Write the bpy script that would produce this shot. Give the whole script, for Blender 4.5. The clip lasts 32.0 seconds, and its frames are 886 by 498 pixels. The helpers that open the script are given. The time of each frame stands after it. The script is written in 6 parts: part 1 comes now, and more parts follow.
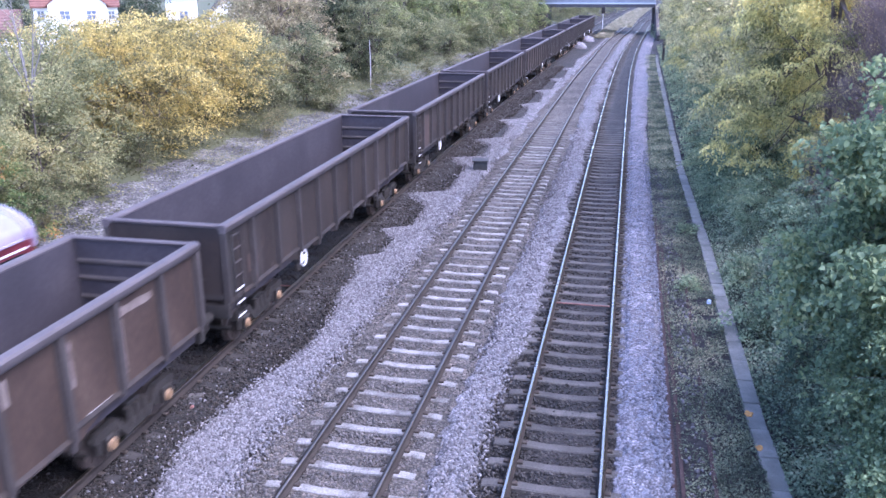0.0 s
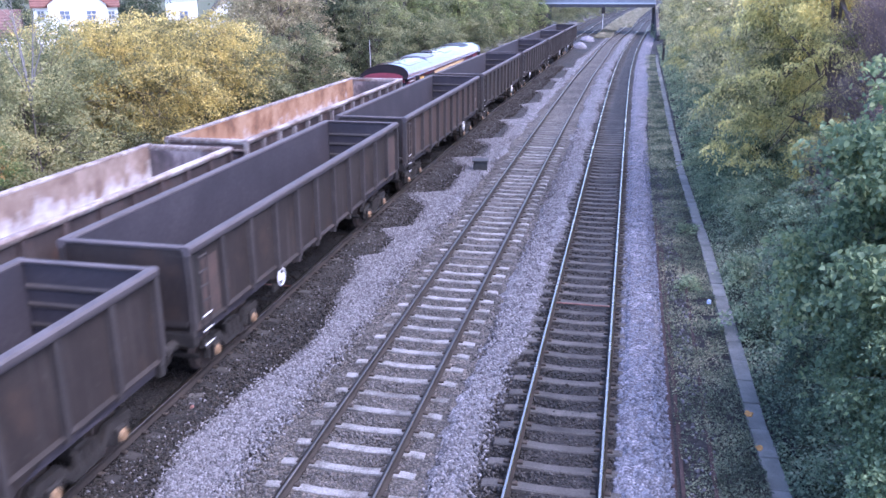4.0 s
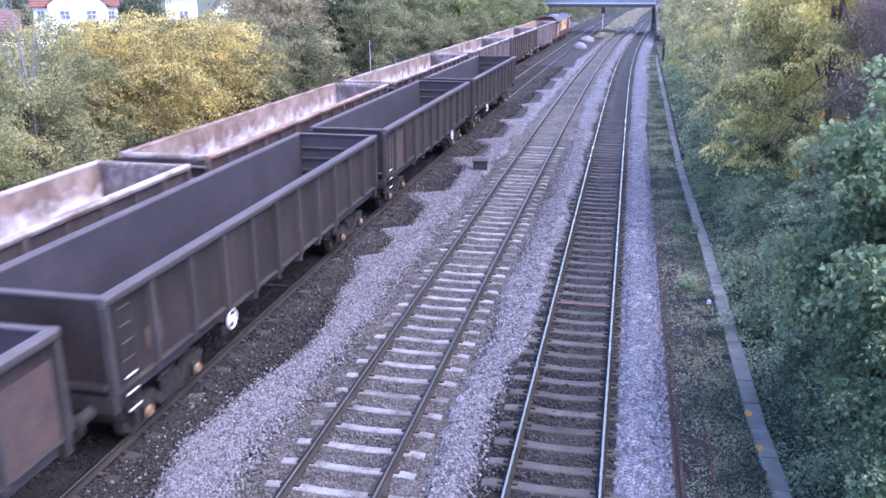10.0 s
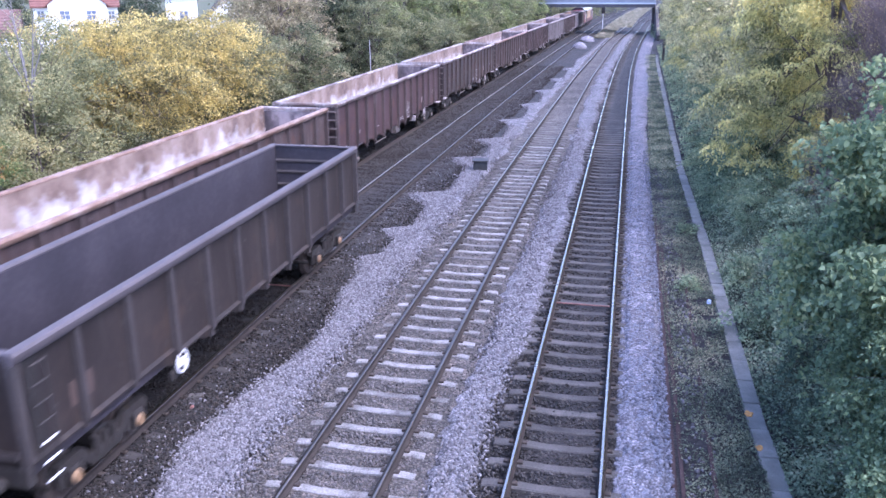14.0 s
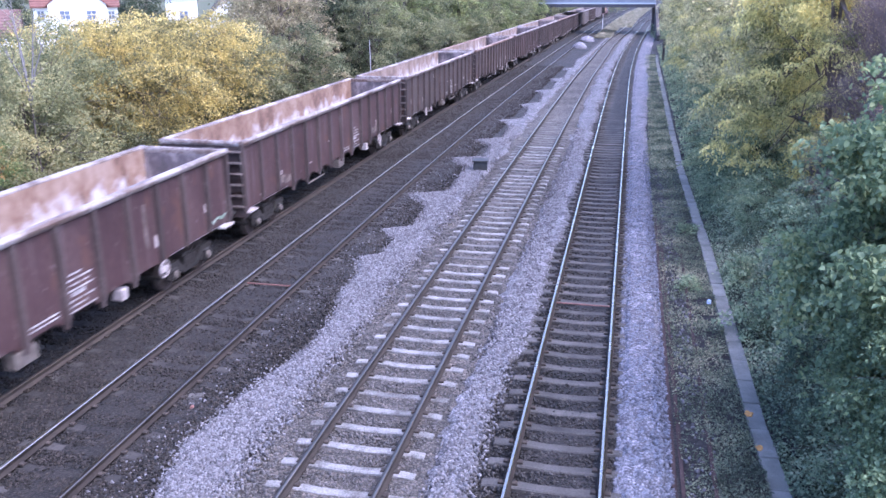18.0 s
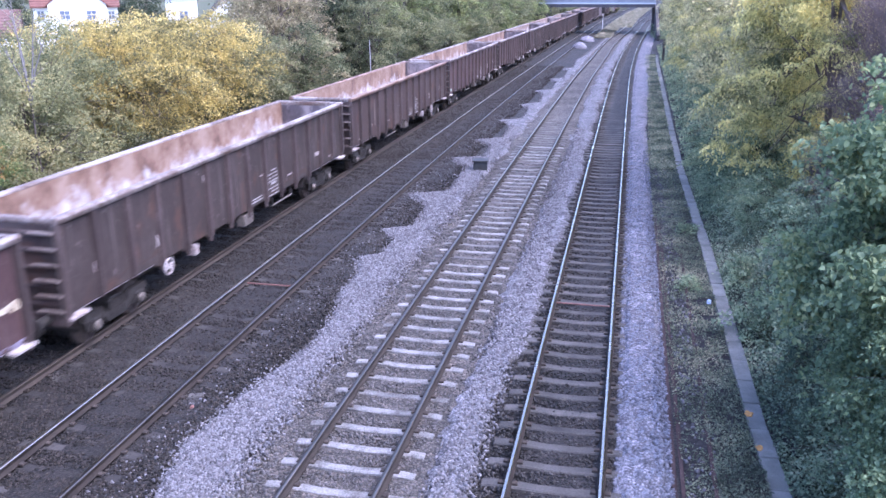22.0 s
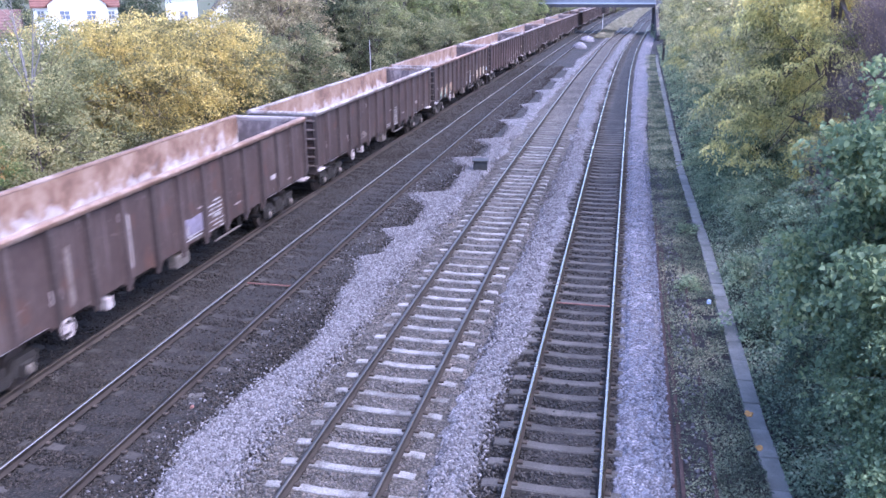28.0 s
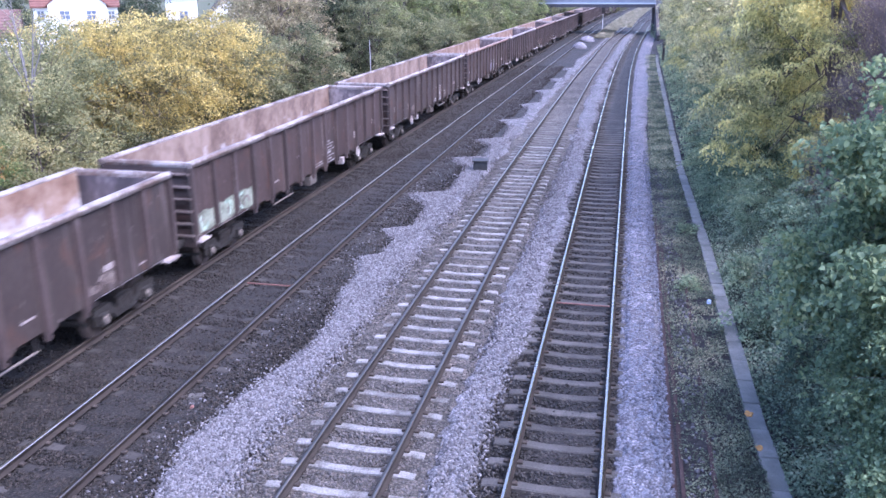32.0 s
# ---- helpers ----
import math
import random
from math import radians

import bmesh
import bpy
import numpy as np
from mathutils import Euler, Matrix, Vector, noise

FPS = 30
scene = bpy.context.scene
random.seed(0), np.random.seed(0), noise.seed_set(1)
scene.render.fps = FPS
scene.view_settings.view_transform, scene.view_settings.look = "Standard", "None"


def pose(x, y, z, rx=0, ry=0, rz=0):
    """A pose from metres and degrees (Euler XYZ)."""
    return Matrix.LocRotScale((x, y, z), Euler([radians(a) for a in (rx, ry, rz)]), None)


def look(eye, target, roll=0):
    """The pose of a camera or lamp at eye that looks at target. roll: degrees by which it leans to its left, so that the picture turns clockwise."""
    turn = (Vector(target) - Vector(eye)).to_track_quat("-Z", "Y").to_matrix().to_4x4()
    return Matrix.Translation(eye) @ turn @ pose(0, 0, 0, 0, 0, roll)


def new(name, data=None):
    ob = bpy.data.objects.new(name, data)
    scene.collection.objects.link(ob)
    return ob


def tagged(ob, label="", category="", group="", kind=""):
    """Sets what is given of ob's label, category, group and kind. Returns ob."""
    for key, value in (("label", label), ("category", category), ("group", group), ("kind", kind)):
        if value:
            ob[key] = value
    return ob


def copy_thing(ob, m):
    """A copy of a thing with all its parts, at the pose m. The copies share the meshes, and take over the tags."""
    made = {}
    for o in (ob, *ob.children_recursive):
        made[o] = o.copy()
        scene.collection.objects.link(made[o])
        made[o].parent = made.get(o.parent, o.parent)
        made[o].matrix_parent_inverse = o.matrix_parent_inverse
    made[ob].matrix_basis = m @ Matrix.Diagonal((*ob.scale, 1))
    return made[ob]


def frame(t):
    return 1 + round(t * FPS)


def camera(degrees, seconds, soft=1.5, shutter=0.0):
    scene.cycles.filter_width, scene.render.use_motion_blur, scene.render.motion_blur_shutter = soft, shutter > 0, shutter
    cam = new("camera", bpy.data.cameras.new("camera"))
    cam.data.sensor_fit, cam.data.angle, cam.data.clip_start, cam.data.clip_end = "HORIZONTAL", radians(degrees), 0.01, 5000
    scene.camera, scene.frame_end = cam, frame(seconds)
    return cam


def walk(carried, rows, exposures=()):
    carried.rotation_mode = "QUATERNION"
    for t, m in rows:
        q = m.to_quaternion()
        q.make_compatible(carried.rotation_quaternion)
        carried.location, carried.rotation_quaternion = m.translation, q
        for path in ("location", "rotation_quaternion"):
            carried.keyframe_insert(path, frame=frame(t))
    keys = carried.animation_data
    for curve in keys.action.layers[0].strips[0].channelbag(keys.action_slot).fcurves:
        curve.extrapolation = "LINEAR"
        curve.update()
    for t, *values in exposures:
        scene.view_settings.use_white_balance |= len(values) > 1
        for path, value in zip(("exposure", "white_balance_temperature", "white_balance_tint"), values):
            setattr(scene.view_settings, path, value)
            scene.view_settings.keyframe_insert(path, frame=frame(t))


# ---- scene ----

# camera, standing still on a bridge over the cess of the fourth track
cam = camera(56.31, 32.0, soft=1.55, shutter=0.5)
EYE = (0.0, 0.0, 7.68)
VIEW = look(EYE, (EYE[0] - 0.19699 * 10, EYE[1] + 0.93261 * 10, EYE[2] - 0.30239 * 10), -0.14)
walk(cam, [(0, VIEW), (32, VIEW)], exposures=[(0, 2.32, 5140, 27), (1, 2.26, 5110, 27), (2, 2.12, 5110, 27), (3, 2.1, 5140, 27), (6, 2.22, 5140, 27), (32, 2.22, 5140, 27)])

# daylight: pale sky and a low soft sun over the right-hand bank
world = bpy.data.worlds.new("world")
scene.world = world
world.use_nodes = True
wn = world.node_tree
sky = wn.nodes.new("ShaderNodeTexSky")
sky.sky_type, sky.sun_disc = "NISHITA", False
sky.sun_elevation, sky.sun_rotation = radians(57), radians(110)
sky.air_density, sky.dust_density, sky.ozone_density = 1.0, 3.0, 1.0
wn.links.new(sky.outputs[0], wn.nodes["Background"].inputs[0])
wn.nodes["Background"].inputs[1].default_value = 0.15
sun = new("sun", bpy.data.lights.new("sun", "SUN"))
sun.data.energy, sun.data.angle, sun.data.color = 0.85, radians(60), (1.0, 0.88, 0.7)
SUN_DIR = Vector((math.sin(radians(110)), math.cos(radians(110)), math.tan(radians(57))))
sun.matrix_world = look(SUN_DIR * 50, (0, 0, 0))

rng = np.random.default_rng(7)


# ---- materials ----
def surf(name, stops, scale=3.0, fine=40.0, rough=0.8, metal=0.0, bump=0.3, bump_scale=None, rand=0.0,
         mixfine=0.4, stretch=(1, 1, 1), spec=0.4, where="Object", island=False, coat=0.0):
    """A procedural surface: colour stops over two scales of noise, with relief and a change of tone from piece to piece."""
    m = bpy.data.materials.new(name)
    m.use_nodes = True
    n, l = m.node_tree.nodes, m.node_tree.links
    b = n["Principled BSDF"]
    co = n.new("ShaderNodeTexCoord")
    mp = n.new("ShaderNodeMapping")
    mp.inputs["Scale"].default_value = stretch
    l.new(co.outputs[where], mp.inputs["Vector"])
    vec = mp.outputs[0]
    info = n.new("ShaderNodeObjectInfo")
    if where == "Object":
        ad = n.new("ShaderNodeVectorMath")
        mu = n.new("ShaderNodeMath")
        mu.operation = "MULTIPLY"
        mu.inputs[1].default_value = 37.0
        l.new(info.outputs["Random"], mu.inputs[0])
        l.new(vec, ad.inputs[0])
        l.new(mu.outputs[0], ad.inputs[1])
        vec = ad.outputs[0]
    big, small = n.new("ShaderNodeTexNoise"), n.new("ShaderNodeTexNoise")
    big.inputs["Scale"].default_value, big.inputs["Detail"].default_value = scale, 5
    small.inputs["Scale"].default_value, small.inputs["Detail"].default_value = fine, 3
    l.new(vec, big.inputs["Vector"])
    l.new(vec, small.inputs["Vector"])
    mix = n.new("ShaderNodeMix")
    mix.inputs[0].default_value = mixfine
    l.new(big.outputs["Fac"], mix.inputs[2])
    l.new(small.outputs["Fac"], mix.inputs[3])
    ramp = n.new("ShaderNodeValToRGB")
    e = ramp.color_ramp.elements
    while len(e) < len(stops):
        e.new(0.5)
    for el, (pos, c) in zip(e, stops):
        el.position, el.color = pos, (*c, 1)
    l.new(mix.outputs[0], ramp.inputs[0])
    out = ramp.outputs[0]
    if rand:
        hs = n.new("ShaderNodeHueSaturation")
        mr = n.new("ShaderNodeMapRange")
        mr.inputs[3].default_value, mr.inputs[4].default_value = 1 - rand, 1 + rand
        if island:
            gi = n.new("ShaderNodeNewGeometry")
            l.new(gi.outputs["Random Per Island"], mr.inputs[0])
        else:
            l.new(info.outputs["Random"], mr.inputs[0])
        l.new(mr.outputs[0], hs.inputs["Value"])
        l.new(out, hs.inputs["Color"])
        out = hs.outputs[0]
    l.new(out, b.inputs["Base Color"])
    rr = n.new("ShaderNodeMapRange")
    rr.inputs[3].default_value, rr.inputs[4].default_value = max(0.02, rough - 0.12), min(1, rough + 0.12)
    l.new(mix.outputs[0], rr.inputs[0])
    l.new(rr.outputs[0], b.inputs["Roughness"])
    b.inputs["Metallic"].default_value = metal
    b.inputs["Specular IOR Level"].default_value = spec
    b.inputs["Coat Weight"].default_value = coat
    if bump:
        bp = n.new("ShaderNodeBump")
        bp.inputs["Strength"].default_value, bp.inputs["Distance"].default_value = bump, 0.02
        if bump_scale:
            t = n.new("ShaderNodeTexNoise")
            t.inputs["Scale"].default_value, t.inputs["Detail"].default_value = bump_scale, 4
            l.new(vec, t.inputs["Vector"])
            l.new(t.outputs["Fac"], bp.inputs["Height"])
        else:
            l.new(small.outputs["Fac"], bp.inputs["Height"])
        l.new(bp.outputs[0], b.inputs["Normal"])
    return m


def gravel(name, dark, mid, pale, size, patch=0.35, patch_dark=0.6, strength=0.9, under=None):
    """Broken stone: cells with a tone each, dark joints, and wide stained patches."""
    m = bpy.data.materials.new(name)
    m.use_nodes = True
    n, l = m.node_tree.nodes, m.node_tree.links
    b = n["Principled BSDF"]
    co = n.new("ShaderNodeNewGeometry")
    v = n.new("ShaderNodeTexVoronoi")
    v.inputs["Scale"].default_value = 1 / size
    l.new(co.outputs["Position"], v.inputs["Vector"])
    sep = n.new("ShaderNodeSeparateColor")
    l.new(v.outputs["Color"], sep.inputs[0])
    ramp = n.new("ShaderNodeValToRGB")
    e = ramp.color_ramp.elements
    e.new(0.5)
    for el, (pos, c) in zip(e, ((0.05, dark), (0.5, mid), (0.98, pale))):
        el.position, el.color = pos, (*c, 1)
    l.new(sep.outputs[0], ramp.inputs[0])
    tone = ramp.outputs[0]
    if under:
        # towards the ragged edge more and more stones are the older, darker ones
        old = n.new("ShaderNodeValToRGB")
        e = old.color_ramp.elements
        for el, (pos, c) in zip(e, ((0.1, under[0]), (0.95, under[1]))):
            el.position, el.color = pos, (*c, 1)
        l.new(sep.outputs[2], old.inputs[0])
        at = n.new("ShaderNodeAttribute")
        at.attribute_name = "cover"
        cmp = n.new("ShaderNodeMath")
        cmp.operation = "GREATER_THAN"
        l.new(at.outputs["Fac"], cmp.inputs[0])
        l.new(sep.outputs[1], cmp.inputs[1])
        pick = n.new("ShaderNodeMix")
        pick.data_type = "RGBA"
        l.new(cmp.outputs[0], pick.inputs[0])
        l.new(old.outputs[0], pick.inputs[6])
        l.new(ramp.outputs[0], pick.inputs[7])
        tone = pick.outputs[2]
    nz = n.new("ShaderNodeTexNoise")
    nz.inputs["Scale"].default_value, nz.inputs["Detail"].default_value = patch, 6
    l.new(co.outputs["Position"], nz.inputs["Vector"])
    mr = n.new("ShaderNodeMapRange")
    mr.inputs[1].default_value, mr.inputs[2].default_value = 0.35, 0.62
    mr.inputs[3].default_value, mr.inputs[4].default_value = patch_dark, 1.12
    l.new(nz.outputs["Fac"], mr.inputs[0])
    edge = n.new("ShaderNodeMapRange")
    edge.inputs[1].default_value, edge.inputs[2].default_value = 0.35, 0.75
    edge.inputs[3].default_value, edge.inputs[4].default_value = 1.0, 0.35
    l.new(v.outputs["Distance"], edge.inputs[0])
    coarse = n.new("ShaderNodeTexVoronoi")
    coarse.inputs["Scale"].default_value = 0.21 / size
    l.new(co.outputs["Position"], coarse.inputs["Vector"])
    lump = n.new("ShaderNodeSeparateColor")
    l.new(coarse.outputs["Color"], lump.inputs[0])
    lr = n.new("ShaderNodeMapRange")
    lr.inputs[3].default_value, lr.inputs[4].default_value = 0.68, 1.32
    l.new(lump.outputs[0], lr.inputs[0])
    both = n.new("ShaderNodeMath")
    both.operation = "MULTIPLY"
    l.new(mr.outputs[0], both.inputs[0])
    l.new(lr.outputs[0], both.inputs[1])
    mul = n.new("ShaderNodeMath")
    mul.operation = "MULTIPLY"
    l.new(both.outputs[0], mul.inputs[0])
    l.new(edge.outputs[0], mul.inputs[1])
    hs = n.new("ShaderNodeHueSaturation")
    l.new(mul.outputs[0], hs.inputs["Value"])
    l.new(tone, hs.inputs["Color"])
    l.new(hs.outputs[0], b.inputs["Base Color"])
    b.inputs["Roughness"].default_value = 0.85
    bp = n.new("ShaderNodeBump")
    bp.inputs["Strength"].default_value, bp.inputs["Distance"].default_value, bp.invert = strength, size * 0.6, True
    l.new(v.outputs["Distance"], bp.inputs["Height"])
    l.new(bp.outputs[0], b.inputs["Normal"])
    return m


def leafy(name, tones, through_light=0.42, rough=0.7, spec=0.15, speckle=0.35):
    """Leaves: a tone for each leaf out of a run of colours, some light passing through."""
    m = bpy.data.materials.new(name)
    m.use_nodes = True
    n, l = m.node_tree.nodes, m.node_tree.links
    b = n["Principled BSDF"]
    g = n.new("ShaderNodeNewGeometry")
    nz = n.new("ShaderNodeTexNoise")
    nz.inputs["Scale"].default_value, nz.inputs["Detail"].default_value, nz.inputs["Roughness"].default_value = 0.5, 4, 0.62
    l.new(g.outputs["Position"], nz.inputs["Vector"])
    wide = n.new("ShaderNodeMapRange")
    wide.inputs[1].default_value, wide.inputs[2].default_value = 0.28, 0.72
    l.new(nz.outputs["Fac"], wide.inputs[0])
    mix = n.new("ShaderNodeMix")
    mix.inputs[0].default_value = 1 - speckle
    l.new(g.outputs["Random Per Island"], mix.inputs[2])
    l.new(wide.outputs[0], mix.inputs[3])
    ramp = n.new("ShaderNodeValToRGB")
    e = ramp.color_ramp.elements
    while len(e) < len(tones):
        e.new(0.5)
    for i, (el, c) in enumerate(zip(e, tones)):
        el.position, el.color = 0.22 + 0.56 * i / (len(tones) - 1), (*c, 1)
    l.new(mix.outputs[0], ramp.inputs[0])
    l.new(ramp.outputs[0], b.inputs["Base Color"])
    b.inputs["Roughness"].default_value = rough
    b.inputs["Specular IOR Level"].default_value = spec
    tr = n.new("ShaderNodeBsdfTranslucent")
    l.new(ramp.outputs[0], tr.inputs[0])
    ms = n.new("ShaderNodeMixShader")
    ms.inputs[0].default_value = through_light
    l.new(b.outputs[0], ms.inputs[1])
    l.new(tr.outputs[0], ms.inputs[2])
    l.new(ms.outputs[0], n["Material Output"].inputs[0])
    return m


DIRTY = gravel("dirty_ballast", (0.008491, 0.006653, 0.005746), (0.0196, 0.01583, 0.0136), (0.04463, 0.03649, 0.0316), 0.04)
WEATHERED = gravel("weathered_ballast", (0.04213, 0.03489, 0.0289), (0.0909, 0.07698, 0.06504), (0.1663, 0.1416, 0.1229), 0.04)
CLEAN = gravel("clean_ballast", (0.1071, 0.1011, 0.1145), (0.1887, 0.1781, 0.2014), (0.2862, 0.2703, 0.301), 0.045, patch=0.8, patch_dark=0.8)
CLEAN_MIXED = gravel("clean_ballast_mixed", (0.088, 0.0825, 0.088), (0.1595, 0.1507, 0.1617), (0.2475, 0.2343, 0.2508), 0.045, patch=0.8, patch_dark=0.8,
                     under=((0.03, 0.027, 0.026), (0.1, 0.09, 0.088)))
BANK = gravel("bank_gravel", (0.06, 0.0552, 0.0492), (0.132, 0.1224, 0.1152), (0.24, 0.2256, 0.2184), 0.075, patch=0.9, patch_dark=0.5)
EARTH = surf("earth", [(0.3, (0.035, 0.04, 0.02)), (0.5, (0.07, 0.075, 0.035)), (0.7, (0.13, 0.12, 0.06))], 0.4, 9, 0.95, bump=0.6, where="Object")
RAIL_SIDE = surf("rail_side", [(0.3, (0.02, 0.0165, 0.0145)), (0.6, (0.042, 0.034, 0.029))], 2, 30, 0.85, bump=0.2, spec=0.2)
RAIL_BROWN = surf("rail_side_dusty", [(0.3, (0.022, 0.0185, 0.0165)), (0.6, (0.045, 0.038, 0.034))], 2, 30, 0.9, bump=0.2, spec=0.2)
RAIL_TOP = surf("rail_top", [(0.3, (0.46, 0.385, 0.31)), (0.7, (0.56, 0.475, 0.39))], 1, 20, 0.26, 1.0, bump=0.0)
RAIL_WORN = surf("rail_top_worn", [(0.3, (0.1725, 0.138, 0.1058)), (0.7, (0.253, 0.2047, 0.1587))], 1, 20, 0.36, 1.0, bump=0.0)
RAIL_RUSTY = surf("rail_rusty", [(0.3, (0.039, 0.03055, 0.0247)), (0.7, (0.0676, 0.0533, 0.0429))], 1.4, 20, 0.75, 0.0, bump=0.1, spec=0.2)
RAIL_DULL = surf("rail_top_dull", [(0.3, (0.522, 0.435, 0.348)), (0.7, (0.667, 0.5583, 0.4495))], 1, 20, 0.34, 1.0, bump=0.0)
RUST = surf("rusty_rail", [(0.3, (0.02, 0.012, 0.011)), (0.55, (0.042, 0.023, 0.0205)), (0.75, (0.09, 0.068, 0.066))], 3, 40, 0.9, bump=0.4)
CONC = surf("sleeper_concrete", [(0.38, (0.0828, 0.07614, 0.07119)), (0.47, (0.1449, 0.1368, 0.1305)), (0.6, (0.2358, 0.2259, 0.2223))], 2.2, 30, 0.85, bump=0.35, rand=0.22)
CONC_DARK = surf("sleeper_soiled", [(0.35, (0.037, 0.0335, 0.031)), (0.5, (0.058, 0.053, 0.049)), (0.65, (0.09, 0.083, 0.077))], 2, 30, 0.9, bump=0.35, rand=0.25)
CONC_MID = surf("sleeper_weathered", [(0.36, (0.075, 0.069, 0.065)), (0.5, (0.115, 0.107, 0.102)), (0.64, (0.165, 0.155, 0.15))], 2.2, 30, 0.9, bump=0.35, rand=0.2)
CONC_BLACK = surf("sleeper_dark", [(0.35, (0.0216, 0.01886, 0.0175)), (0.6, (0.04752, 0.04248, 0.0396))], 2, 30, 0.9, bump=0.35, rand=0.35)
TROUGH = surf("trough_concrete", [(0.33, (0.0937, 0.09427, 0.08187)), (0.5, (0.1488, 0.1468, 0.1318)), (0.66, (0.2205, 0.2121, 0.1947))], 2.5, 45, 0.9, bump=0.3, rand=0.14)
CLIP = surf("clip_iron", [(0.3, (0.025, 0.02, 0.018)), (0.6, (0.07, 0.055, 0.045))], 10, 60, 0.8, 0.3, bump=0.2)
TIE_RED = surf("red_tie", [(0.3, (0.12, 0.05625, 0.0465)), (0.6, (0.18, 0.09, 0.075))], 6, 40, 0.7, bump=0.2)
BOX_GREY = surf("cabinet_grey", [(0.3, (0.021, 0.0222, 0.0222)), (0.6, (0.0408, 0.042, 0.042))], 5, 40, 0.7, bump=0.2)


# ---- mesh helpers ----
class Geo:
    """Collects boxes, prisms and tubes into one mesh."""

    def __init__(self):
        self.v, self.f, self.k = [], [], []

    def add(self, verts, faces, k=0):
        o = len(self.v)
        self.v += [tuple(p) for p in verts]
        self.f += [tuple(i + o for i in q) for q in faces]
        self.k += [k] * len(faces)
        return self

    def box(self, x0, x1, y0, y1, z0, z1, k=0):
        return self.add([(x0, y0, z0), (x1, y0, z0), (x1, y1, z0), (x0, y1, z0), (x0, y0, z1), (x1, y0, z1), (x1, y1, z1), (x0, y1, z1)],
                        [(3, 2, 1, 0), (4, 5, 6, 7), (0, 1, 5, 4), (1, 2, 6, 5), (2, 3, 7, 6), (3, 0, 4, 7)], k)

    def cbox(self, x0, x1, y0, y1, z0, z1, c=0.01, k=0):
        """A box with bevelled upper and side edges."""
        def ring(d, z):
            return [(x0 + d, y0 + d, z), (x1 - d, y0 + d, z), (x1 - d, y1 - d, z), (x0 + d, y1 - d, z)]
        v = ring(c, z0) + ring(0, z0 + c) + ring(0, z1 - c) + ring(c, z1)
        f = [(3, 2, 1, 0), (12, 13, 14, 15)]
        for r in range(3):
            f += [(r * 4 + i, r * 4 + (i + 1) % 4, r * 4 + 4 + (i + 1) % 4, r * 4 + 4 + i) for i in range(4)]
        return self.add(v, f, k)

    def prism(self, profile, a, b, axis="y", k=0):
        """A closed outline of (p, q) pairs, swept from a to b: along y the pairs are x, z; along x they are y, z; along z they are x, y."""
        n = len(profile)
        put = {"y": lambda p, q, s: (p, s, q), "x": lambda p, q, s: (s, p, q), "z": lambda p, q, s: (p, q, s)}[axis]
        v = [put(p, q, a) for p, q in profile] + [put(p, q, b) for p, q in profile]
        f = [tuple(range(n)), tuple(range(2 * n - 1, n - 1, -1))] + [(i, i + n, (i + 1) % n + n, (i + 1) % n) for i in range(n)]
        return self.add(v, f, k)

    def tube(self, a, b, r0, r1=None, n=8, k=0, caps=True):
        a, b = Vector(a), Vector(b)
        r1 = r0 if r1 is None else r1
        d = (b - a).normalized()
        u = d.orthogonal().normalized()
        w = d.cross(u)
        v = [c + r * (math.cos(6.28318 * i / n) * u + math.sin(6.28318 * i / n) * w) for c, r in ((a, r0), (b, r1)) for i in range(n)]
        f = [(i, (i + 1) % n, (i + 1) % n + n, i + n) for i in range(n)]
        if caps:
            f += [tuple(range(n - 1, -1, -1)), tuple(range(n, 2 * n))]
        return self.add(v, f, k)

    def mesh(self, name, *mats, smooth=False):
        me = bpy.data.meshes.new(name)
        me.from_pydata(self.v, [], self.f)
        for m in mats:
            me.materials.append(m)
        if len(mats) > 1:
            me.polygons.foreach_set("material_index", self.k)
        bm = bmesh.new()
        bm.from_mesh(me)
        bmesh.ops.recalc_face_normals(bm, faces=bm.faces)
        bm.to_mesh(me)
        bm.free()
        if smooth:
            me.polygons.foreach_set("use_smooth", [True] * len(me.polygons))
            me.set_sharp_from_angle(angle=radians(38))
        return me


def part(name, geo, material, parent, label="", smooth=False, at=None):
    """Links a mesh as one part under a thing or under a part."""
    mats = material if isinstance(material, (tuple, list)) else (material,)
    me = geo if isinstance(geo, bpy.types.Mesh) else geo.mesh(name, *mats, smooth=smooth)
    ob = new(name, me)
    ob.parent = parent
    if at is not None:
        ob.matrix_basis = at
    if label:
        tagged(ob, label)
    return ob


def fast_mesh(name, verts, quads, *mats, smooth=False):
    """A mesh of quads from arrays."""
    me = bpy.data.meshes.new(name)
    nv, nq = len(verts), len(quads)
    me.vertices.add(nv)
    me.vertices.foreach_set("co", np.asarray(verts, np.float32).ravel())
    me.loops.add(nq * 4)
    me.loops.foreach_set("vertex_index", np.asarray(quads, np.int32).ravel())
    me.polygons.add(nq)
    me.polygons.foreach_set("loop_start", np.arange(0, nq * 4, 4, dtype=np.int32))
    me.polygons.foreach_set("loop_total", np.full(nq, 4, np.int32))
    if smooth:
        me.polygons.foreach_set("use_smooth", np.ones(nq, bool))
    for m in mats:
        me.materials.append(m)
    me.update(calc_edges=True)
    return me


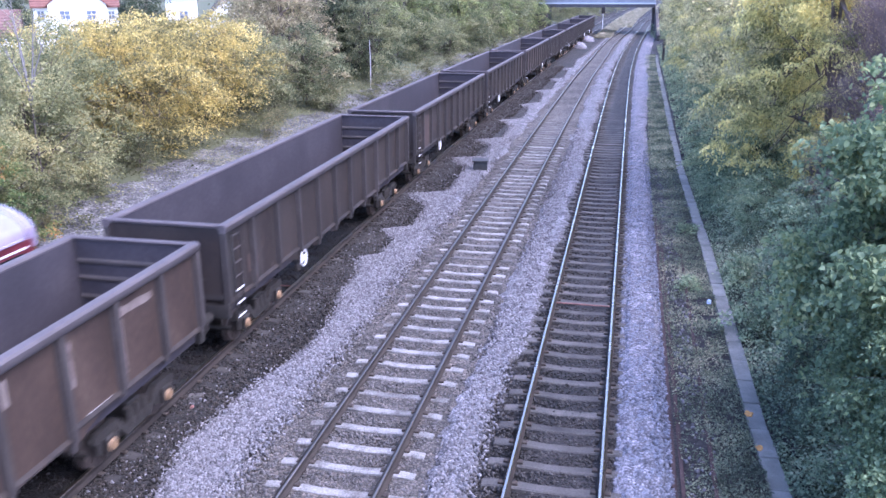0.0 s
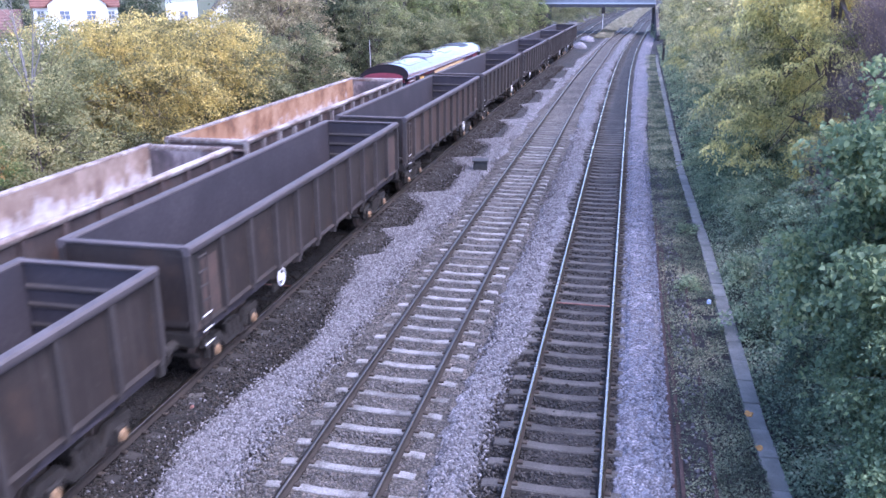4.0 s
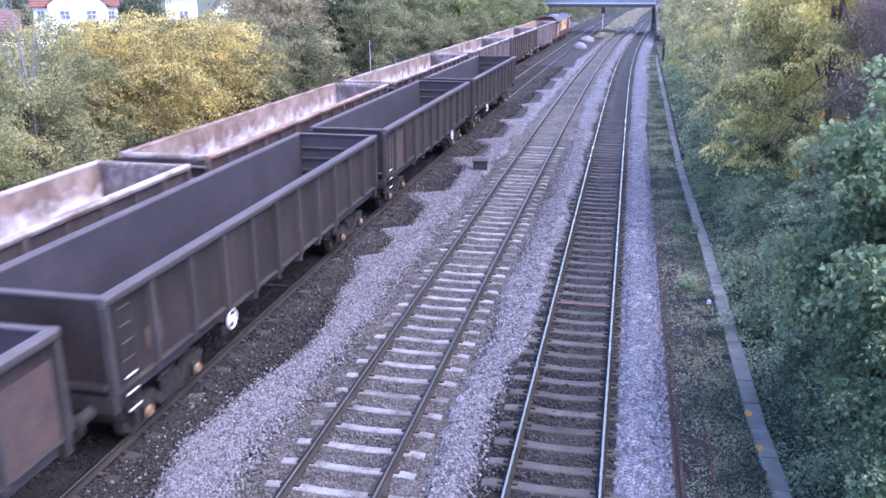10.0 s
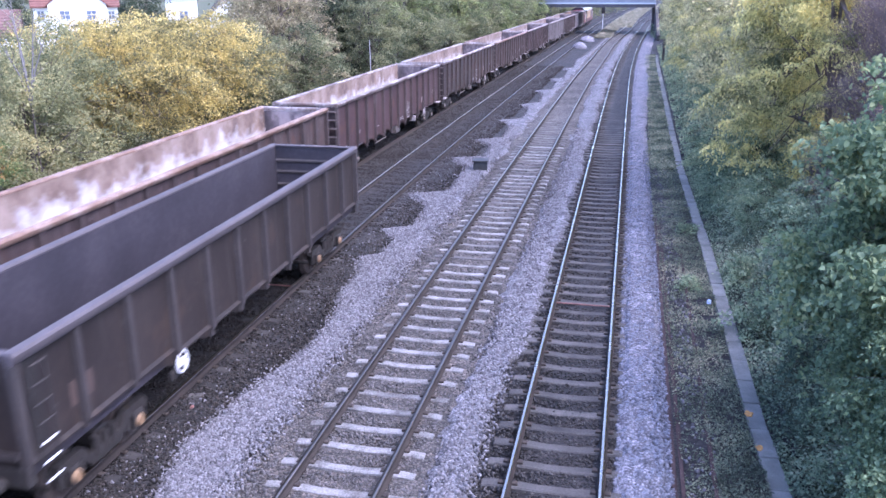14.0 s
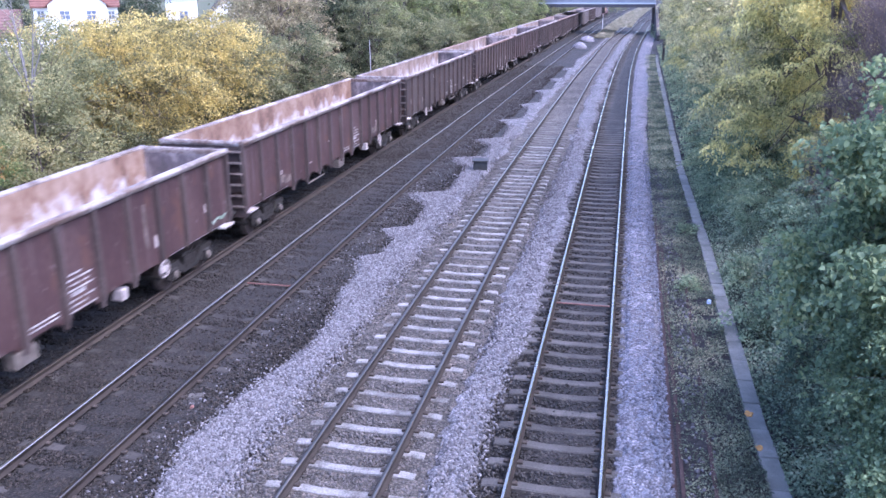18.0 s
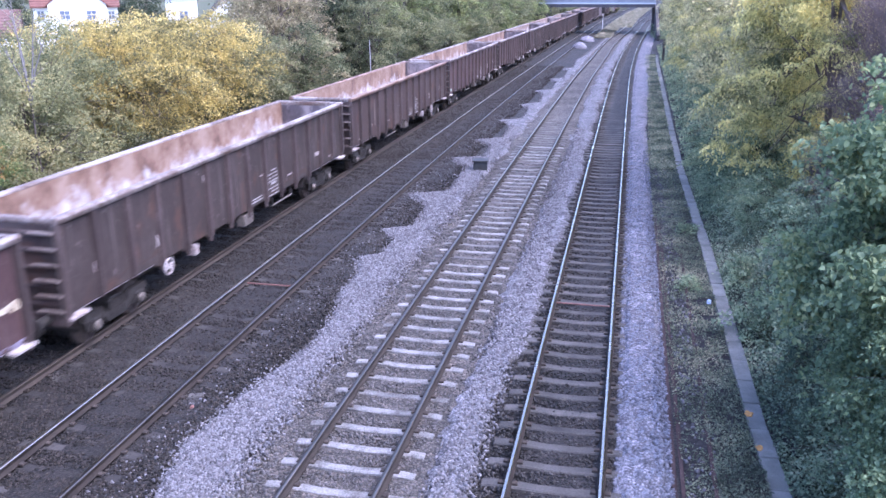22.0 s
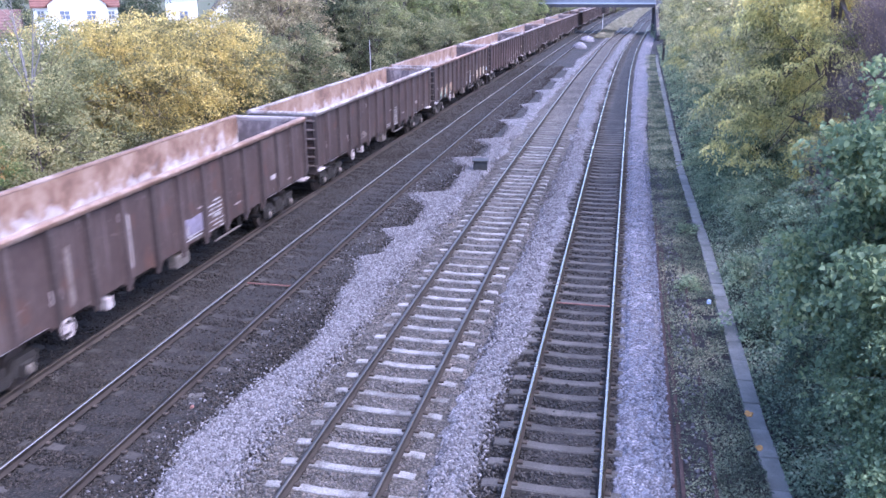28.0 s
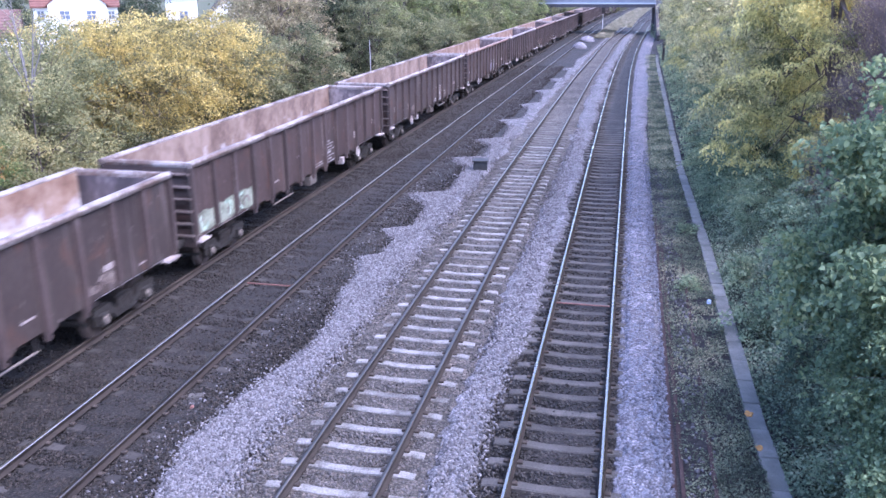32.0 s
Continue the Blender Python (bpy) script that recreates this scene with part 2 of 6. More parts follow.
# ---- plan: the four tracks ----
def line(*knots):
    """A smooth curve x(y) through knots."""
    ys, xs = np.array(knots, float).T
    ms = np.gradient(xs, ys)

    def at(y):
        y = np.asarray(y, float)
        i = np.clip(np.searchsorted(ys, y) - 1, 0, len(ys) - 2)
        h = ys[i + 1] - ys[i]
        s = (y - ys[i]) / h
        sc = np.clip(s, 0, 1)
        v = ((2 * sc**3 - 3 * sc**2 + 1) * xs[i] + (sc**3 - 2 * sc**2 + sc) * h * ms[i]
             + (3 * sc**2 - 2 * sc**3) * xs[i + 1] + (sc**3 - sc**2) * h * ms[i + 1])
        return v + np.where(s > 1, (s - 1) * h * ms[-1], 0) + np.where(s < 0, s * h * ms[0], 0)
    return at


track_b = line((-300, -8.9), (-30, -8.95), (0, -8.99), (10, -9.03), (20, -9.06), (30, -9.03), (45, -8.82), (60, -8.52), (80, -8.02),
               (100, -7.47), (128, -6.6), (165, -5.4), (190, -4.5), (275, 0), (400, 9), (600, 28))
track_c = line((-300, -5.0), (-30, -4.6), (0, -4.3), (10, -4.18), (20, -4.07), (40, -3.83), (60, -3.5), (80, -3.05), (91, -2.67), (100, -2.38),
               (118, -1.85), (153, 0.1), (175, 1.3), (222, 4.3), (272, 8.6), (400, 23), (600, 54))
track_d = line((-300, -1.6), (-30, -1.1), (0, -0.78), (10, -0.68), (20, -0.58), (40, -0.38), (60, -0.16), (85, 0.27), (100, 0.72),
               (127, 1.85), (160, 3.5), (194, 5.3), (223, 7.7), (272, 12.1), (400, 26.5), (600, 57.5))
SIX_FOOT = 3.25


def track_a(y):
    return track_b(y) - SIX_FOOT


def heading(track, y):
    return -math.degrees(math.atan(float(track(y + 0.5) - track(y - 0.5))))


# ---- ground, one sheet to the horizon ----
def bumps(x, y, s, seed=0.0):
    return (np.sin(x * s + 1.3 * np.sin(y * s * 0.7 + seed) + seed) * np.cos(y * s * 0.9 + 1.7 * np.sin(x * s * 0.6 + 2 * seed)))


def ground_height(x, y):
    right = x - track_d(y)
    left = track_a(y) - x
    z = np.full(np.shape(x), -0.205)
    z = z - 0.075 * np.clip((3.2 - np.abs(x - track_c(y))) / 0.4, 0, 1)
    rise = np.clip((right - 4.2) / 14.0, 0, 1)
    z = z + 7.2 * rise**0.9 + np.where(right > 4.2, 0.12 * bumps(x, y, 1.7), 0)
    far = np.clip((left - 3.0) / 7.0, 0, 1)
    z = z + 0.6 * far * far * (3 - 2 * far) + np.where(left > 8, 0.1 * bumps(x, y, 0.9, 2), 0)
    deep = np.clip((left - 20) / 60, 0, 1)
    z = z - 1.2 * deep
    off = np.abs(x) > 40
    return z + 0.02 * bumps(x, y, 2.3, 1) + np.where(off, 0.3 * bumps(x, y, 0.05, 3), 0)


def build_ground():
    us = np.unique(np.concatenate([np.linspace(-900, -90, 14), np.linspace(-90, -30, 16), np.linspace(-30, 26, 150), np.linspace(26, 80, 14), np.linspace(80, 900, 14)]))
    ys = np.unique(np.concatenate([np.linspace(-800, -10, 28), np.linspace(-10, 70, 130), np.linspace(70, 260, 90), np.linspace(260, 2500, 24)]))
    U, Y = np.meshgrid(us, ys)
    near = np.clip(1 - (np.abs(U) - 60) / 200, 0, 1)
    X = U + (track_d(Y) + 0.7) * near * (Y < 620) + (Y >= 620) * near * 58
    Z = ground_height(X, Y)
    V = np.stack([X, Y, Z], -1).reshape(-1, 3)
    n, m = U.shape
    I = np.arange(n * m).reshape(n, m)
    Q = np.stack([I[:-1, :-1], I[:-1, 1:], I[1:, 1:], I[1:, :-1]], -1).reshape(-1, 4)
    me = fast_mesh("ground", V, Q, DIRTY, EARTH, BANK, smooth=True)
    c = V[Q].mean(1)
    right, left = c[:, 0] - track_d(c[:, 1]), track_a(c[:, 1]) - c[:, 0]
    wob = 0.5 * bumps(c[:, 0], c[:, 1], 1.1, 5) + 0.4 * bumps(c[:, 0], c[:, 1], 2.9, 1)
    k = np.where((right > 4.1 + 0.2 * wob) | (left > 7.0 + wob), 1, np.where(left > 1.9 + 0.3 * wob, 2, 0))
    me.polygons.foreach_set("material_index", k.astype(np.int32))
    return tagged(new("ground", me), "dark soiled railway ballast giving way to earth banks", "ground", kind="structure")


build_ground()


def strip(name, y0, y1, left, right, top, material, step=0.25, cols=9, crown=0.05, rag=0.12, label="", fade=(1, 1)):
    """A low heap of broken stone between two edges that follow the line, feathering out at its ragged sides."""
    ys = np.arange(y0, y1, step)
    l = left(ys) + rag * rng.normal(size=len(ys))
    r = right(ys) + rag * rng.normal(size=len(ys))
    s = np.linspace(0, 1, cols)
    X = l[:, None] * (1 - s) + r[:, None] * s
    Y = np.repeat(ys[:, None], cols, 1)
    shape = np.minimum(1, np.minimum(s, 1 - s) * 5)
    Z = top - 0.12 * (1 - shape) ** 1.0 + crown * shape + 0.015 * rng.normal(size=X.shape)
    V = np.stack([X, Y, Z], -1).reshape(-1, 3)
    I = np.arange(len(V)).reshape(X.shape)
    Q = np.stack([I[:-1, :-1], I[:-1, 1:], I[1:, 1:], I[1:, :-1]], -1).reshape(-1, 4)
    me = fast_mesh(name, V, Q, material, smooth=True)
    far_l, far_r = (0 if k else 9.0 for k in fade)
    wide = np.maximum(np.minimum(s + far_l, 1 - s + far_r)[None] * (r - l)[:, None], 0)
    cover = me.attributes.new("cover", "FLOAT", "POINT")
    cover.data.foreach_set("value", np.clip(0.05 + wide / 0.34 + 0.12 * rng.normal(size=X.shape), 0, 1.2).astype(np.float32).ravel())
    return tagged(new(name, me), label, "ballast", kind="structure")


FINGERS = ((-24, -7.2), (-10, -6.8), (-2, -7.3), (6, -6.6), (10.4, -6.8), (12, -7.2), (14, -6.95), (16.4, -6.4), (18.6, -6.5), (20, -6.9), (21.6, -6.9), (22.9, -7.5), (23.3, -6.7), (25, -6.8), (26, -7.45), (26.5, -6.5), (29.4, -6.7),
           (31.1, -8.0), (31.6, -6.3), (36.5, -6.4), (38.4, -7.75), (39, -6.0), (42, -6.2), (43.6, -7.4), (44.3, -5.8), (49, -6.0), (50.6, -7.1), (51.4, -5.6), (56.5, -5.8), (58, -6.8), (59, -5.3), (64, -5.5), (66, -6.5),
           (67, -5.1), (73, -5.2), (75, -6.0), (76, -4.8), (83, -4.9), (85, -5.5), (86, -4.5), (96, -4.8), (100, -4.1), (120, -3.2), (160, -1.2))
fy, fx = np.array(FINGERS).T
strip("ballast_west", -24, 158, lambda y: np.interp(y, fy, fx) - 0.3, lambda y: track_c(y) - 1.6 + 0.15 * bumps(0 * y, y, 0.7, 3) + 0.35 * np.clip((y - 35) / 25, 0, 1), -0.19, CLEAN_MIXED, 0.2, 17, 0.06, 0.07,
      "pale clean ballast tipped in pointed heaps over dark stone", (1, 0))
strip("ballast_middle", -24, 158, lambda y: track_c(y) + 1.4 + 0.2 * bumps(0 * y, y, 0.5) - 0.4 * np.clip((y - 35) / 25, 0, 1), lambda y: track_d(y) - 1.28 + 0.16 * bumps(0 * y, y, 0.8, 2) + 0.36 * np.clip((y - 11) / 12, 0, 1), -0.19, CLEAN_MIXED, 0.2, 13, 0.06, 0.07,
      "pale clean ballast between two tracks", (0, 1))
strip("ballast_east", -24, 200, lambda y: track_d(y) + 0.93 + 0 * y, lambda y: track_d(y) + 1.92 + 0.1 * bumps(0 * y, y, 0.6, 1) + 0.75 * np.clip((y - 42) / 30, 0, 1), -0.19, CLEAN, 0.2, 9, 0.09, 0.03,
      "pale clean ballast shoulder beside the outer track")


STONE_CLEAN = surf("clean_stone", [(0.3, (0.09196, 0.08727, 0.09288)), (0.5, (0.1334, 0.1268, 0.136)), (0.7, (0.1839, 0.1738, 0.1867))], 14, 60, 0.85, bump=0.2, rand=0.55, island=True)
# the clean stone again, the blue of sky-lit shade put into its colour
STONE_SKY_TINT = surf("sky_tinted_stone", [(0.3, (0.08712, 0.08819, 0.1056)), (0.5, (0.1263, 0.1282, 0.1547)), (0.7, (0.1742, 0.1756, 0.2122))], 14, 60, 0.85, bump=0.2, rand=0.55, island=True)
STONE_DIRTY = surf("dirty_stone", [(0.3, (0.009119, 0.007286, 0.006249)), (0.5, (0.022, 0.01791, 0.01528)), (0.68, (0.06652, 0.05566, 0.04903))], 14, 60, 0.9, bump=0.2, rand=0.75, island=True)


def stones(name, label, x, y, z, size, material):
    """Loose broken stones, six uneven faces each."""
    n = len(x)
    c = np.array([(a, b, d) for d in (-1, 1) for b in (-1, 1) for a in (-1, 1)], float) * 0.5
    P = c[None] * (1 + 0.35 * rng.normal(size=(n, 8, 3)).clip(-1.2, 1.2)) * (size * (1 + 0.35 * rng.normal(size=n).clip(-1.5, 2)))[:, None, None]
    P *= np.array([1.0, 1.0, 0.75])
    q = rng.normal(size=(n, 4))
    q /= np.linalg.norm(q, axis=1)[:, None]
    w, a, b, d = q.T
    R = np.stack([1 - 2 * (b * b + d * d), 2 * (a * b - d * w), 2 * (a * d + b * w), 2 * (a * b + d * w), 1 - 2 * (a * a + d * d), 2 * (b * d - a * w),
                  2 * (a * d - b * w), 2 * (b * d + a * w), 1 - 2 * (a * a + b * b)], -1).reshape(n, 3, 3)
    V = (np.einsum("nij,nkj->nki", R, P) + np.stack([x, y, z], -1)[:, None]).reshape(-1, 3)
    F = np.array([(0, 2, 3, 1), (4, 5, 7, 6), (0, 1, 5, 4), (1, 3, 7, 5), (3, 2, 6, 7), (2, 0, 4, 6)])
    Q = (np.arange(n)[:, None, None] * 8 + F[None]).reshape(-1, 4)
    return tagged(new(name, fast_mesh(name, V, Q, material)), label, "ballast stones", kind="stuff")


def scatter(n, y0, y1, left, right, power=1.7):
    y = y0 + (y1 - y0) * rng.random(n) ** power
    l, r = left(y), right(y)
    return l + (r - l) * rng.random(n), y


BEDS = ((track_a, 9.6, 0.7), (track_b, 9.3, 0.7), (track_c, 9.7, 0.69), (track_d, 9.2, 0.66))


def heap_z(x, l, r):
    s = (x - l) / (r - l)
    return -0.19 + 0.06 * np.minimum(1, np.minimum(s, 1 - s) * 5) - 0.12 * (1 - np.minimum(1, np.minimum(s, 1 - s) * 5))


for lab, n, l, r, k in (("pale loose ballast stones west of the third track", 52000, lambda y: np.interp(y, fy, fx) - 0.35, lambda y: track_c(y) - 1.5, 0),
                        ("pale loose ballast stones between two tracks", 23000, lambda y: track_c(y) + 1.32, lambda y: track_d(y) - 1.2, 0),
                        ("pale loose ballast stones beside the outer track", 26000, lambda y: track_d(y) + 0.97, lambda y: track_d(y) + 1.93, 0)):
    x, y = scatter(n, 8.5, 48, l, r)
    inner = np.minimum(x - l(y), r(y) - x) > 0.55 * rng.random(len(x)) - (0.5 if "outer" in lab else 0)
    x, y = x[inner], y[inner]
    stones("loose_ballast", lab, x, y, np.maximum(heap_z(x, l(y), r(y)), -0.2) + 0.006, 0.04 if "outer" in lab else 0.036 if "between" in lab else 0.032, STONE_SKY_TINT if "outer" in lab else STONE_CLEAN)
x, y = scatter(1400, 8.5, 50, lambda y: track_b(y) + 0.9, lambda y: np.interp(y, fy, fx) + 0.2)
stones("loose_ballast", "scattered pale stones on the dark ballast", x, y, np.full(len(x), -0.195), 0.028, STONE_CLEAN)
x, y = scatter(900, 8.5, 40, lambda y: track_d(y) + 2.15, lambda y: track_d(y) + 2.75)
stones("loose_ballast", "pale stones strewn between old rails", x, y, np.full(len(x), -0.195), 0.04, STONE_CLEAN)
STONE_CRIB = surf("brown_grey_stone", [(0.3, (0.017, 0.0153, 0.0145)), (0.5, (0.034, 0.0306, 0.029)), (0.7, (0.068, 0.0615, 0.058))], 14, 60, 0.9, bump=0.2, rand=0.55, island=True)
STONE_MID = surf("weathered_stone", [(0.3, (0.05573, 0.05016, 0.04737)), (0.5, (0.08545, 0.07802, 0.0743)), (0.7, (0.13, 0.1198, 0.1171))], 14, 60, 0.9, bump=0.2, rand=0.45, island=True)
strip("ballast_crib", -24, 158, lambda y: track_c(y) - 2.75 + 0 * y, lambda y: track_c(y) + 2.75 + 0 * y, -0.247, WEATHERED, 0.25, 19, 0.03, 0.1,
      "weathered grey ballast round pale sleepers")
for lab, n, l, r, mat in (("soiled ballast stones about two dark tracks", 58000, lambda y: track_a(y) - 1.4, lambda y: track_b(y) + 2.4, STONE_DIRTY),
                          ("weathered ballast stones round pale sleepers", 30000, lambda y: track_c(y) - 2.0, lambda y: track_c(y) + 1.9, STONE_MID),
                          ("soiled ballast stones between sleepers", 18000, lambda y: track_d(y) - 1.4, lambda y: track_d(y) + 0.95, STONE_CRIB)):
    x, y = scatter(n, 8.5, 40, l, r)
    free = np.ones(len(x), bool)
    for tr, first, gap in BEDS:
        on = (np.abs(x - tr(y)) < 1.27) & (np.abs((y - first + gap / 2) % gap - gap / 2) < 0.14)
        side = np.abs(np.abs(x - tr(y)) - 0.93)
        free &= ~(on & (side > 0.11) & (rng.random(len(x)) > 0.09))
    x, y = x[free], y[free]
    stones("soiled_ballast", lab, x, y, np.full(len(x), -0.218 if mat == STONE_MID else -0.207) + rng.random(len(x)) * 0.013, 0.033, mat)


x, y = scatter(22000, 38, 88, lambda y: track_a(y) - 1.5, lambda y: track_b(y) + 2.2, 1.3)
stones("soiled_ballast", "soiled ballast stones farther along two dark tracks", x, y, np.full(len(x), -0.202), 0.048, STONE_DIRTY)


# ---- tracks ----
HEAD = [(-0.036, 0.0), (0.036, 0.0), (0.036, -0.036), (0.012, -0.048), (0.010, -0.125), (0.07, -0.14), (0.07, -0.155), (-0.07, -0.155), (-0.07, -0.14),
        (-0.010, -0.125), (-0.012, -0.048), (-0.036, -0.036)]


def rail_mesh(track, off, y0, y1, mats):
    ys = np.concatenate([np.arange(y0, min(y1, 150), 2.0), np.arange(150, y1 + 0.1, 5.0)])
    xs = track(ys) + off
    n = len(HEAD)
    V = np.array([[(x + a, y, b) for a, b in HEAD] for x, y in zip(xs, ys)]).reshape(-1, 3)
    I = np.arange(len(V)).reshape(len(ys), n)
    Q = np.stack([I[:-1], np.roll(I[:-1], -1, 1), np.roll(I[1:], -1, 1), I[1:]], -1).reshape(-1, 4)
    me = fast_mesh("rail", V, Q, *mats)
    k = np.tile(np.array([0] + [1] * (n - 1), np.int32), len(ys) - 1)
    me.polygons.foreach_set("material_index", k)
    return me


def sleeper_mesh(name, mat, dish=0.05, w=0.12):
    """A concrete sleeper: seats under the rails, a lower waist between, bevelled top edges."""
    g = Geo()
    st = [(-1.19, -0.18), (-1.0, -0.163), (-0.55, -0.163), (-0.25, -0.163 - dish), (0.25, -0.163 - dish), (0.55, -0.163), (1.0, -0.163), (1.19, -0.18)]
    v = []
    for x, z in st:
        v += [(x, -w, -0.34), (x, -w, z - 0.02), (x, -w + 0.025, z), (x, w - 0.025, z), (x, w, z - 0.02), (x, w, -0.34)]
    f = [tuple(range(5, -1, -1)), tuple(range(len(v) - 6, len(v)))]
    for i in range(len(st) - 1):
        for j in range(5):
            a = i * 6 + j
            f.append((a, a + 1, a + 7, a + 6))
    g.add(v, f)
    return g.mesh(name, mat)


def clip_mesh(track, ys):
    g = Geo()
    for y in ys:
        x = float(track(y))
        for r in (-0.7525, 0.7525):
            for s in (-1, 1):
                a = x + r + s * 0.115
                g.cbox(a - 0.05, a + 0.05, y - 0.05, y + 0.05, -0.165, -0.115, 0.012)
    return g.mesh("fastenings", CLIP)


def build_track(name, track, smat, spacing, first, last, rails, label, dish=0.05, drop=0.0, keep=1.0, clips=40, sink=(999, 0)):
    t = tagged(new(name), label, "railway track", kind="structure")
    for off in (-0.7525, 0.7525):
        part("rail", rail_mesh(track, off, -440, 520, rails if not isinstance(rails, dict) else rails[off]), None, t)
    me = sleeper_mesh("sleeper", smat, dish, 0.09 if smat == CONC else 0.115)
    me2 = sleeper_mesh("sleeper", CONC_MID, dish, 0.09) if smat == CONC else None
    ys = np.arange(first, last, spacing)
    for y in ys:
        if rng.random() > keep:
            continue
        worn = me2 if me2 and rng.random() < (y - 20) / 30 else me
        ob = part("sleeper", worn, None, t)
        ob.matrix_basis = pose(float(track(y)), y, -drop - sink[1] * min(1, max(0, (y - sink[0]) / 14)) + rng.normal() * 0.006, rng.normal() * 0.5, 0, heading(track, y) + rng.normal() * 0.25)
    part("fastenings", clip_mesh(track, ys[ys < clips]), None, t)
    return t


bright, dull = (RAIL_TOP, RAIL_SIDE), (RAIL_DULL, RAIL_SIDE)
worn_top = (RAIL_WORN, RAIL_BROWN)
build_track("track_1", track_a, CONC_BLACK, 0.7, 9.6 - 0.7 * 36, 110, (RAIL_RUSTY, RAIL_RUSTY), "soiled railway track under a passing train", 0.05, 0.02, 1, 20)
build_track("track_2", track_b, CONC_BLACK, 0.7, 9.3 - 0.7 * 36, 150, {-0.7525: dull, 0.7525: (RAIL_WORN, RAIL_SIDE)}, "dark soiled railway track with dull worn rails", 0.05, 0.022, 1, 30)
build_track("track_3", track_c, CONC, 0.69, 9.7 - 0.69 * 36, 150, worn_top, "railway track on pale concrete sleepers", 0.02, 0.0, 1, 45, (44, 0.05))
build_track("track_4", track_d, CONC_DARK, 0.66, 9.2 - 0.66 * 38, 150, bright, "railway track on brown dished concrete sleepers", 0.02, 0.0, 1, 40, (40, 0.04))
for tr, y, nm in ((track_d, 20.15, "tie_bar"), (track_b, 19.95, "tie_bar")):
    ob = tagged(new(nm, Geo().tube((-0.68, 0, -0.12), (0.68, 0, -0.12), 0.022, n=6).mesh("tie_bar", TIE_RED)), "thin red painted bar between two rails", "tie bar", "tie bars")
    ob.matrix_basis = pose(float(tr(y)), y, 0, 0, 0, heading(tr, y))


# ---- trains ----
RIB_A = surf("wagon_rib_grey", [(0.32, (0.029, 0.0242, 0.0235)), (0.55, (0.044, 0.037, 0.0355)), (0.72, (0.064, 0.053, 0.049))], 1.6, 18, 0.7, 0.0, bump=0.12, rand=0.2)
RIM_A = surf("wagon_rim_grey", [(0.3, (0.0576, 0.048, 0.0504)), (0.6, (0.0896, 0.076, 0.08))], 1.2, 16, 0.75, 0.0, bump=0.1, rand=0.08)
INSIDE_A = surf("wagon_inside_black", [(0.3, (0.018, 0.0158, 0.02)), (0.5, (0.0315, 0.0272, 0.034)), (0.66, (0.048, 0.0415, 0.048))], 0.8, 10, 0.8, 0.0, bump=0.1)
def weathered_steel(name, stops, pale, rust, amount=0.5, rand=0.16):
    """Painted side sheet: worn paint, vertical drips of stone dust and blotches of rust."""
    m = surf(name, stops, 0.9, 12, 0.68, 0.05, bump=0.15, rand=rand, stretch=(1, 1, 0.45))
    n, l = m.node_tree.nodes, m.node_tree.links
    b = n["Principled BSDF"]
    tone = b.inputs["Base Color"].links[0].from_socket
    co, info = n.new("ShaderNodeTexCoord"), n.new("ShaderNodeObjectInfo")
    far = n.new("ShaderNodeMath")
    far.operation = "MULTIPLY"
    far.inputs[1].default_value = 53.0
    l.new(info.outputs["Random"], far.inputs[0])
    for colour, size, detail, lo, hi, k in ((pale, (1, 5.5, 0.35), 3, 0.58, 0.74, amount), (rust, (1, 1.6, 1.3), 6, 0.57, 0.68, 0.75), (pale, (1, 7, 5), 4, 0.66, 0.72, 0.7)):
        mp = n.new("ShaderNodeMapping")
        mp.inputs["Scale"].default_value = size
        l.new(co.outputs["Object"], mp.inputs["Vector"])
        ad = n.new("ShaderNodeVectorMath")
        l.new(mp.outputs[0], ad.inputs[0])
        l.new(far.outputs[0], ad.inputs[1])
        t = n.new("ShaderNodeTexNoise")
        t.inputs["Scale"].default_value, t.inputs["Detail"].default_value = 1.0, detail
        l.new(ad.outputs[0], t.inputs["Vector"])
        r = n.new("ShaderNodeMapRange")
        r.inputs[1].default_value, r.inputs[2].default_value, r.inputs[4].default_value = lo, hi, k
        l.new(t.outputs["Fac"], r.inputs[0])
        mx = n.new("ShaderNodeMix")
        mx.data_type = "RGBA"
        l.new(r.outputs[0], mx.inputs[0])
        l.new(tone, mx.inputs[6])
        mx.inputs[7].default_value = (*colour, 1)
        tone = mx.outputs[2]
    l.new(tone, b.inputs["Base Color"])
    return m


STEEL_A = weathered_steel("wagon_grey_brown", [(0.34, (0.01424, 0.01044, 0.009338)), (0.48, (0.02294, 0.01725, 0.01543)), (0.6, (0.03323, 0.02532, 0.02215))], (0.05697, 0.04826, 0.0451), (0.04431, 0.02927, 0.02215), 0.6, 0.2)
STEEL_A_RUST = surf("wagon_rust_brown", [(0.36, (0.0272, 0.017, 0.01292)), (0.48, (0.04352, 0.0272, 0.0204)), (0.58, (0.0612, 0.03944, 0.02924)), (0.68, (0.08496, 0.05984, 0.04488))], 1.3, 16, 0.75, 0.0, bump=0.2, rand=0.12, stretch=(1, 1, 0.4))
STEEL_B = weathered_steel("wagon_maroon", [(0.32, (0.0326, 0.0208, 0.0189)), (0.5, (0.05, 0.033, 0.03)), (0.62, (0.068, 0.048, 0.043)), (0.74, (0.1, 0.076, 0.068))], (0.155, 0.128, 0.12), (0.085, 0.043, 0.032))
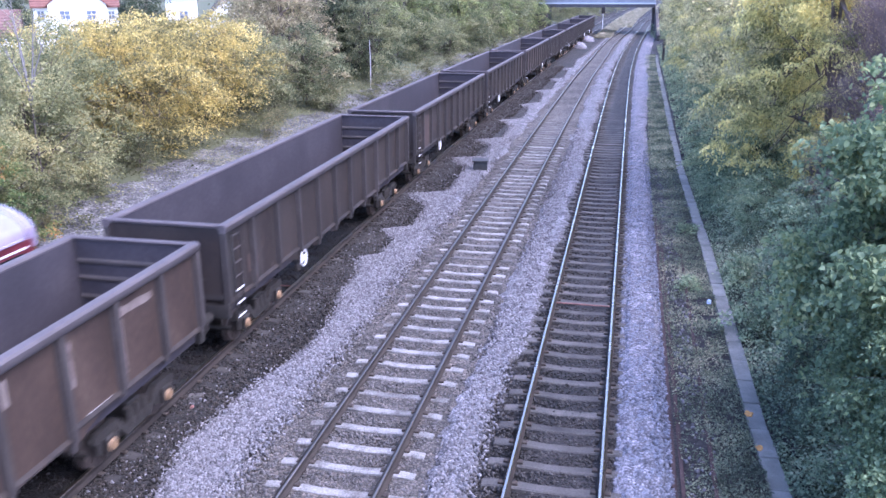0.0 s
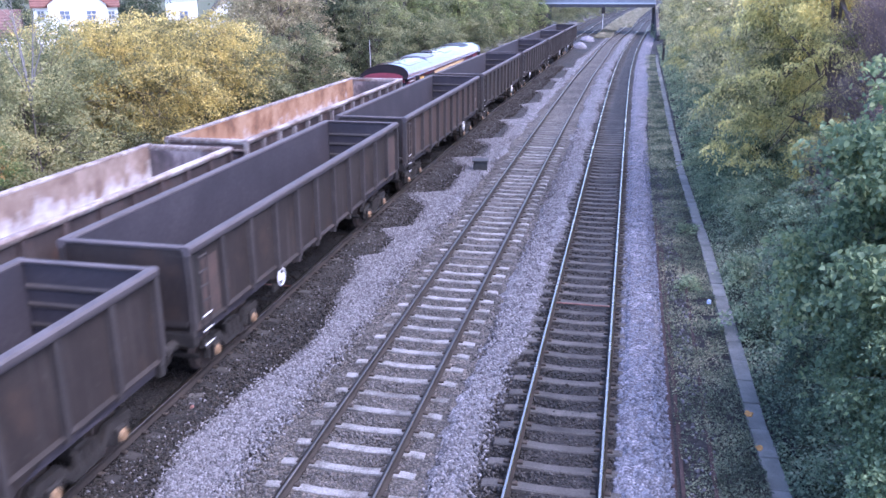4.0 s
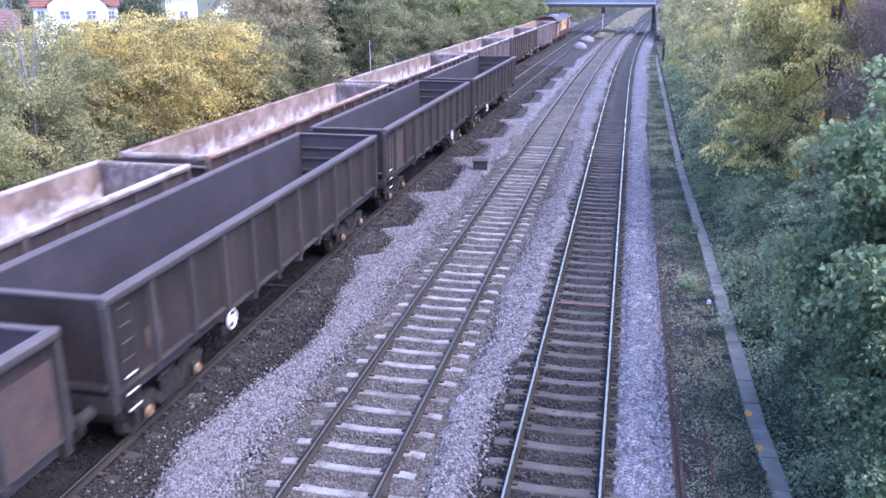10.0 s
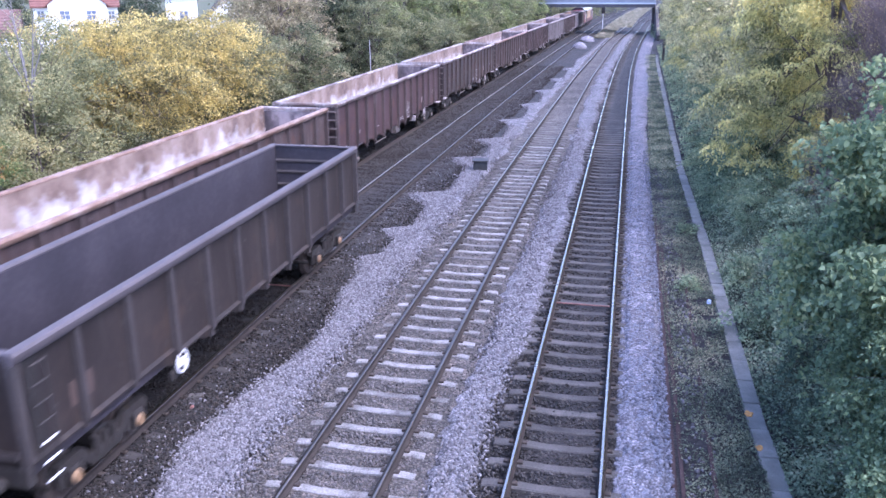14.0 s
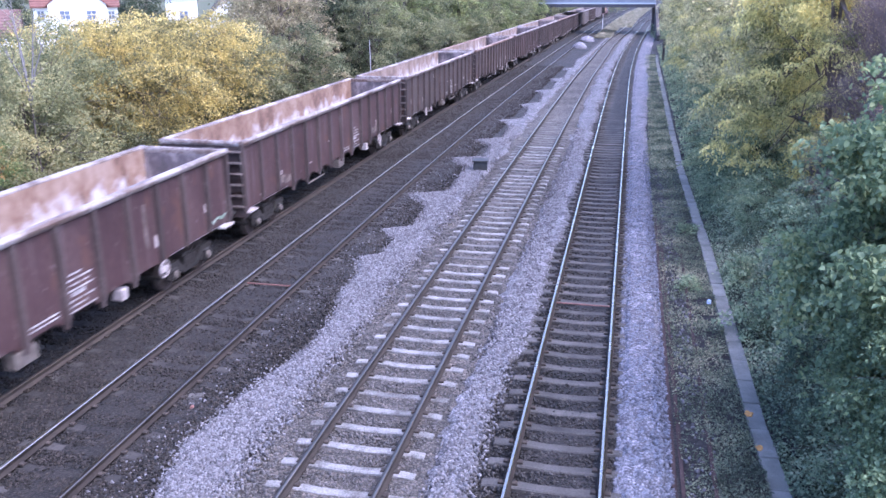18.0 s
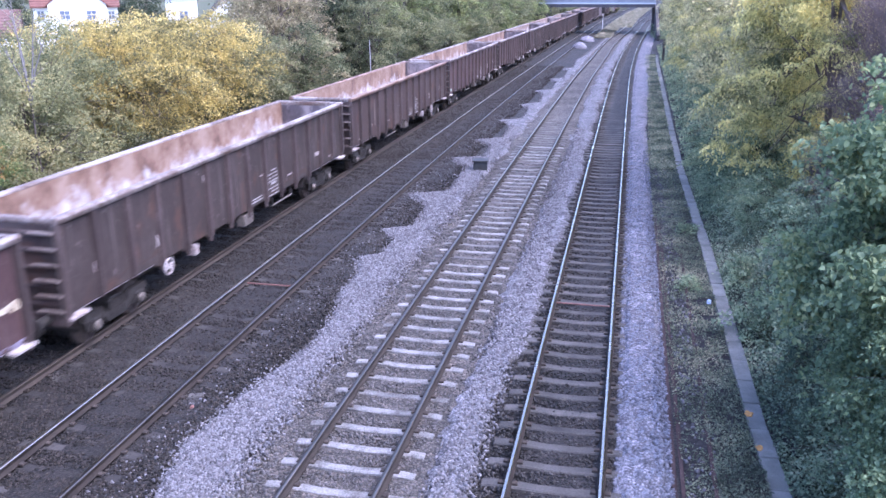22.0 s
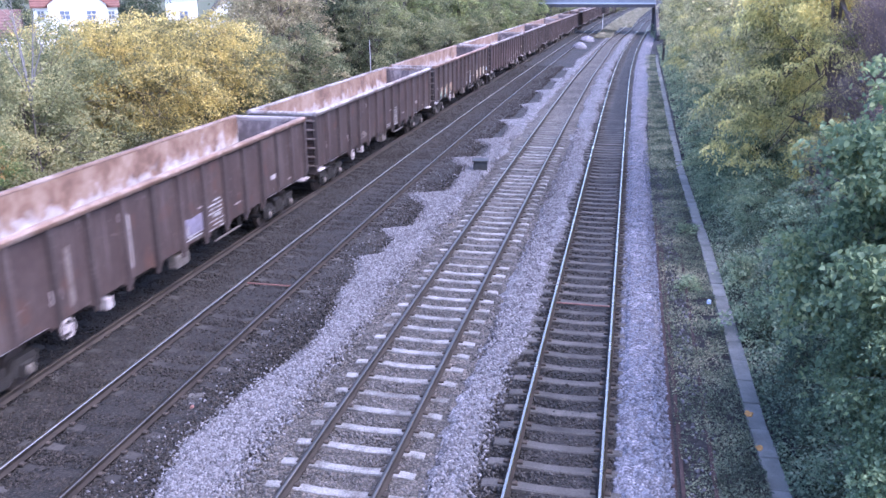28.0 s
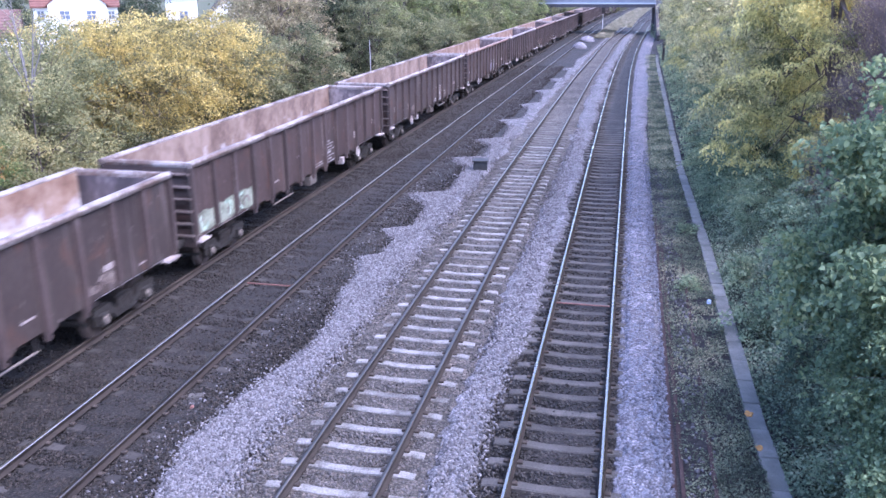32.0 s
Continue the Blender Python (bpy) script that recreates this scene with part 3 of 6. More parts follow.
STEEL_B_RED = weathered_steel("wagon_wine_red", [(0.32, (0.036, 0.018, 0.019)), (0.5, (0.056, 0.03, 0.0305)), (0.65, (0.082, 0.05, 0.048))], (0.155, 0.125, 0.12), (0.09, 0.045, 0.034))
STEEL_B_GREY = weathered_steel("wagon_grey_maroon", [(0.32, (0.031, 0.0218, 0.02)), (0.5, (0.049, 0.036, 0.0325)), (0.65, (0.074, 0.056, 0.051))], (0.16, 0.135, 0.125), (0.085, 0.045, 0.033))
RIM_B_RUST = surf("wagon_rim_rusty", [(0.38, (0.13, 0.075, 0.052)), (0.5, (0.2, 0.125, 0.09)), (0.64, (0.32, 0.25, 0.215))], 0.9, 9, 0.65, 0.05, bump=0.2, rand=0.1)
RIB_B_PALE = surf("wagon_rib_pale", [(0.3, (0.12, 0.1, 0.098)), (0.55, (0.19, 0.165, 0.16)), (0.75, (0.27, 0.245, 0.24))], 1.6, 14, 0.65, 0.05, bump=0.12, rand=0.25)
RIB_B = surf("wagon_rib_maroon", [(0.3, (0.045, 0.031, 0.029)), (0.55, (0.07, 0.051, 0.047)), (0.78, (0.13, 0.104, 0.096))], 1.3, 14, 0.65, 0.05, bump=0.12, rand=0.25)
RIM_B = surf("wagon_rim_worn", [(0.38, (0.125, 0.08, 0.062)), (0.47, (0.195, 0.15, 0.132)), (0.57, (0.355, 0.31, 0.295))], 0.7, 9, 0.6, 0.1, bump=0.2, rand=0.1)
INSIDE_B = surf("wagon_inside_rust", [(0.36, (0.1, 0.055, 0.037)), (0.48, (0.185, 0.112, 0.076)), (0.6, (0.26, 0.185, 0.142))], 1.1, 7, 0.8, 0.0, bump=0.2, mixfine=0.3, stretch=(1, 1.0, 0.7))
def dusted_lining(m, reach=2.5):
    """Stone dust on the inside sheets: thick low down, thinner in upright stripes where the ribs stand behind."""
    n, l = m.node_tree.nodes, m.node_tree.links
    b = n["Principled BSDF"]
    tone = b.inputs["Base Color"].links[0].from_socket
    co, info = n.new("ShaderNodeTexCoord"), n.new("ShaderNodeObjectInfo")
    sep = n.new("ShaderNodeSeparateXYZ")
    l.new(co.outputs["Object"], sep.inputs[0])

    def calc(op, a, c):
        q = n.new("ShaderNodeMath")
        q.operation = op
        for i, v in enumerate((a, c)):
            if isinstance(v, (int, float)):
                q.inputs[i].default_value = v
            else:
                l.new(v, q.inputs[i])
        return q.outputs[0]
    ad = n.new("ShaderNodeVectorMath")
    l.new(co.outputs["Object"], ad.inputs[0])
    l.new(calc("MULTIPLY", info.outputs["Random"], 61.0), ad.inputs[1])
    t = n.new("ShaderNodeTexNoise")
    t.inputs["Scale"].default_value, t.inputs["Detail"].default_value, t.inputs["Roughness"].default_value = 1.5, 6, 0.6
    l.new(ad.outputs[0], t.inputs["Vector"])
    stripe = calc("POWER", calc("ABSOLUTE", calc("COSINE", calc("MULTIPLY", calc("ADD", sep.outputs[1], 8.995), math.pi / (17.99 / 14)), 0), 0), 14.0)
    cover = calc("ADD", calc("MULTIPLY", calc("SUBTRACT", reach, sep.outputs[2]), 1.0), calc("MULTIPLY", stripe, 0.12))
    cover = calc("ADD", cover, calc("MULTIPLY", calc("SUBTRACT", t.outputs["Fac"], 0.5), 2.3))
    r = n.new("ShaderNodeMapRange")
    r.inputs[1].default_value, r.inputs[2].default_value, r.inputs[4].default_value = -0.05, 0.55, 0.95
    l.new(cover, r.inputs[0])
    mx = n.new("ShaderNodeMix")
    mx.data_type = "RGBA"
    l.new(r.outputs[0], mx.inputs[0])
    l.new(tone, mx.inputs[6])
    mx.inputs[7].default_value = (0.47, 0.445, 0.45, 1)
    l.new(mx.outputs[2], b.inputs["Base Color"])
    return m


INSIDE_B_GREY = surf("wagon_inside_grey_brown", [(0.36, (0.0935, 0.06, 0.045)), (0.48, (0.165, 0.112, 0.0855)), (0.6, (0.242, 0.18, 0.144))], 1.1, 7, 0.8, 0.0, bump=0.2, mixfine=0.3, stretch=(1, 1.0, 0.7))
dusted_lining(INSIDE_B_GREY, 2.2)
INSIDE_B_END = surf("wagon_end_inside", [(0.38, (0.04838, 0.0396, 0.04241)), (0.5, (0.09274, 0.0756, 0.07866)), (0.62, (0.2419, 0.2016, 0.1984))], 1.6, 9, 0.7, 0.0, bump=0.2, mixfine=0.25, stretch=(1, 1, 0.5))
INSIDE_B_ORANGE = surf("wagon_inside_orange_rust", [(0.36, (0.12, 0.058, 0.03)), (0.48, (0.22, 0.115, 0.06)), (0.6, (0.3, 0.185, 0.115))], 1.1, 7, 0.8, 0.0, bump=0.2, mixfine=0.3, stretch=(1, 1.0, 0.7))
dusted_lining(INSIDE_B_ORANGE, 2.4)
dusted_lining(INSIDE_B)
INSIDE_B_WHITE = surf("wagon_inside_dusty", [(0.36, (0.1, 0.065, 0.048)), (0.48, (0.17, 0.118, 0.09)), (0.6, (0.25, 0.19, 0.155))], 1.1, 7, 0.8, 0.0, bump=0.2, mixfine=0.3, stretch=(1, 1.0, 0.7))
dusted_lining(INSIDE_B_WHITE, 2.62)
DUST_B = surf("stone_dust", [(0.38, (0.24, 0.18, 0.155)), (0.47, (0.44, 0.41, 0.4)), (0.58, (0.6, 0.59, 0.61))], 1.6, 12, 0.95, bump=0.7)
BLACK = surf("underframe_black", [(0.3, (0.012, 0.011, 0.011)), (0.6, (0.04, 0.035, 0.032))], 3, 30, 0.75, 0.2, bump=0.3)
BOGIE = surf("bogie_brown", [(0.3, (0.013, 0.011, 0.01)), (0.6, (0.034, 0.029, 0.026))], 4, 30, 0.8, 0.1, bump=0.3)
TREAD = surf("wheel_steel", [(0.3, (0.06, 0.05, 0.045)), (0.6, (0.15, 0.12, 0.105))], 4, 30, 0.6, 0.6, bump=0.1)
WHITE = surf("white_paint", [(0.3, (0.42, 0.41, 0.41)), (0.6, (0.68, 0.68, 0.68))], 6, 40, 0.5, bump=0.05)
YELLOW_CAP = surf("yellow_cap", [(0.3, (0.16, 0.095, 0.05)), (0.6, (0.26, 0.165, 0.09))], 8, 40, 0.6, bump=0.05)
BROWN_CAP = surf("brown_cap", [(0.3, (0.09, 0.075, 0.065)), (0.6, (0.2, 0.17, 0.15))], 8, 40, 0.6, 0.3, bump=0.05)
GRAF_FADED = surf("washed_out_green_paint", [(0.36, (0.09, 0.085, 0.068)), (0.5, (0.2, 0.22, 0.165)), (0.64, (0.32, 0.34, 0.27))], 2.0, 14, 0.8, bump=0.05)
GRAF_GREEN = surf("faded_green_paint", [(0.4, (0.12, 0.17, 0.12)), (0.5, (0.3, 0.42, 0.32)), (0.6, (0.5, 0.55, 0.48))], 1.6, 9, 0.6, bump=0.05)
GRAF_CREAM = surf("faded_cream_paint", [(0.38, (0.172, 0.109, 0.078)), (0.47, (0.39, 0.328, 0.234)), (0.6, (0.484, 0.437, 0.351))], 1.8, 9, 0.6, bump=0.05)
GRAF_ORANGE = surf("faded_orange_paint", [(0.38, (0.12, 0.128, 0.08)), (0.48, (0.288, 0.16, 0.104)), (0.6, (0.368, 0.264, 0.192))], 2.2, 9, 0.6, bump=0.05)
GRAF_BLUE = surf("faded_blue_paint", [(0.4, (0.1, 0.15, 0.22)), (0.5, (0.3, 0.36, 0.4)), (0.62, (0.5, 0.5, 0.49))], 2.4, 9, 0.6, bump=0.05)
GRAF_VIOLET = surf("faded_violet_paint", [(0.38, (0.12, 0.102, 0.132)), (0.6, (0.216, 0.192, 0.252))], 2.2, 9, 0.6, bump=0.05)
LETTER_B = surf("faded_white_marking", [(0.36, (0.1, 0.078, 0.074)), (0.46, (0.27, 0.25, 0.245)), (0.6, (0.45, 0.43, 0.43))], 5, 30, 0.7, bump=0.05)
STAIN_RUST = surf("rust_stain", [(0.35, (0.042, 0.031, 0.028)), (0.6, (0.078, 0.052, 0.043))], 2.2, 14, 0.8, bump=0.1)
STAIN_TAN = surf("tan_scrape", [(0.36, (0.06, 0.045, 0.04)), (0.47, (0.13, 0.1, 0.088)), (0.62, (0.2, 0.165, 0.15))], 2.0, 14, 0.8, bump=0.1)
STAIN_PALE = surf("pale_scrape", [(0.35, (0.2, 0.15, 0.14)), (0.6, (0.42, 0.38, 0.37))], 2.2, 14, 0.8, bump=0.1)


def wheelset_mesh(r=0.42):
    g = Geo()
    g.tube((-0.95, 0, 0), (0.95, 0, 0), 0.07, n=10)
    for s in (-1, 1):
        g.tube((s * 0.69, 0, 0), (s * 0.72, 0, 0), r + 0.028, n=24)
        g.tube((s * 0.72, 0, 0), (s * 0.83, 0, 0), r, n=24)
        g.tube((s * 0.83, 0, 0), (s * 0.85, 0, 0), r * 0.55, r * 0.5, n=16)
        for a in range(3):
            c = math.cos(a * 2.094) * r * 0.72, math.sin(a * 2.094) * r * 0.72
            g.tube((s * 0.83, c[0], c[1]), (s * 0.842, c[0], c[1]), 0.05, n=8)
    return g.mesh("wheelset", TREAD, smooth=True)


def bogie_mesh(base=1.8, x=1.0):
    """Two cast side frames with their spring nests and horn guides, a bolster and brake gear."""
    g = Geo()
    h = base / 2
    for s in (-1, 1):
        a, b = sorted((s * (x - 0.07), s * (x + 0.07)))
        g.prism([(-h - 0.38, 0.62), (-h - 0.30, 0.74), (-h + 0.3, 0.74), (-0.42, 0.52), (0.42, 0.52), (h - 0.3, 0.74), (h + 0.30, 0.74), (h + 0.38, 0.62),
                 (h + 0.32, 0.56), (h - 0.25, 0.56), (0.4, 0.3), (-0.4, 0.3), (-h + 0.25, 0.56), (-h - 0.32, 0.56)], a, b, "x")
        for y in (-h, h):
            a, b = sorted((s * (x - 0.09), s * (x + 0.13)))
            g.cbox(a, b, y - 0.15, y + 0.15, 0.27, 0.6, 0.03)
            for e in (-0.24, 0.24):
                g.tube((s * (x + 0.02), y + e, 0.36), (s * (x + 0.02), y + e, 0.6), 0.07, n=8)
        for y in (-0.22, 0.0, 0.22):
            g.tube((s * (x + 0.03), y, 0.42), (s * (x + 0.03), y, 0.74), 0.085, n=10)
    g.cbox(-1.0, 1.0, -0.2, 0.2, 0.5, 0.78, 0.03)
    for y in (-h - 0.55, h + 0.55):
        g.tube((-0.95, y * 0.93, 0.45), (0.95, y * 0.93, 0.45), 0.05, n=6)
    return g.mesh("bogie", BOGIE)


def add_bogies(thing, centres, base, cap_mat, wheel_mesh, frame_mesh, r=0.42, x=1.0):
    cap = Geo().tube((0, 0, 0), (0.05, 0, 0), 0.11, 0.085, n=14).mesh("axle_cap", cap_mat, smooth=True)
    for c in centres:
        bg = part("bogie", frame_mesh, None, thing, "brown cast bogie with dark wheels", at=pose(0, c, 0))
        for y in (-base / 2, base / 2):
            part("wheelset", wheel_mesh, None, bg, at=pose(0, y, r))
            for s in (0, 1):
                part("axle_cap", cap, None, bg, at=pose((x + 0.13) * (1 - 2 * s), y, 0.43, 0, 0, 180 * s))


def buffer_mesh():
    g = Geo()
    g.tube((0, 0, 0), (0, 0.34, 0), 0.11, n=12)
    g.tube((0, 0.34, 0), (0, 0.5, 0), 0.075, n=12)
    g.tube((0, 0.5, 0), (0, 0.54, 0), 0.23, 0.22, n=18)
    return g.mesh("buffer", BLACK, smooth=True)


BUFFER = buffer_mesh()


def disc_mesh():
    """A white handwheel: rim, hub and spokes."""
    g = Geo()
    n = 22
    for i in range(n):
        a, b = 6.28318 * i / n, 6.28318 * (i + 1) / n
        g.tube((0, 0.2 * math.cos(a), 0.2 * math.sin(a)), (0, 0.2 * math.cos(b), 0.2 * math.sin(b)), 0.025, n=6, caps=False)
    g.tube((-0.02, 0, 0), (0.04, 0, 0), 0.07, n=10)
    g.tube((-0.03, 0, 0), (-0.015, 0, 0), 0.1, n=20)
    for i in range(4):
        a = 0.4 + i * 1.5708
        g.tube((0, 0, 0), (0, 0.2 * math.cos(a), 0.2 * math.sin(a)), 0.02, n=5)
    return g


HANDWHEEL = disc_mesh().mesh("handwheel", WHITE, smooth=True)
HANDWHEEL_B = disc_mesh().mesh("handwheel", STAIN_PALE, smooth=True)
WHEELS = wheelset_mesh()
BOGIE_ME = bogie_mesh()


def side_outline(length, panels, top, low, high, cut):
    """The side sheet's outline (y, z): low in the middle, stepped up over the bogies."""
    h = length / 2
    pts = [(-h, top), (h, top), (h, high), (h - cut, high), (h - cut - 0.45, low + 0.12)]
    step = length / panels
    inner = h - cut - 0.7
    n = int(2 * inner / step)
    for i in range(n):
        y = inner - i * (2 * inner / n)
        pts += [(y, low), (y - 0.2, low), (y - 0.34, low + 0.1), (y - 2 * inner / n + 0.14, low + 0.1)]
    pts += [(-inner, low), (-h + cut + 0.45, low + 0.12), (-h + cut, high), (-h, high)]
    return pts


def box_wagon(name, label, group, L, W, top, panels, mats, low, high, cut, rim_w, end_bars, cap_mat, bogie_at, foot_drop=0.02):
    steel, rib_m, rim_m, inside_m = mats
    w = tagged(new(name), label, "freight wagon", group)
    h, hw = L / 2, W / 2
    # side sheets, ribs
    for s in (-1, 1):
        a, b = sorted((s * (hw - 0.16), s * (hw - 0.12)))
        part("side_panel", Geo().prism(side_outline(L, panels, top - 0.03, low, high, cut), a, b, "x"), steel, w)
        a, b = sorted((s * (hw - 0.166), s * (hw - 0.162)))
        part("side_lining", Geo().box(a, b, -h + 0.1, h - 0.1, 1.12, top - 0.05), inside_m, w)
        a, b = sorted((s * (hw - 0.32), s * (hw - 0.17)))
        part("solebar", Geo().cbox(a, b, -h + 0.02, h - 0.02, high + 0.02, high + 0.2, 0.015), BLACK, w)
    step = L / panels
    for s in (-1, 1):
        for i in range(panels + 1):
            y = -h + i * step
            y = min(max(y, -h + 0.05), h - 0.05)
            foot = high if abs(y) > h - cut - 0.3 else low - foot_drop
            g = Geo()
            o, q = s * (hw - 0.122), s * hw
            g.prism([(o, y - 0.075), (q, y - 0.06), (q, y + 0.06), (o, y + 0.075)], foot + 0.16, top - rim_w * 0.9, "z")
            g.prism([(o, y - 0.075), (s * (hw - 0.05), y - 0.06), (s * (hw - 0.05), y + 0.06), (o, y + 0.075)], foot, foot + 0.162, "z")
            part("rib", g, rib_m, w)
            if not end_bars and i < panels:
                y2 = min(y + step, h - 0.05)
                up = (high if abs(y + step / 2) > h - cut - 0.3 else low + 0.1) + 0.06
                part("ledge", Geo().prism([(o, up), (s * (hw - 0.045), up), (s * (hw - 0.045), up + 0.035), (o, up + 0.07)], y + 0.08, y2 - 0.08, "y"), steel, w)
    # ends
    for s in (-1, 1):
        g = Geo()
        a, b = sorted((s * (h - 0.08), s * (h - 0.02)))
        g.box(-hw + 0.16, hw - 0.16, a, b, high - 0.05, top - 0.03)
        part("end_wall", g, steel, w)
        a, b = sorted((s * (h - 0.088), s * (h - 0.084)))
        part("end_lining", Geo().box(-hw + 0.166, hw - 0.166, a, b, 1.12, top - 0.05), INSIDE_B_END if end_bars else inside_m, w)
        for z in ((1.5,) if not end_bars else (1.35, 1.75, 2.15, 2.55, 2.9)):
            a, b = sorted((s * (h - 0.02), s * (h + 0.045)))
            part("end_bar", Geo().prism([(a, z - 0.06), (b, z - 0.03), (b, z + 0.03), (a, z + 0.06)], -hw + 0.16, hw - 0.16, "x"), steel if end_bars else rib_m, w)
        for z in (() if end_bars else (1.4, 1.8, 2.2, 2.55)):
            a, b = s * (h - 0.09), s * (h - 0.12)
            part("inner_bar", Geo().prism([(a, z - 0.06), (b, z - 0.025), (b, z + 0.025), (a, z + 0.06)], -hw + 0.17, hw - 0.17, "x"), rib_m, w)
        g = Geo().cbox(-hw + 0.06, hw - 0.06, *sorted((s * (h - 0.16), s * (h + 0.02))), high - 0.22, high + 0.08, 0.015)
        part("headstock", g, BLACK if not end_bars else rib_m, w)
        for x in (-0.87, 0.87):
            part("buffer", BUFFER, None, w, "round black buffer", at=pose(x, s * (h + 0.0), 1.03, 0, 0, 0 if s > 0 else 180))
        part("coupling", Geo().cbox(-0.1, 0.1, *sorted((s * h, s * (h + 0.56))), 0.88, 1.05, 0.03), BLACK, w)
    # rolled coping round the top
    c = 0.035
    prof = [(-0.05, -rim_w), (0.03, -rim_w), (0.075, -rim_w + 0.05), (0.085, -0.05), (0.055, -0.01), (0.0, 0.0), (-0.09, -0.01), (-0.115, -0.05), (-0.1, -0.1), (-0.07, -0.11)]
    for s in (-1, 1):
        part("side_coping", Geo().prism([(s * (hw - 0.062 + x), top + z) for x, z in prof], -h - 0.015, h + 0.015, "y"), rim_m, w, smooth=True)
        part("end_coping", Geo().prism([(s * (h - 0.055 + x * 0.75), top - 0.004 + z * (1.0 if end_bars else 0.45)) for x, z in prof], -hw + 0.08, hw - 0.08, "x"), rim_m, w, smooth=True)
    part("floor", Geo().box(-hw + 0.16, hw - 0.16, -h + 0.08, h - 0.08, 1.06, 1.13), inside_m, w)
    part("centre_sill", Geo().box(-0.25, 0.25, -h + 0.2, h - 0.2, 0.78, 1.06), BLACK, w)
    add_bogies(w, (-bogie_at, bogie_at), 1.8, cap_mat, WHEELS, BOGIE_ME)
    return w


def ladder(w, x, y, z0, z1, white):
    g = Geo()
    s = 1 if x > 0 else -1
    for d in (-0.17, 0.17):
        g.tube((x, y + d, z0), (x, y + d, z1), 0.018, n=5)
    n = int((z1 - z0) / 0.3)
    # black sheet on the side panel that imitates the shaded gap behind the ladder
    g.box(*sorted((x - s * 0.12, x - s * 0.125)), y - 0.15, y + 0.15, z0 + 0.5, z1)
    lad = part("ladder", g, BLACK, w, "narrow steel ladder with white lower rungs and painted dark gap shade")
    for i in range(n + 1):
        z = z0 + 0.04 + i * 0.3
        part("rung", Geo().tube((x + s * 0.02, y - 0.17, z), (x + s * 0.02, y + 0.17, z), 0.017, n=5), WHITE if i < white else RIB_A, lad)


LA, LB = 15.2, 17.99
wagon_a = box_wagon("box_wagon", "dark grey-brown empty open bogie wagon with ribbed sides", "dark empty wagons", LA, 2.76, 3.06, 11,
                    (STEEL_A, RIB_A, RIM_A, INSIDE_A), 1.0, 1.22, 3.3, 0.2, False, YELLOW_CAP, 5.5)
for s in (-1, 1):
    ladder(wagon_a, s * 1.39, -s * (LA / 2 - 0.42), 0.92, 2.8, 3)
    part("handwheel", HANDWHEEL, None, wagon_a, "white painted handbrake wheel", at=pose(s * 1.36, -LA / 2 + 4.2, 1.02, 0, 0, 0 if s > 0 else 180))
    part("lever", Geo().cbox(*sorted((s * 1.22, s * 1.3)), -LA / 2 + 3.9, -LA / 2 + 4.5, 0.72, 0.92, 0.02), BLACK, wagon_a)
    part("data_plate", Geo().box(*sorted((s * 1.26, s * 1.266)), -s * (LA / 2 - 1.45) - 0.28, -s * (LA / 2 - 1.45) + 0.28, 1.65, 2.05), STAIN_RUST, wagon_a, "small rust-brown plate")
    part("marking", Geo().box(*sorted((s * 1.26, s * 1.266)), -s * (LA / 2 - 0.95) - 0.16, -s * (LA / 2 - 0.95) + 0.2, 1.25, 1.3), STAIN_PALE, wagon_a)

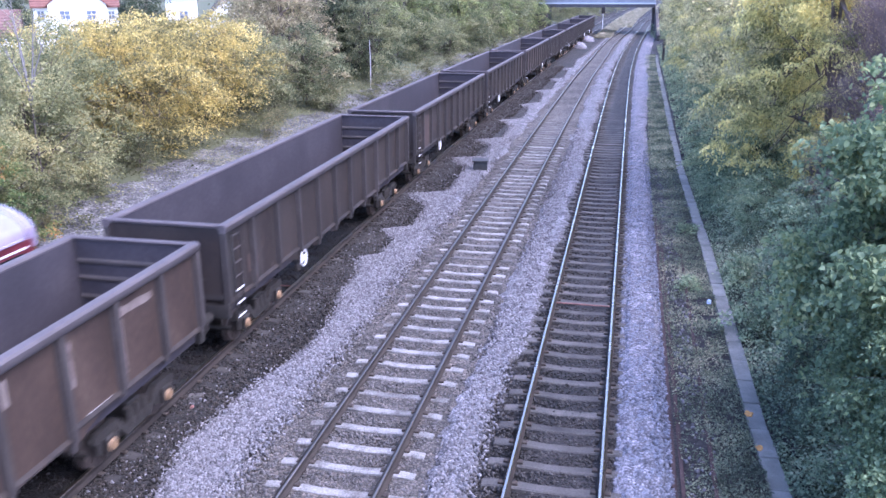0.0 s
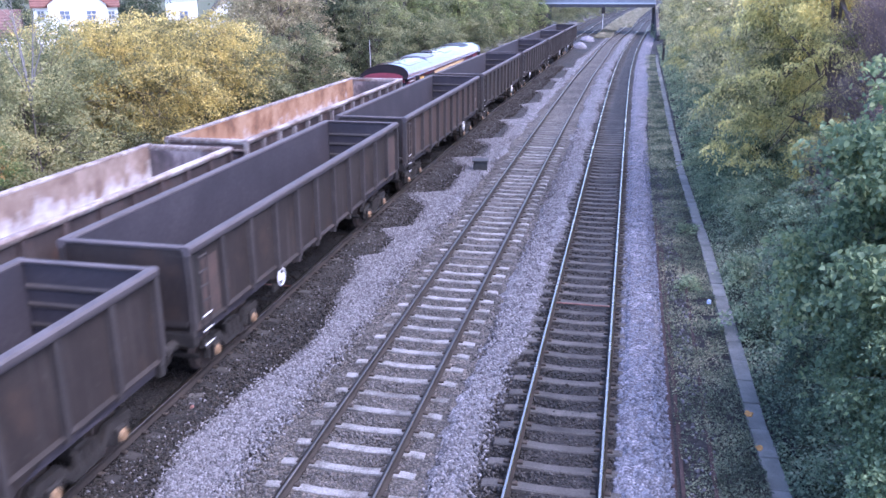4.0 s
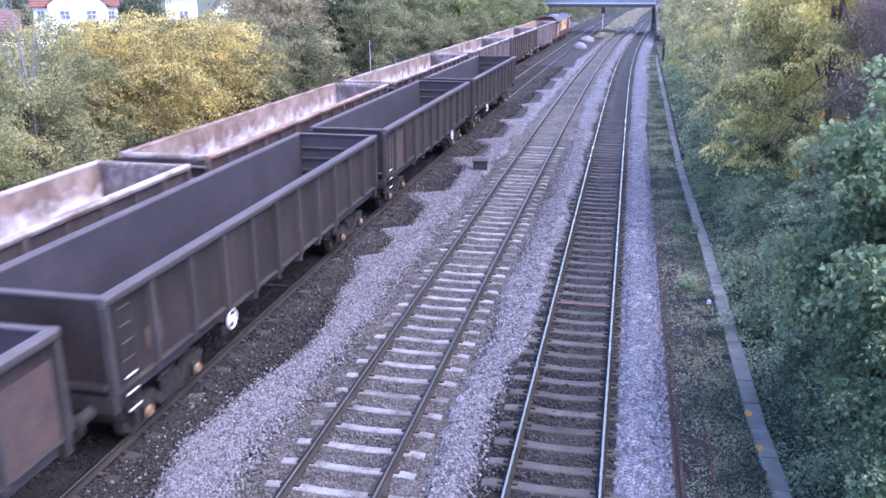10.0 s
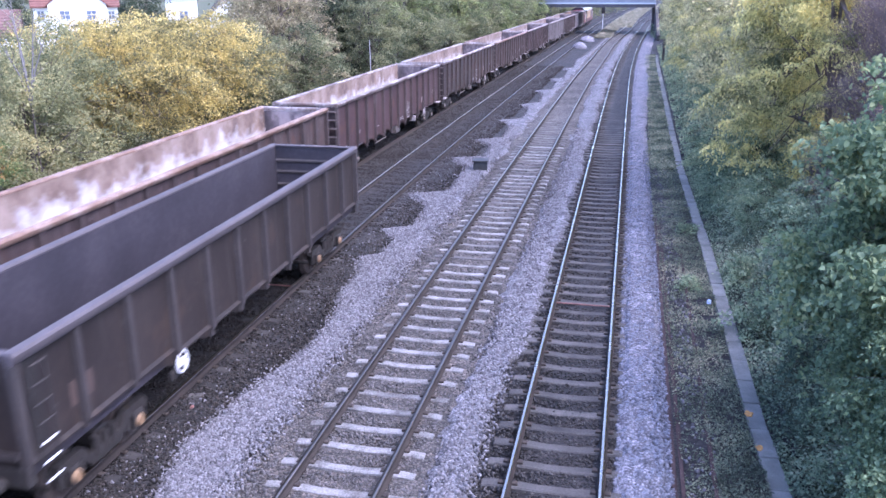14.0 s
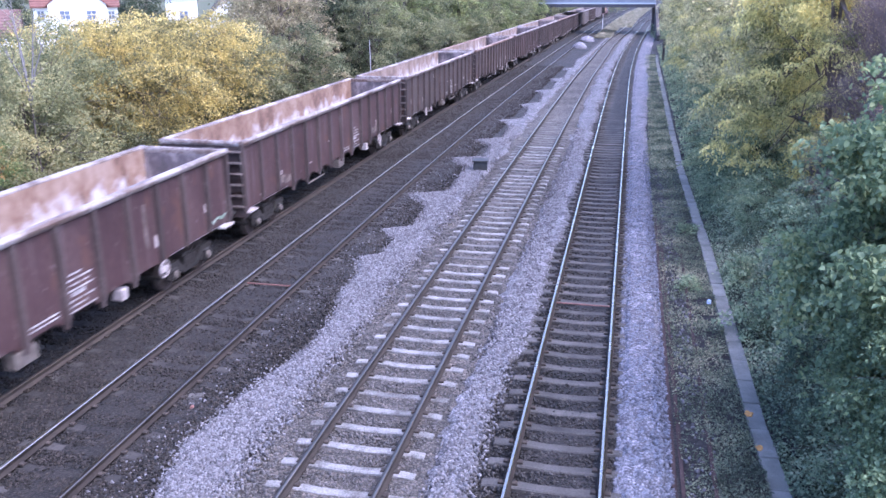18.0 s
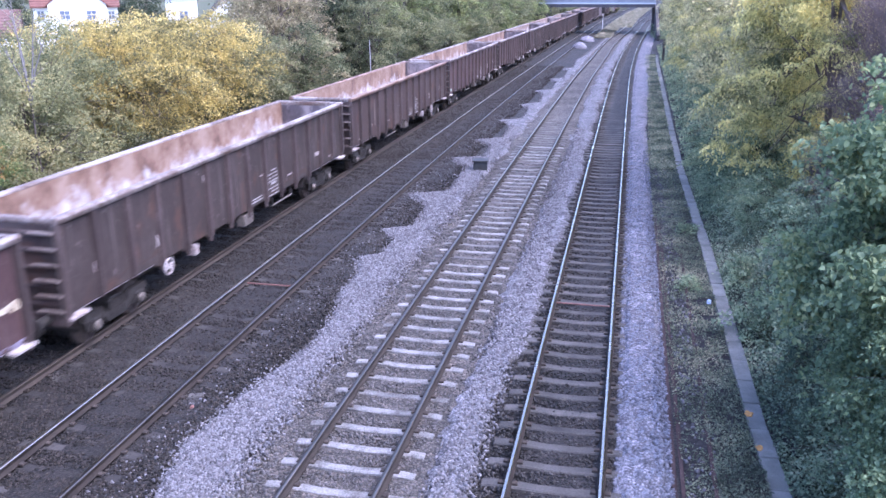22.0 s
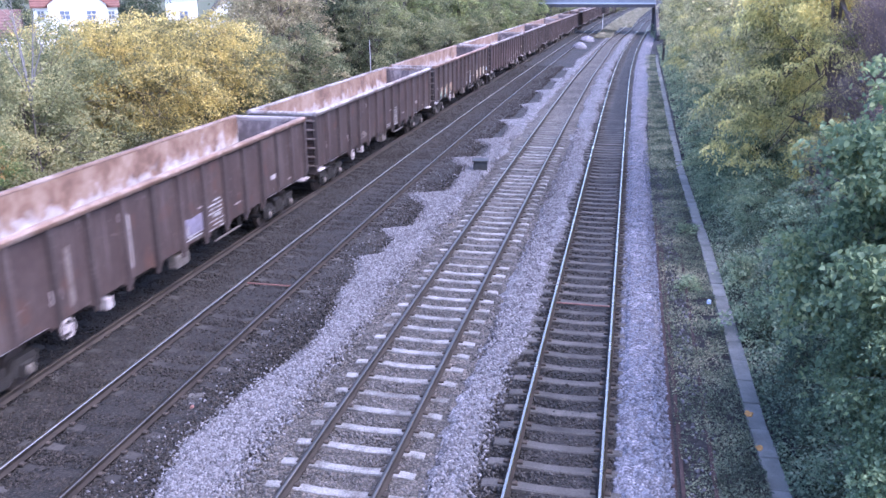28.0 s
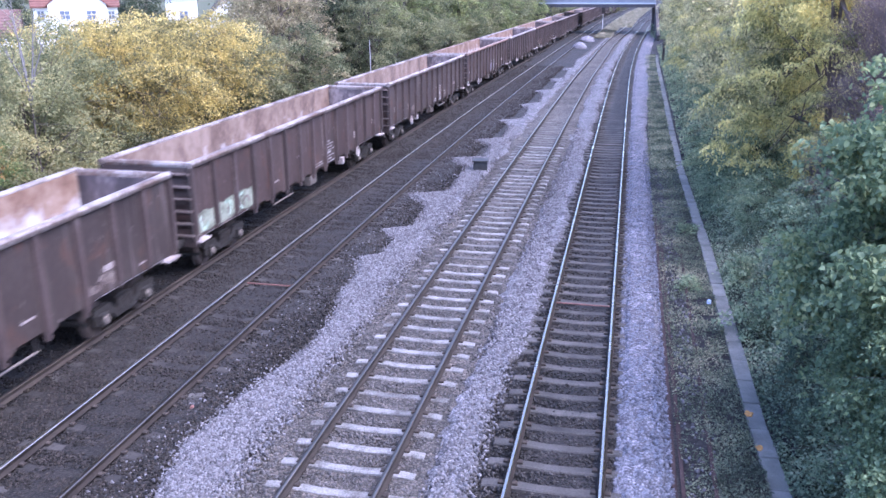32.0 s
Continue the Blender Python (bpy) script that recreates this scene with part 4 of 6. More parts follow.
wagon_b = box_wagon("stone_wagon", "maroon open bogie wagon, rusty and dusted white inside", "maroon stone wagons", LB, 2.76, 3.25, 14,
                    (STEEL_B, RIB_B, RIM_B, INSIDE_B), 0.98, 1.1, 3.0, 0.17, True, BROWN_CAP, 6.9, 0.12)
for s in (-1, 1):
    hw = 1.38
    part("handwheel", HANDWHEEL_B, None, wagon_b, "dusty white handbrake wheel", at=pose(s * 1.39, LB / 2 - 3.95, 0.92, 0, 0, 0 if s > 0 else 180))
    y0 = s * 1.93
    for i, words in enumerate(((0.0, 0.34, 0.4, 0.92), (0.05, 0.6), (0.0, 0.2, 0.26, 0.5, 0.56, 0.9), (0.12, 0.58), (0.0, 0.92), (0.02, 0.42, 0.5, 0.74), (0.0, 0.3, 0.36, 0.86), (0.1, 0.5))):
        z = 1.1 + i * 0.115
        for a, b in zip(words[::2], words[1::2]):
            part("data_bar", Geo().box(*sorted((s * 1.26, s * 1.267)), y0 - 0.46 + a, y0 - 0.46 + b, z, z + (0.04 if i != 3 else 0.09)), LETTER_B, wagon_b)
    part("brake_box", Geo().cbox(*sorted((s * 1.02, s * 1.3)), LB / 2 - 5.7, LB / 2 - 5.48, 0.7, 0.98, 0.02), STAIN_PALE, wagon_b, "dusty pale box under the side")
    part("brake_box", Geo().cbox(*sorted((s * 1.0, s * 1.26)), -0.3, 0.35, 0.62, 0.96, 0.02), BROWN_CAP, wagon_b)
    part("brake_rod", Geo().tube((s * 1.2, -3.6, 0.72), (s * 1.2, -1.9, 0.72), 0.03, n=6), BROWN_CAP, wagon_b)
    for y in (-3.55, -1.95):
        part("hanger", Geo().box(*sorted((s * 1.16, s * 1.22)), y - 0.03, y + 0.03, 0.72, 1.02), BLACK, wagon_b)
    y1 = s * 0.64
    for z in (1.18, 1.27):
        part("data_bar", Geo().box(*sorted((s * 1.26, s * 1.267)), y1 - 0.45, y1 + 0.45, z, z + 0.035), LETTER_B, wagon_b)
    for e in (-1, 1):
        part("corner_step", Geo().cbox(*sorted((s * 1.2, s * 1.43)), *sorted((e * (LB / 2 - 0.62), e * (LB / 2 - 0.02))), 1.0, 1.07, 0.012), STAIN_PALE, wagon_b, "pale worn footstep")
        lad = part("ladder", Geo().tube((s * 1.28, e * (LB / 2 + 0.08), 1.1), (s * 1.28, e * (LB / 2 + 0.08), 3.1), 0.02, n=5), BLACK, wagon_b)
        for i in range(6):
            part("rung", Geo().cbox(*sorted((s * 0.72, s * 1.3)), *sorted((e * (LB / 2 + 0.03), e * (LB / 2 + 0.11))), 1.2 + i * 0.34, 1.26 + i * 0.34, 0.008), STAIN_TAN, lad)
    for y, z, ln, ht in ((-6.2, 1.6, 0.5, 0.14), (-3.4, 1.45, 0.4, 0.05), (-1.2, 1.9, 0.4, 0.05), (2.6, 2.55, 0.16, 0.2), (5.1, 1.5, 0.35, 0.3), (7.7, 1.7, 0.25, 0.24), (-7.6, 1.3, 0.45, 0.05)):
        part("marking", Geo().box(*sorted((s * 1.26, s * 1.266)), y - ln / 2, y + ln / 2, z, z + ht), STAIN_PALE, wagon_b)
    # dust lying along the inner foot of the sides and in drifts at the ends
    n = 200
    v, f = [], []
    for i in range(n + 1):
        y = -8.8 + 17.6 * i / n
        hh = 2.02 + 0.12 * noise.noise(Vector((y * 0.5, 3 * s, 0))) + 0.16 * noise.noise(Vector((y * 1.7, s, 5))) + 0.06 * noise.noise(Vector((y * 5, s, 9)))
        v += [(s * 1.2, y, 1.135), (s * 1.2, y, hh), (s * 1.16, y, hh - 0.06), (s * 1.12, y, hh - 0.3), (s * 0.9, y, 1.5), (s * 0.5, y, 1.14)]
    for i in range(n):
        f += [(6 * i + q, 6 * i + q + 1, 6 * i + q + 7, 6 * i + q + 6) for q in range(5)]
    g = Geo().add(v, f)
    part("stone_dust", g, DUST_B, wagon_b, "pale stone dust left inside")


def drift():
    """A slope of spilled stone dust against the end wall, uneven across the wagon."""
    g = Geo()
    n = 14
    v = []
    for i in range(n + 1):
        for j in range(n + 1):
            x, d = -1.18 + 2.36 * i / n, 2.4 * j / n
            rise = 1.2 * math.exp(-((x + 0.3) / 1.7) ** 2) * max(0.0, 1 - d / 2.3) ** 1.5
            v.append((x, LB / 2 - 0.1 - d, 1.14 + rise * (1 + 0.22 * noise.noise(Vector((x * 2.6, d * 3, 1))))))
    g.add(v, [(i * (n + 1) + j, i * (n + 1) + j + 1, (i + 1) * (n + 1) + j + 1, (i + 1) * (n + 1) + j) for i in range(n) for j in range(n)])
    return g


for turn in (0, 180):
    part("stone_dust", drift(), DUST_B, wagon_b, "pale stone dust left inside", smooth=True, at=pose(0, 0, 0, 0, 0, turn))


# locomotive, cab-first away from the camera; y from rear (-) to front (+)
MAROON = surf("loco_maroon", [(0.3, (0.0765, 0.0126, 0.0198)), (0.6, (0.117, 0.0198, 0.0288))], 1.2, 20, 0.38, 0.0, bump=0.03, coat=0.2)
# the violet in the maroon and lilac roof colours imitates reflected sky
ROOF_M = surf("loco_roof_maroon_sky_tint", [(0.3, (0.085, 0.033, 0.072)), (0.6, (0.13, 0.064, 0.112))], 1.2, 14, 0.22, 0.0, bump=0.03, coat=1.0, spec=1.0)
ROOF_P = surf("loco_roof_lilac", [(0.3, (0.13, 0.09, 0.13)), (0.6, (0.21, 0.16, 0.205))], 1.5, 14, 0.22, 0.0, bump=0.05, coat=1.0, spec=1.0)
ROOF_W = surf("loco_roof_pale", [(0.3, (0.184, 0.1488, 0.21)), (0.6, (0.264, 0.2195, 0.2898))], 1.5, 14, 0.22, 0.0, bump=0.05, coat=1.0, spec=1.0)
GOLD = surf("loco_gold", [(0.3, (0.36, 0.22, 0.09)), (0.6, (0.5, 0.33, 0.15))], 3, 40, 0.45, 0.0, bump=0.05)
PANE = surf("dark_glass", [(0.3, (0.01, 0.012, 0.014)), (0.6, (0.02, 0.024, 0.026))], 2, 10, 0.08, 0.0, bump=0.0, spec=0.6)
MAROON_DULL = surf("dull_dark_maroon", [(0.3, (0.06, 0.013, 0.02)), (0.6, (0.095, 0.022, 0.032))], 3, 30, 0.9, bump=0.1, spec=0.1)
MATT_BLACK = surf("matt_black_paint", [(0.3, (0.006, 0.005, 0.006)), (0.6, (0.012, 0.01, 0.012))], 3, 30, 0.95, bump=0.1, spec=0.05)
GRILLE = surf("grille_black", [(0.3, (0.02, 0.02, 0.02)), (0.6, (0.05, 0.05, 0.05))], 4, 60, 0.6, 0.3, bump=0.3)
SILVER = surf("silencer_grey", [(0.3, (0.16, 0.16, 0.18)), (0.6, (0.28, 0.28, 0.31))], 3, 20, 0.45, 0.4, bump=0.1)
YELLOW = surf("warning_yellow", [(0.3, (0.42, 0.26, 0.06)), (0.6, (0.55, 0.36, 0.1))], 3, 20, 0.45, bump=0.03)
TAIL = surf("tail_lamp_red", [(0.3, (0.4, 0.02, 0.02)), (0.6, (0.5, 0.03, 0.03))], 3, 20, 0.3, bump=0.0)


def roof_arc(hw=1.33, eave=3.25, top=3.9, n=14, inset=0.0):
    return [((hw - inset) * math.cos(math.pi * i / n), eave - inset * 0.3 + (top - eave - inset * 0.5) * math.sin(math.pi * i / n) ** 0.85) for i in range(n + 1)]


def build_loco():
    w = tagged(new("diesel_locomotive"), "maroon diesel locomotive with gold band and pale cab roof", "locomotive")
    h, hw = 10.5, 1.33
    g = Geo()
    g.prism([(-hw, 1.15), (hw, 1.15), (hw, 3.25), (-hw, 3.25)], -h + 0.5, h - 0.5, "y")
    part("body", g, MAROON, w)
    arc = roof_arc()
    # the rear end of the roof leans forward from the eaves to the ridge
    rear = lambda z: -h + 0.12 + 1.5 * (z - 3.25)
    n = len(arc)
    g = Geo()
    g.add([(x, rear(z), z) for x, z in arc] + [(x, -4.8, z) for x, z in arc], [(i, i + 1, n + i + 1, n + i) for i in range(n - 1)])
    part("roof", g, ROOF_M, w, "glossy maroon rear roof", smooth=True)
    g = Geo()
    g.add([(x, rear(z) + 0.01, z - 0.01) for x, z in arc], [tuple(range(n))])
    g.prism([(-hw, 3.1), (hw, 3.1), (hw, 3.24), (-hw, 3.24)], -h + 0.12, -4.8, "y")
    part("windscreen_surround", g, MATT_BLACK, w, "black leaning arch over the rear windscreen")
    inner = [(x * 0.8, 3.26 + (z - 3.25) * 0.36) for x, z in arc]
    g = Geo()
    g.add([(x, rear(z) - 0.012, z + 0.012) for x, z in inner] + [(x, rear(z) + 0.005, z) for x, z in inner],
          [tuple(range(n)), tuple(range(2 * n - 1, n - 1, -1))] + [(i, n + i, n + (i + 1) % n, (i + 1) % n) for i in range(n)])
    part("rear_brow", g, MAROON_DULL, w)
    part("roof", Geo().prism(arc + [(-hw, 3.1), (hw, 3.1)], -4.795, 3.6, "y"), ROOF_M, w, smooth=True)
    part("roof", Geo().prism(arc + [(-hw, 3.1), (hw, 3.1)], 3.605, 7.1, "y"), ROOF_P, w, smooth=True)
    # cab roof, rounded down at the front
    g = Geo()
    rings = [(7.105, 0.0), (h - 1.2, 0.0), (h - 0.5, 0.02), (h - 0.2, 0.12), (h - 0.05, 0.32)]
    v, f = [], []
    for y, ins in rings:
        v += [(x, y, z) for x, z in roof_arc(inset=ins)]
    n = 15
    for r in range(len(rings) - 1):
        f += [(r * n + i, r * n + i + 1, r * n + n + i + 1, r * n + n + i) for i in range(n - 1)]
    f.append(tuple(range((len(rings) - 1) * n, len(rings) * n)))
    g.add(v, f)
    part("cab_roof", g, ROOF_W, w, "pale grey cab roof", smooth=True)
    for s in (-1, 1):
        e = s * h
        a, b = sorted((s * (h - 0.5), e))
        prof = [(s * (h - 0.5), 1.15), (e, 1.15), (e, 2.1), (s * (h - 0.32), 3.2), (s * (h - 0.5), 3.25)]
        part("cab_front", Geo().prism(prof, -hw, hw, "x"), MAROON, w)
        for x in (-1, 1):
            q = Geo()
            c0, c1 = sorted((x * 0.1, x * 1.2))
            q.add([(c0, s * (h + 0.006), 2.16), (c1, s * (h + 0.006), 2.16), (c1, s * (h - 0.27), 3.05), (c0, s * (h - 0.27), 3.05),
                   (c0, s * (h - 0.03), 2.16), (c1, s * (h - 0.03), 2.16), (c1, s * (h - 0.30), 3.05), (c0, s * (h - 0.30), 3.05)],
                  [(0, 1, 2, 3), (4, 5, 6, 7), (0, 1, 5, 4), (1, 2, 6, 5), (2, 3, 7, 6), (3, 0, 4, 7)])
            part("windscreen", q, PANE, w)
            part("lamp", Geo().tube((x * 0.85, s * (h - 0.01), 1.6), (x * 0.85, s * (h + 0.03), 1.6), 0.1, n=12), WHITE if s > 0 else TAIL, w)
            part("buffer", BUFFER, None, w, at=pose(x * 0.87, s * h, 1.03, 0, 0, 0 if s > 0 else 180))
        part("coupling", Geo().cbox(-0.1, 0.1, *sorted((s * h, s * (h + 0.55))), 0.9, 1.06, 0.03), BLACK, w)
        if s > 0:
            part("front_arch", Geo().prism([(x * 0.97, z - 0.04) for x, z in roof_arc()] + [(-1.29, 3.02), (1.29, 3.02)], h - 0.3, h - 0.11, "y"), ROOF_W, w)
        part("brow", Geo().box(-1.15, 1.15, *sorted((s * (h - 0.29), s * (h - 0.1))), 3.06, 3.2), MAROON, w)
        part("marker_lamp", Geo().tube((0, s * (h - 0.11), 3.2), (0, s * (h - 0.06), 3.2), 0.09, n=12), WHITE if s > 0 else PANE, w)
        part("plough", Geo().cbox(-1.2, 1.2, *sorted((s * (h - 0.25), s * (h + 0.02))), 0.35, 1.15, 0.04), BLACK, w)
    for s in (-1, 1):
        o, q = s * hw, s * (hw + 0.012)

        def plate(nm, y0, y1, z0, z1, m, lab=""):
            return part(nm, Geo().box(*sorted((o, q)), y0, y1, z0, z1), m, w, lab)
        part("cantrail", Geo().tube((s * (hw + 0.004), -h + 0.12, 3.25), (s * (hw + 0.004), h - 0.5, 3.25), 0.03, n=6), ROOF_W, w)
        # cab side glass and doors at both ends
        for e in (-1, 1):
            plate("cab_window", *sorted((e * 9.1, e * 9.95)), 2.2, 3.0, PANE)
            plate("window_hood", *sorted((e * 9.0, e * 10.05)), 3.06, 3.1, WHITE)
            door = plate("cab_door", *sorted((e * 7.95, e * 8.7)), 1.3, 3.05, MAROON)
            for y in (7.88, 8.77):
                part("handrail", Geo().tube((s * (hw + 0.06), e * y, 1.6), (s * (hw + 0.06), e * y, 2.9), 0.025, n=6), WHITE, w)
            part("mirror", Geo().cbox(*sorted((s * (hw + 0.02), s * (hw + 0.22))), *sorted((e * 8.8, e * 8.92)), 2.95, 3.28, 0.02), BLACK, w)
        plate("door_panel", -7.85, -7.05, 1.3, 3.1, YELLOW, "yellow side panel")
        plate("grille", -6.9, -4.55, 1.35, 3.08, GRILLE, "black louvred side grille")
        plate("grille", 5.15, 7.2, 1.9, 3.08, GRILLE, "black louvred side grille")
        band = plate("gold_band", -4.4, 3.8, 1.75, 3.14, GOLD, "gold band with horizontal slats")
        for i in range(14):
            z = 1.8 + i * 0.097
            part("slat", Geo().prism([(o, z), (s * (hw + 0.035), z + 0.01), (o, z + 0.06)], -4.35, 3.75, "y"), GOLD, band)
        # maroon lettering shown as plain blocks
        for y in (-3.9, -3.2, -2.5, 0.4, 1.0, 1.6, 2.2):
            g = Geo()
            g.box(*sorted((s * (hw + 0.03), s * (hw + 0.042))), y - 0.2, y + 0.2, 2.4, 2.5)
            g.box(*sorted((s * (hw + 0.03), s * (hw + 0.042))), y - 0.2, y - 0.06, 2.5, 2.98)
            g.box(*sorted((s * (hw + 0.03), s * (hw + 0.042))), y - 0.06, y + 0.2, 2.88, 2.98)
            part("emblem", g, MAROON, w)
        part("fuel_tank", Geo().cbox(*sorted((s * 0.35, s * 1.2)), -2.6, 2.6, 0.4, 1.1, 0.06), BLACK, w)
        part("skirt", Geo().cbox(*sorted((s * 1.24, s * 1.33)), -10.1, 10.1, 1.0, 1.16, 0.01), BLACK, w)
    # roof gear
    def on_roof(nm, x0, x1, y0, y1, lift, m, lab=""):
        n = 8
        v, f = [], []
        for y in (y0, y1):
            for k, up in ((0, lift), (1, -0.05)):
                for i in range(n + 1):
                    x = x0 + (x1 - x0) * i / n
                    zz = 3.25 + 0.65 * max(0.0, 1 - (x / 1.33) ** 2) ** 0.425
                    v.append((x, y, zz + up))
        m0 = n + 1
        for i in range(n):
            f += [(i, i + 1, 2 * m0 + i + 1, 2 * m0 + i), (m0 + i, 3 * m0 + i, 3 * m0 + i + 1, m0 + i + 1), (i, m0 + i, m0 + i + 1, i + 1), (2 * m0 + i, 2 * m0 + i + 1, 3 * m0 + i + 1, 3 * m0 + i)]
        f += [(0, 2 * m0, 3 * m0, m0), (n, m0 + n, 3 * m0 + n, 2 * m0 + n)]
        return part(nm, Geo().add(v, f), m, w, lab, smooth=False)
    on_roof("radiator", -0.85, 0.85, 5.9, 8.0, 0.03, GRILLE, "black roof radiator grille")
    on_roof("silencer", -0.75, 0.75, -4.4, -2.2, 0.06, SILVER, "grey exhaust silencer on the roof")
    on_roof("exhaust", -0.3, 0.3, -1.7, -0.8, 0.09, GRILLE)
    on_roof("roof_hatch", -0.45, 0.5, -0.65, 0.15, 0.025, ROOF_W)
    on_roof("roof_hatch", -0.85, 0.85, 0.4, 2.5, 0.025, ROOF_M)
    on_roof("roof_seam", -1.2, 1.2, -4.75, -4.67, 0.02, GRILLE)
    on_roof("roof_hatch", -0.9, 0.9, -8.6, -5.6, 0.02, ROOF_M)
    wm = wheelset_mesh(0.53)
    fm = bogie_mesh(3.9, 1.02)
    cap = Geo().tube((0, 0, 0), (0.05, 0, 0), 0.12, 0.09, n=14).mesh("axle_cap", BROWN_CAP, smooth=True)
    for c in (-6.9, 6.9):
        bg = part("bogie", fm, None, w, at=pose(0, c, 0.05))
        for y in (-1.95, 0, 1.95):
            part("wheelset", wm, None, bg, at=pose(0, y, 0.48))
            for s in (0, 1):
                part("axle_cap", cap, None, bg, at=pose(1.15 * (1 - 2 * s), y, 0.43, 0, 0, 180 * s))
    # the body sits low over its bogies
    for ob in w.children:
        if ob.name.split(".")[0] not in ("bogie", "buffer", "coupling", "fuel_tank", "plough"):
            ob.matrix_basis = pose(0, 0, -0.16) @ ob.matrix_basis
    return w


loco = build_loco()

# the wagons of both trains, first to last
A_FIRST, A_LAST = -3, 7
A_TURNED = (3, 4, 6)
train_a = [(k, wagon_a if k == A_FIRST else copy_thing(wagon_a, pose(0, 0, 0))) for k in range(A_FIRST, A_LAST + 1)]
train_b = [(k, wagon_b if k == 0 else copy_thing(wagon_b, pose(0, 0, 0))) for k in range(21)]


def patch(wagon, y0, y1, z0, z1, m, label, x=1.26, strokes=(), rag=1.0, out=1):
    """Paint on the side sheets between the ribs, ragged at its upper and lower edge, with strokes of other colours over it."""
    n = 8
    ys = [y0 + (y1 - y0) * i / n for i in range(n + 1)]
    low = [(y, z0 + rag * 0.14 * (0.5 + noise.noise(Vector((y * 3.1, z0, 2))))) for y in ys]
    high = [(y, z1 - rag * 0.2 * (0.5 + noise.noise(Vector((y * 2.7, z1, 7))))) for y in ys]
    base = part("paint_patch", Geo().prism(low + high[::-1], x, x + 0.007, "x"), m, wagon, label)
    face = x + 0.007 if out > 0 else x
    for k, sm in enumerate(strokes):
        g = Geo()
        a0 = 1.3 * k + y0 * 2
        cy, cz = y0 + (y1 - y0) * (0.3 + 0.4 * ((k * 0.37 + y0) % 1)), z0 + (z1 - z0) * (0.3 + 0.35 * ((k * 0.61) % 1))
        r = 0.3 * min(y1 - y0, z1 - z0)
        w = 0.035 + 0.012 * k
        line_out, line_in = [], []
        for i in range(9):
            a = a0 + 0.45 * i
            bend = 1 + 0.2 * math.sin(3 * a)
            line_out.append((cy + (r + w) * math.cos(a) * bend, cz + (r + w) * math.sin(a)))
            line_in.append((cy + (r - w) * math.cos(a) * bend, cz + (r - w) * math.sin(a)))
        g.prism(line_out + line_in[::-1], face, face + out * (0.003 + 0.001 * k), "x")
        part("paint_stroke", g, sm, base)


b_wagon = dict(train_b)
B_TURNED = (8, 12, 14, 15, 16, 17, 19)
step_b = LB / 14


def panel(i):
    """The span of the i-th side panel, counted from the end next to the camera."""
    return -LB / 2 + i * step_b + 0.1, -LB / 2 + (i + 1) * step_b - 0.1


def paint_b(k, y0, y1, z0, z1, m, label, **more):
    """Paint on the side of the k-th stone wagon that faces the other tracks."""
    if k in B_TURNED:
        patch(b_wagon[k], -y1, -y0, z0, z1, m, label, -1.267, out=-1, **more)
    else:
        patch(b_wagon[k], y0, y1, z0, z1, m, label, **more)


def repaint(wagon, name, m):
    """Give all parts of one name on one wagon a paint of their own."""
    for ob in wagon.children:
        if ob.name.split(".")[0] == name:
            ob.material_slots[0].link = "OBJECT"
            ob.material_slots[0].material = m


for k in (3, 6, 9, 10, 13):
    repaint(b_wagon[k], "side_panel", STEEL_B_RED)
for k in (1, 5, 8, 12, 17, 19):
    repaint(b_wagon[k], "side_panel", STEEL_B_GREY)
for k in (4, 7, 11, 14, 16):
    repaint(b_wagon[k], "side_coping", RIM_B_RUST)
for k in range(9):
    repaint(b_wagon[k], "side_lining", INSIDE_B_WHITE if k else INSIDE_B_ORANGE)
for k in (17, 18):
    repaint(b_wagon[k], "side_lining", INSIDE_B_GREY)
for k in (0, 2):
    repaint(b_wagon[k], "rib", RIB_B_PALE)

for i in (10, 11, 12):
    paint_b(14, *panel(i), 1.15, 1.85, GRAF_CREAM, "faded cream painted scrawl", strokes=(STAIN_TAN, GRAF_ORANGE))
paint_b(14, *panel(13), 1.3, 1.75, GRAF_BLUE, "faded blue and white painted mark")
for i in (1, 2, 3):
    paint_b(14, *panel(i), 1.15, 1.85, GRAF_ORANGE, "faded orange and green painted scrawl", strokes=(GRAF_GREEN, STAIN_RUST, GRAF_GREEN))
for i in (0, 1, 2):
    paint_b(18, *panel(i), 1.1, 1.85, GRAF_FADED, "faded pale green painted scrawl", strokes=(STAIN_TAN, GRAF_GREEN))
for i in (9, 10, 11, 12):
    paint_b(13, *panel(i), 1.25, 1.7, STAIN_TAN, "worn tan patch", strokes=(STEEL_B_RED,))
paint_b(13, *panel(13), 1.75, 2.05, GRAF_CREAM, "small cream painted mark", strokes=(STEEL_B_RED,))
paint_b(13, LB / 2 - 1.1, LB / 2 - 0.15, 1.12, 1.3, GRAF_VIOLET, "small violet painted patch")
for i in (2, 3, 4, 5, 6, 7):
    paint_b(13, *panel(i), 1.3 + 0.06 * (i % 3), 1.55 + 0.06 * (i % 2), STAIN_RUST, "worn rusty patch")
for k in (10, 16):
    paint_b(k, -LB / 2 + 0.12, -LB / 2 + 0.95, 1.12, 1.4, GRAF_GREEN, "small green painted patch")
paint_b(10, LB / 2 - 1.0, LB / 2 - 0.12, 1.3, 1.5, GRAF_GREEN, "small green and white painted patch")
paint_b(16, *panel(7), 1.25, 1.8, GRAF_VIOLET, "faded violet painted square", strokes=(LETTER_B,), rag=0.3)
for y, m in ((-4.6, STAIN_TAN), (-2.35, STAIN_PALE)):
    paint_b(16, y - 0.08, y + 0.08, 1.2, 2.8, m, "pale drip of stone dust", rag=2.0)
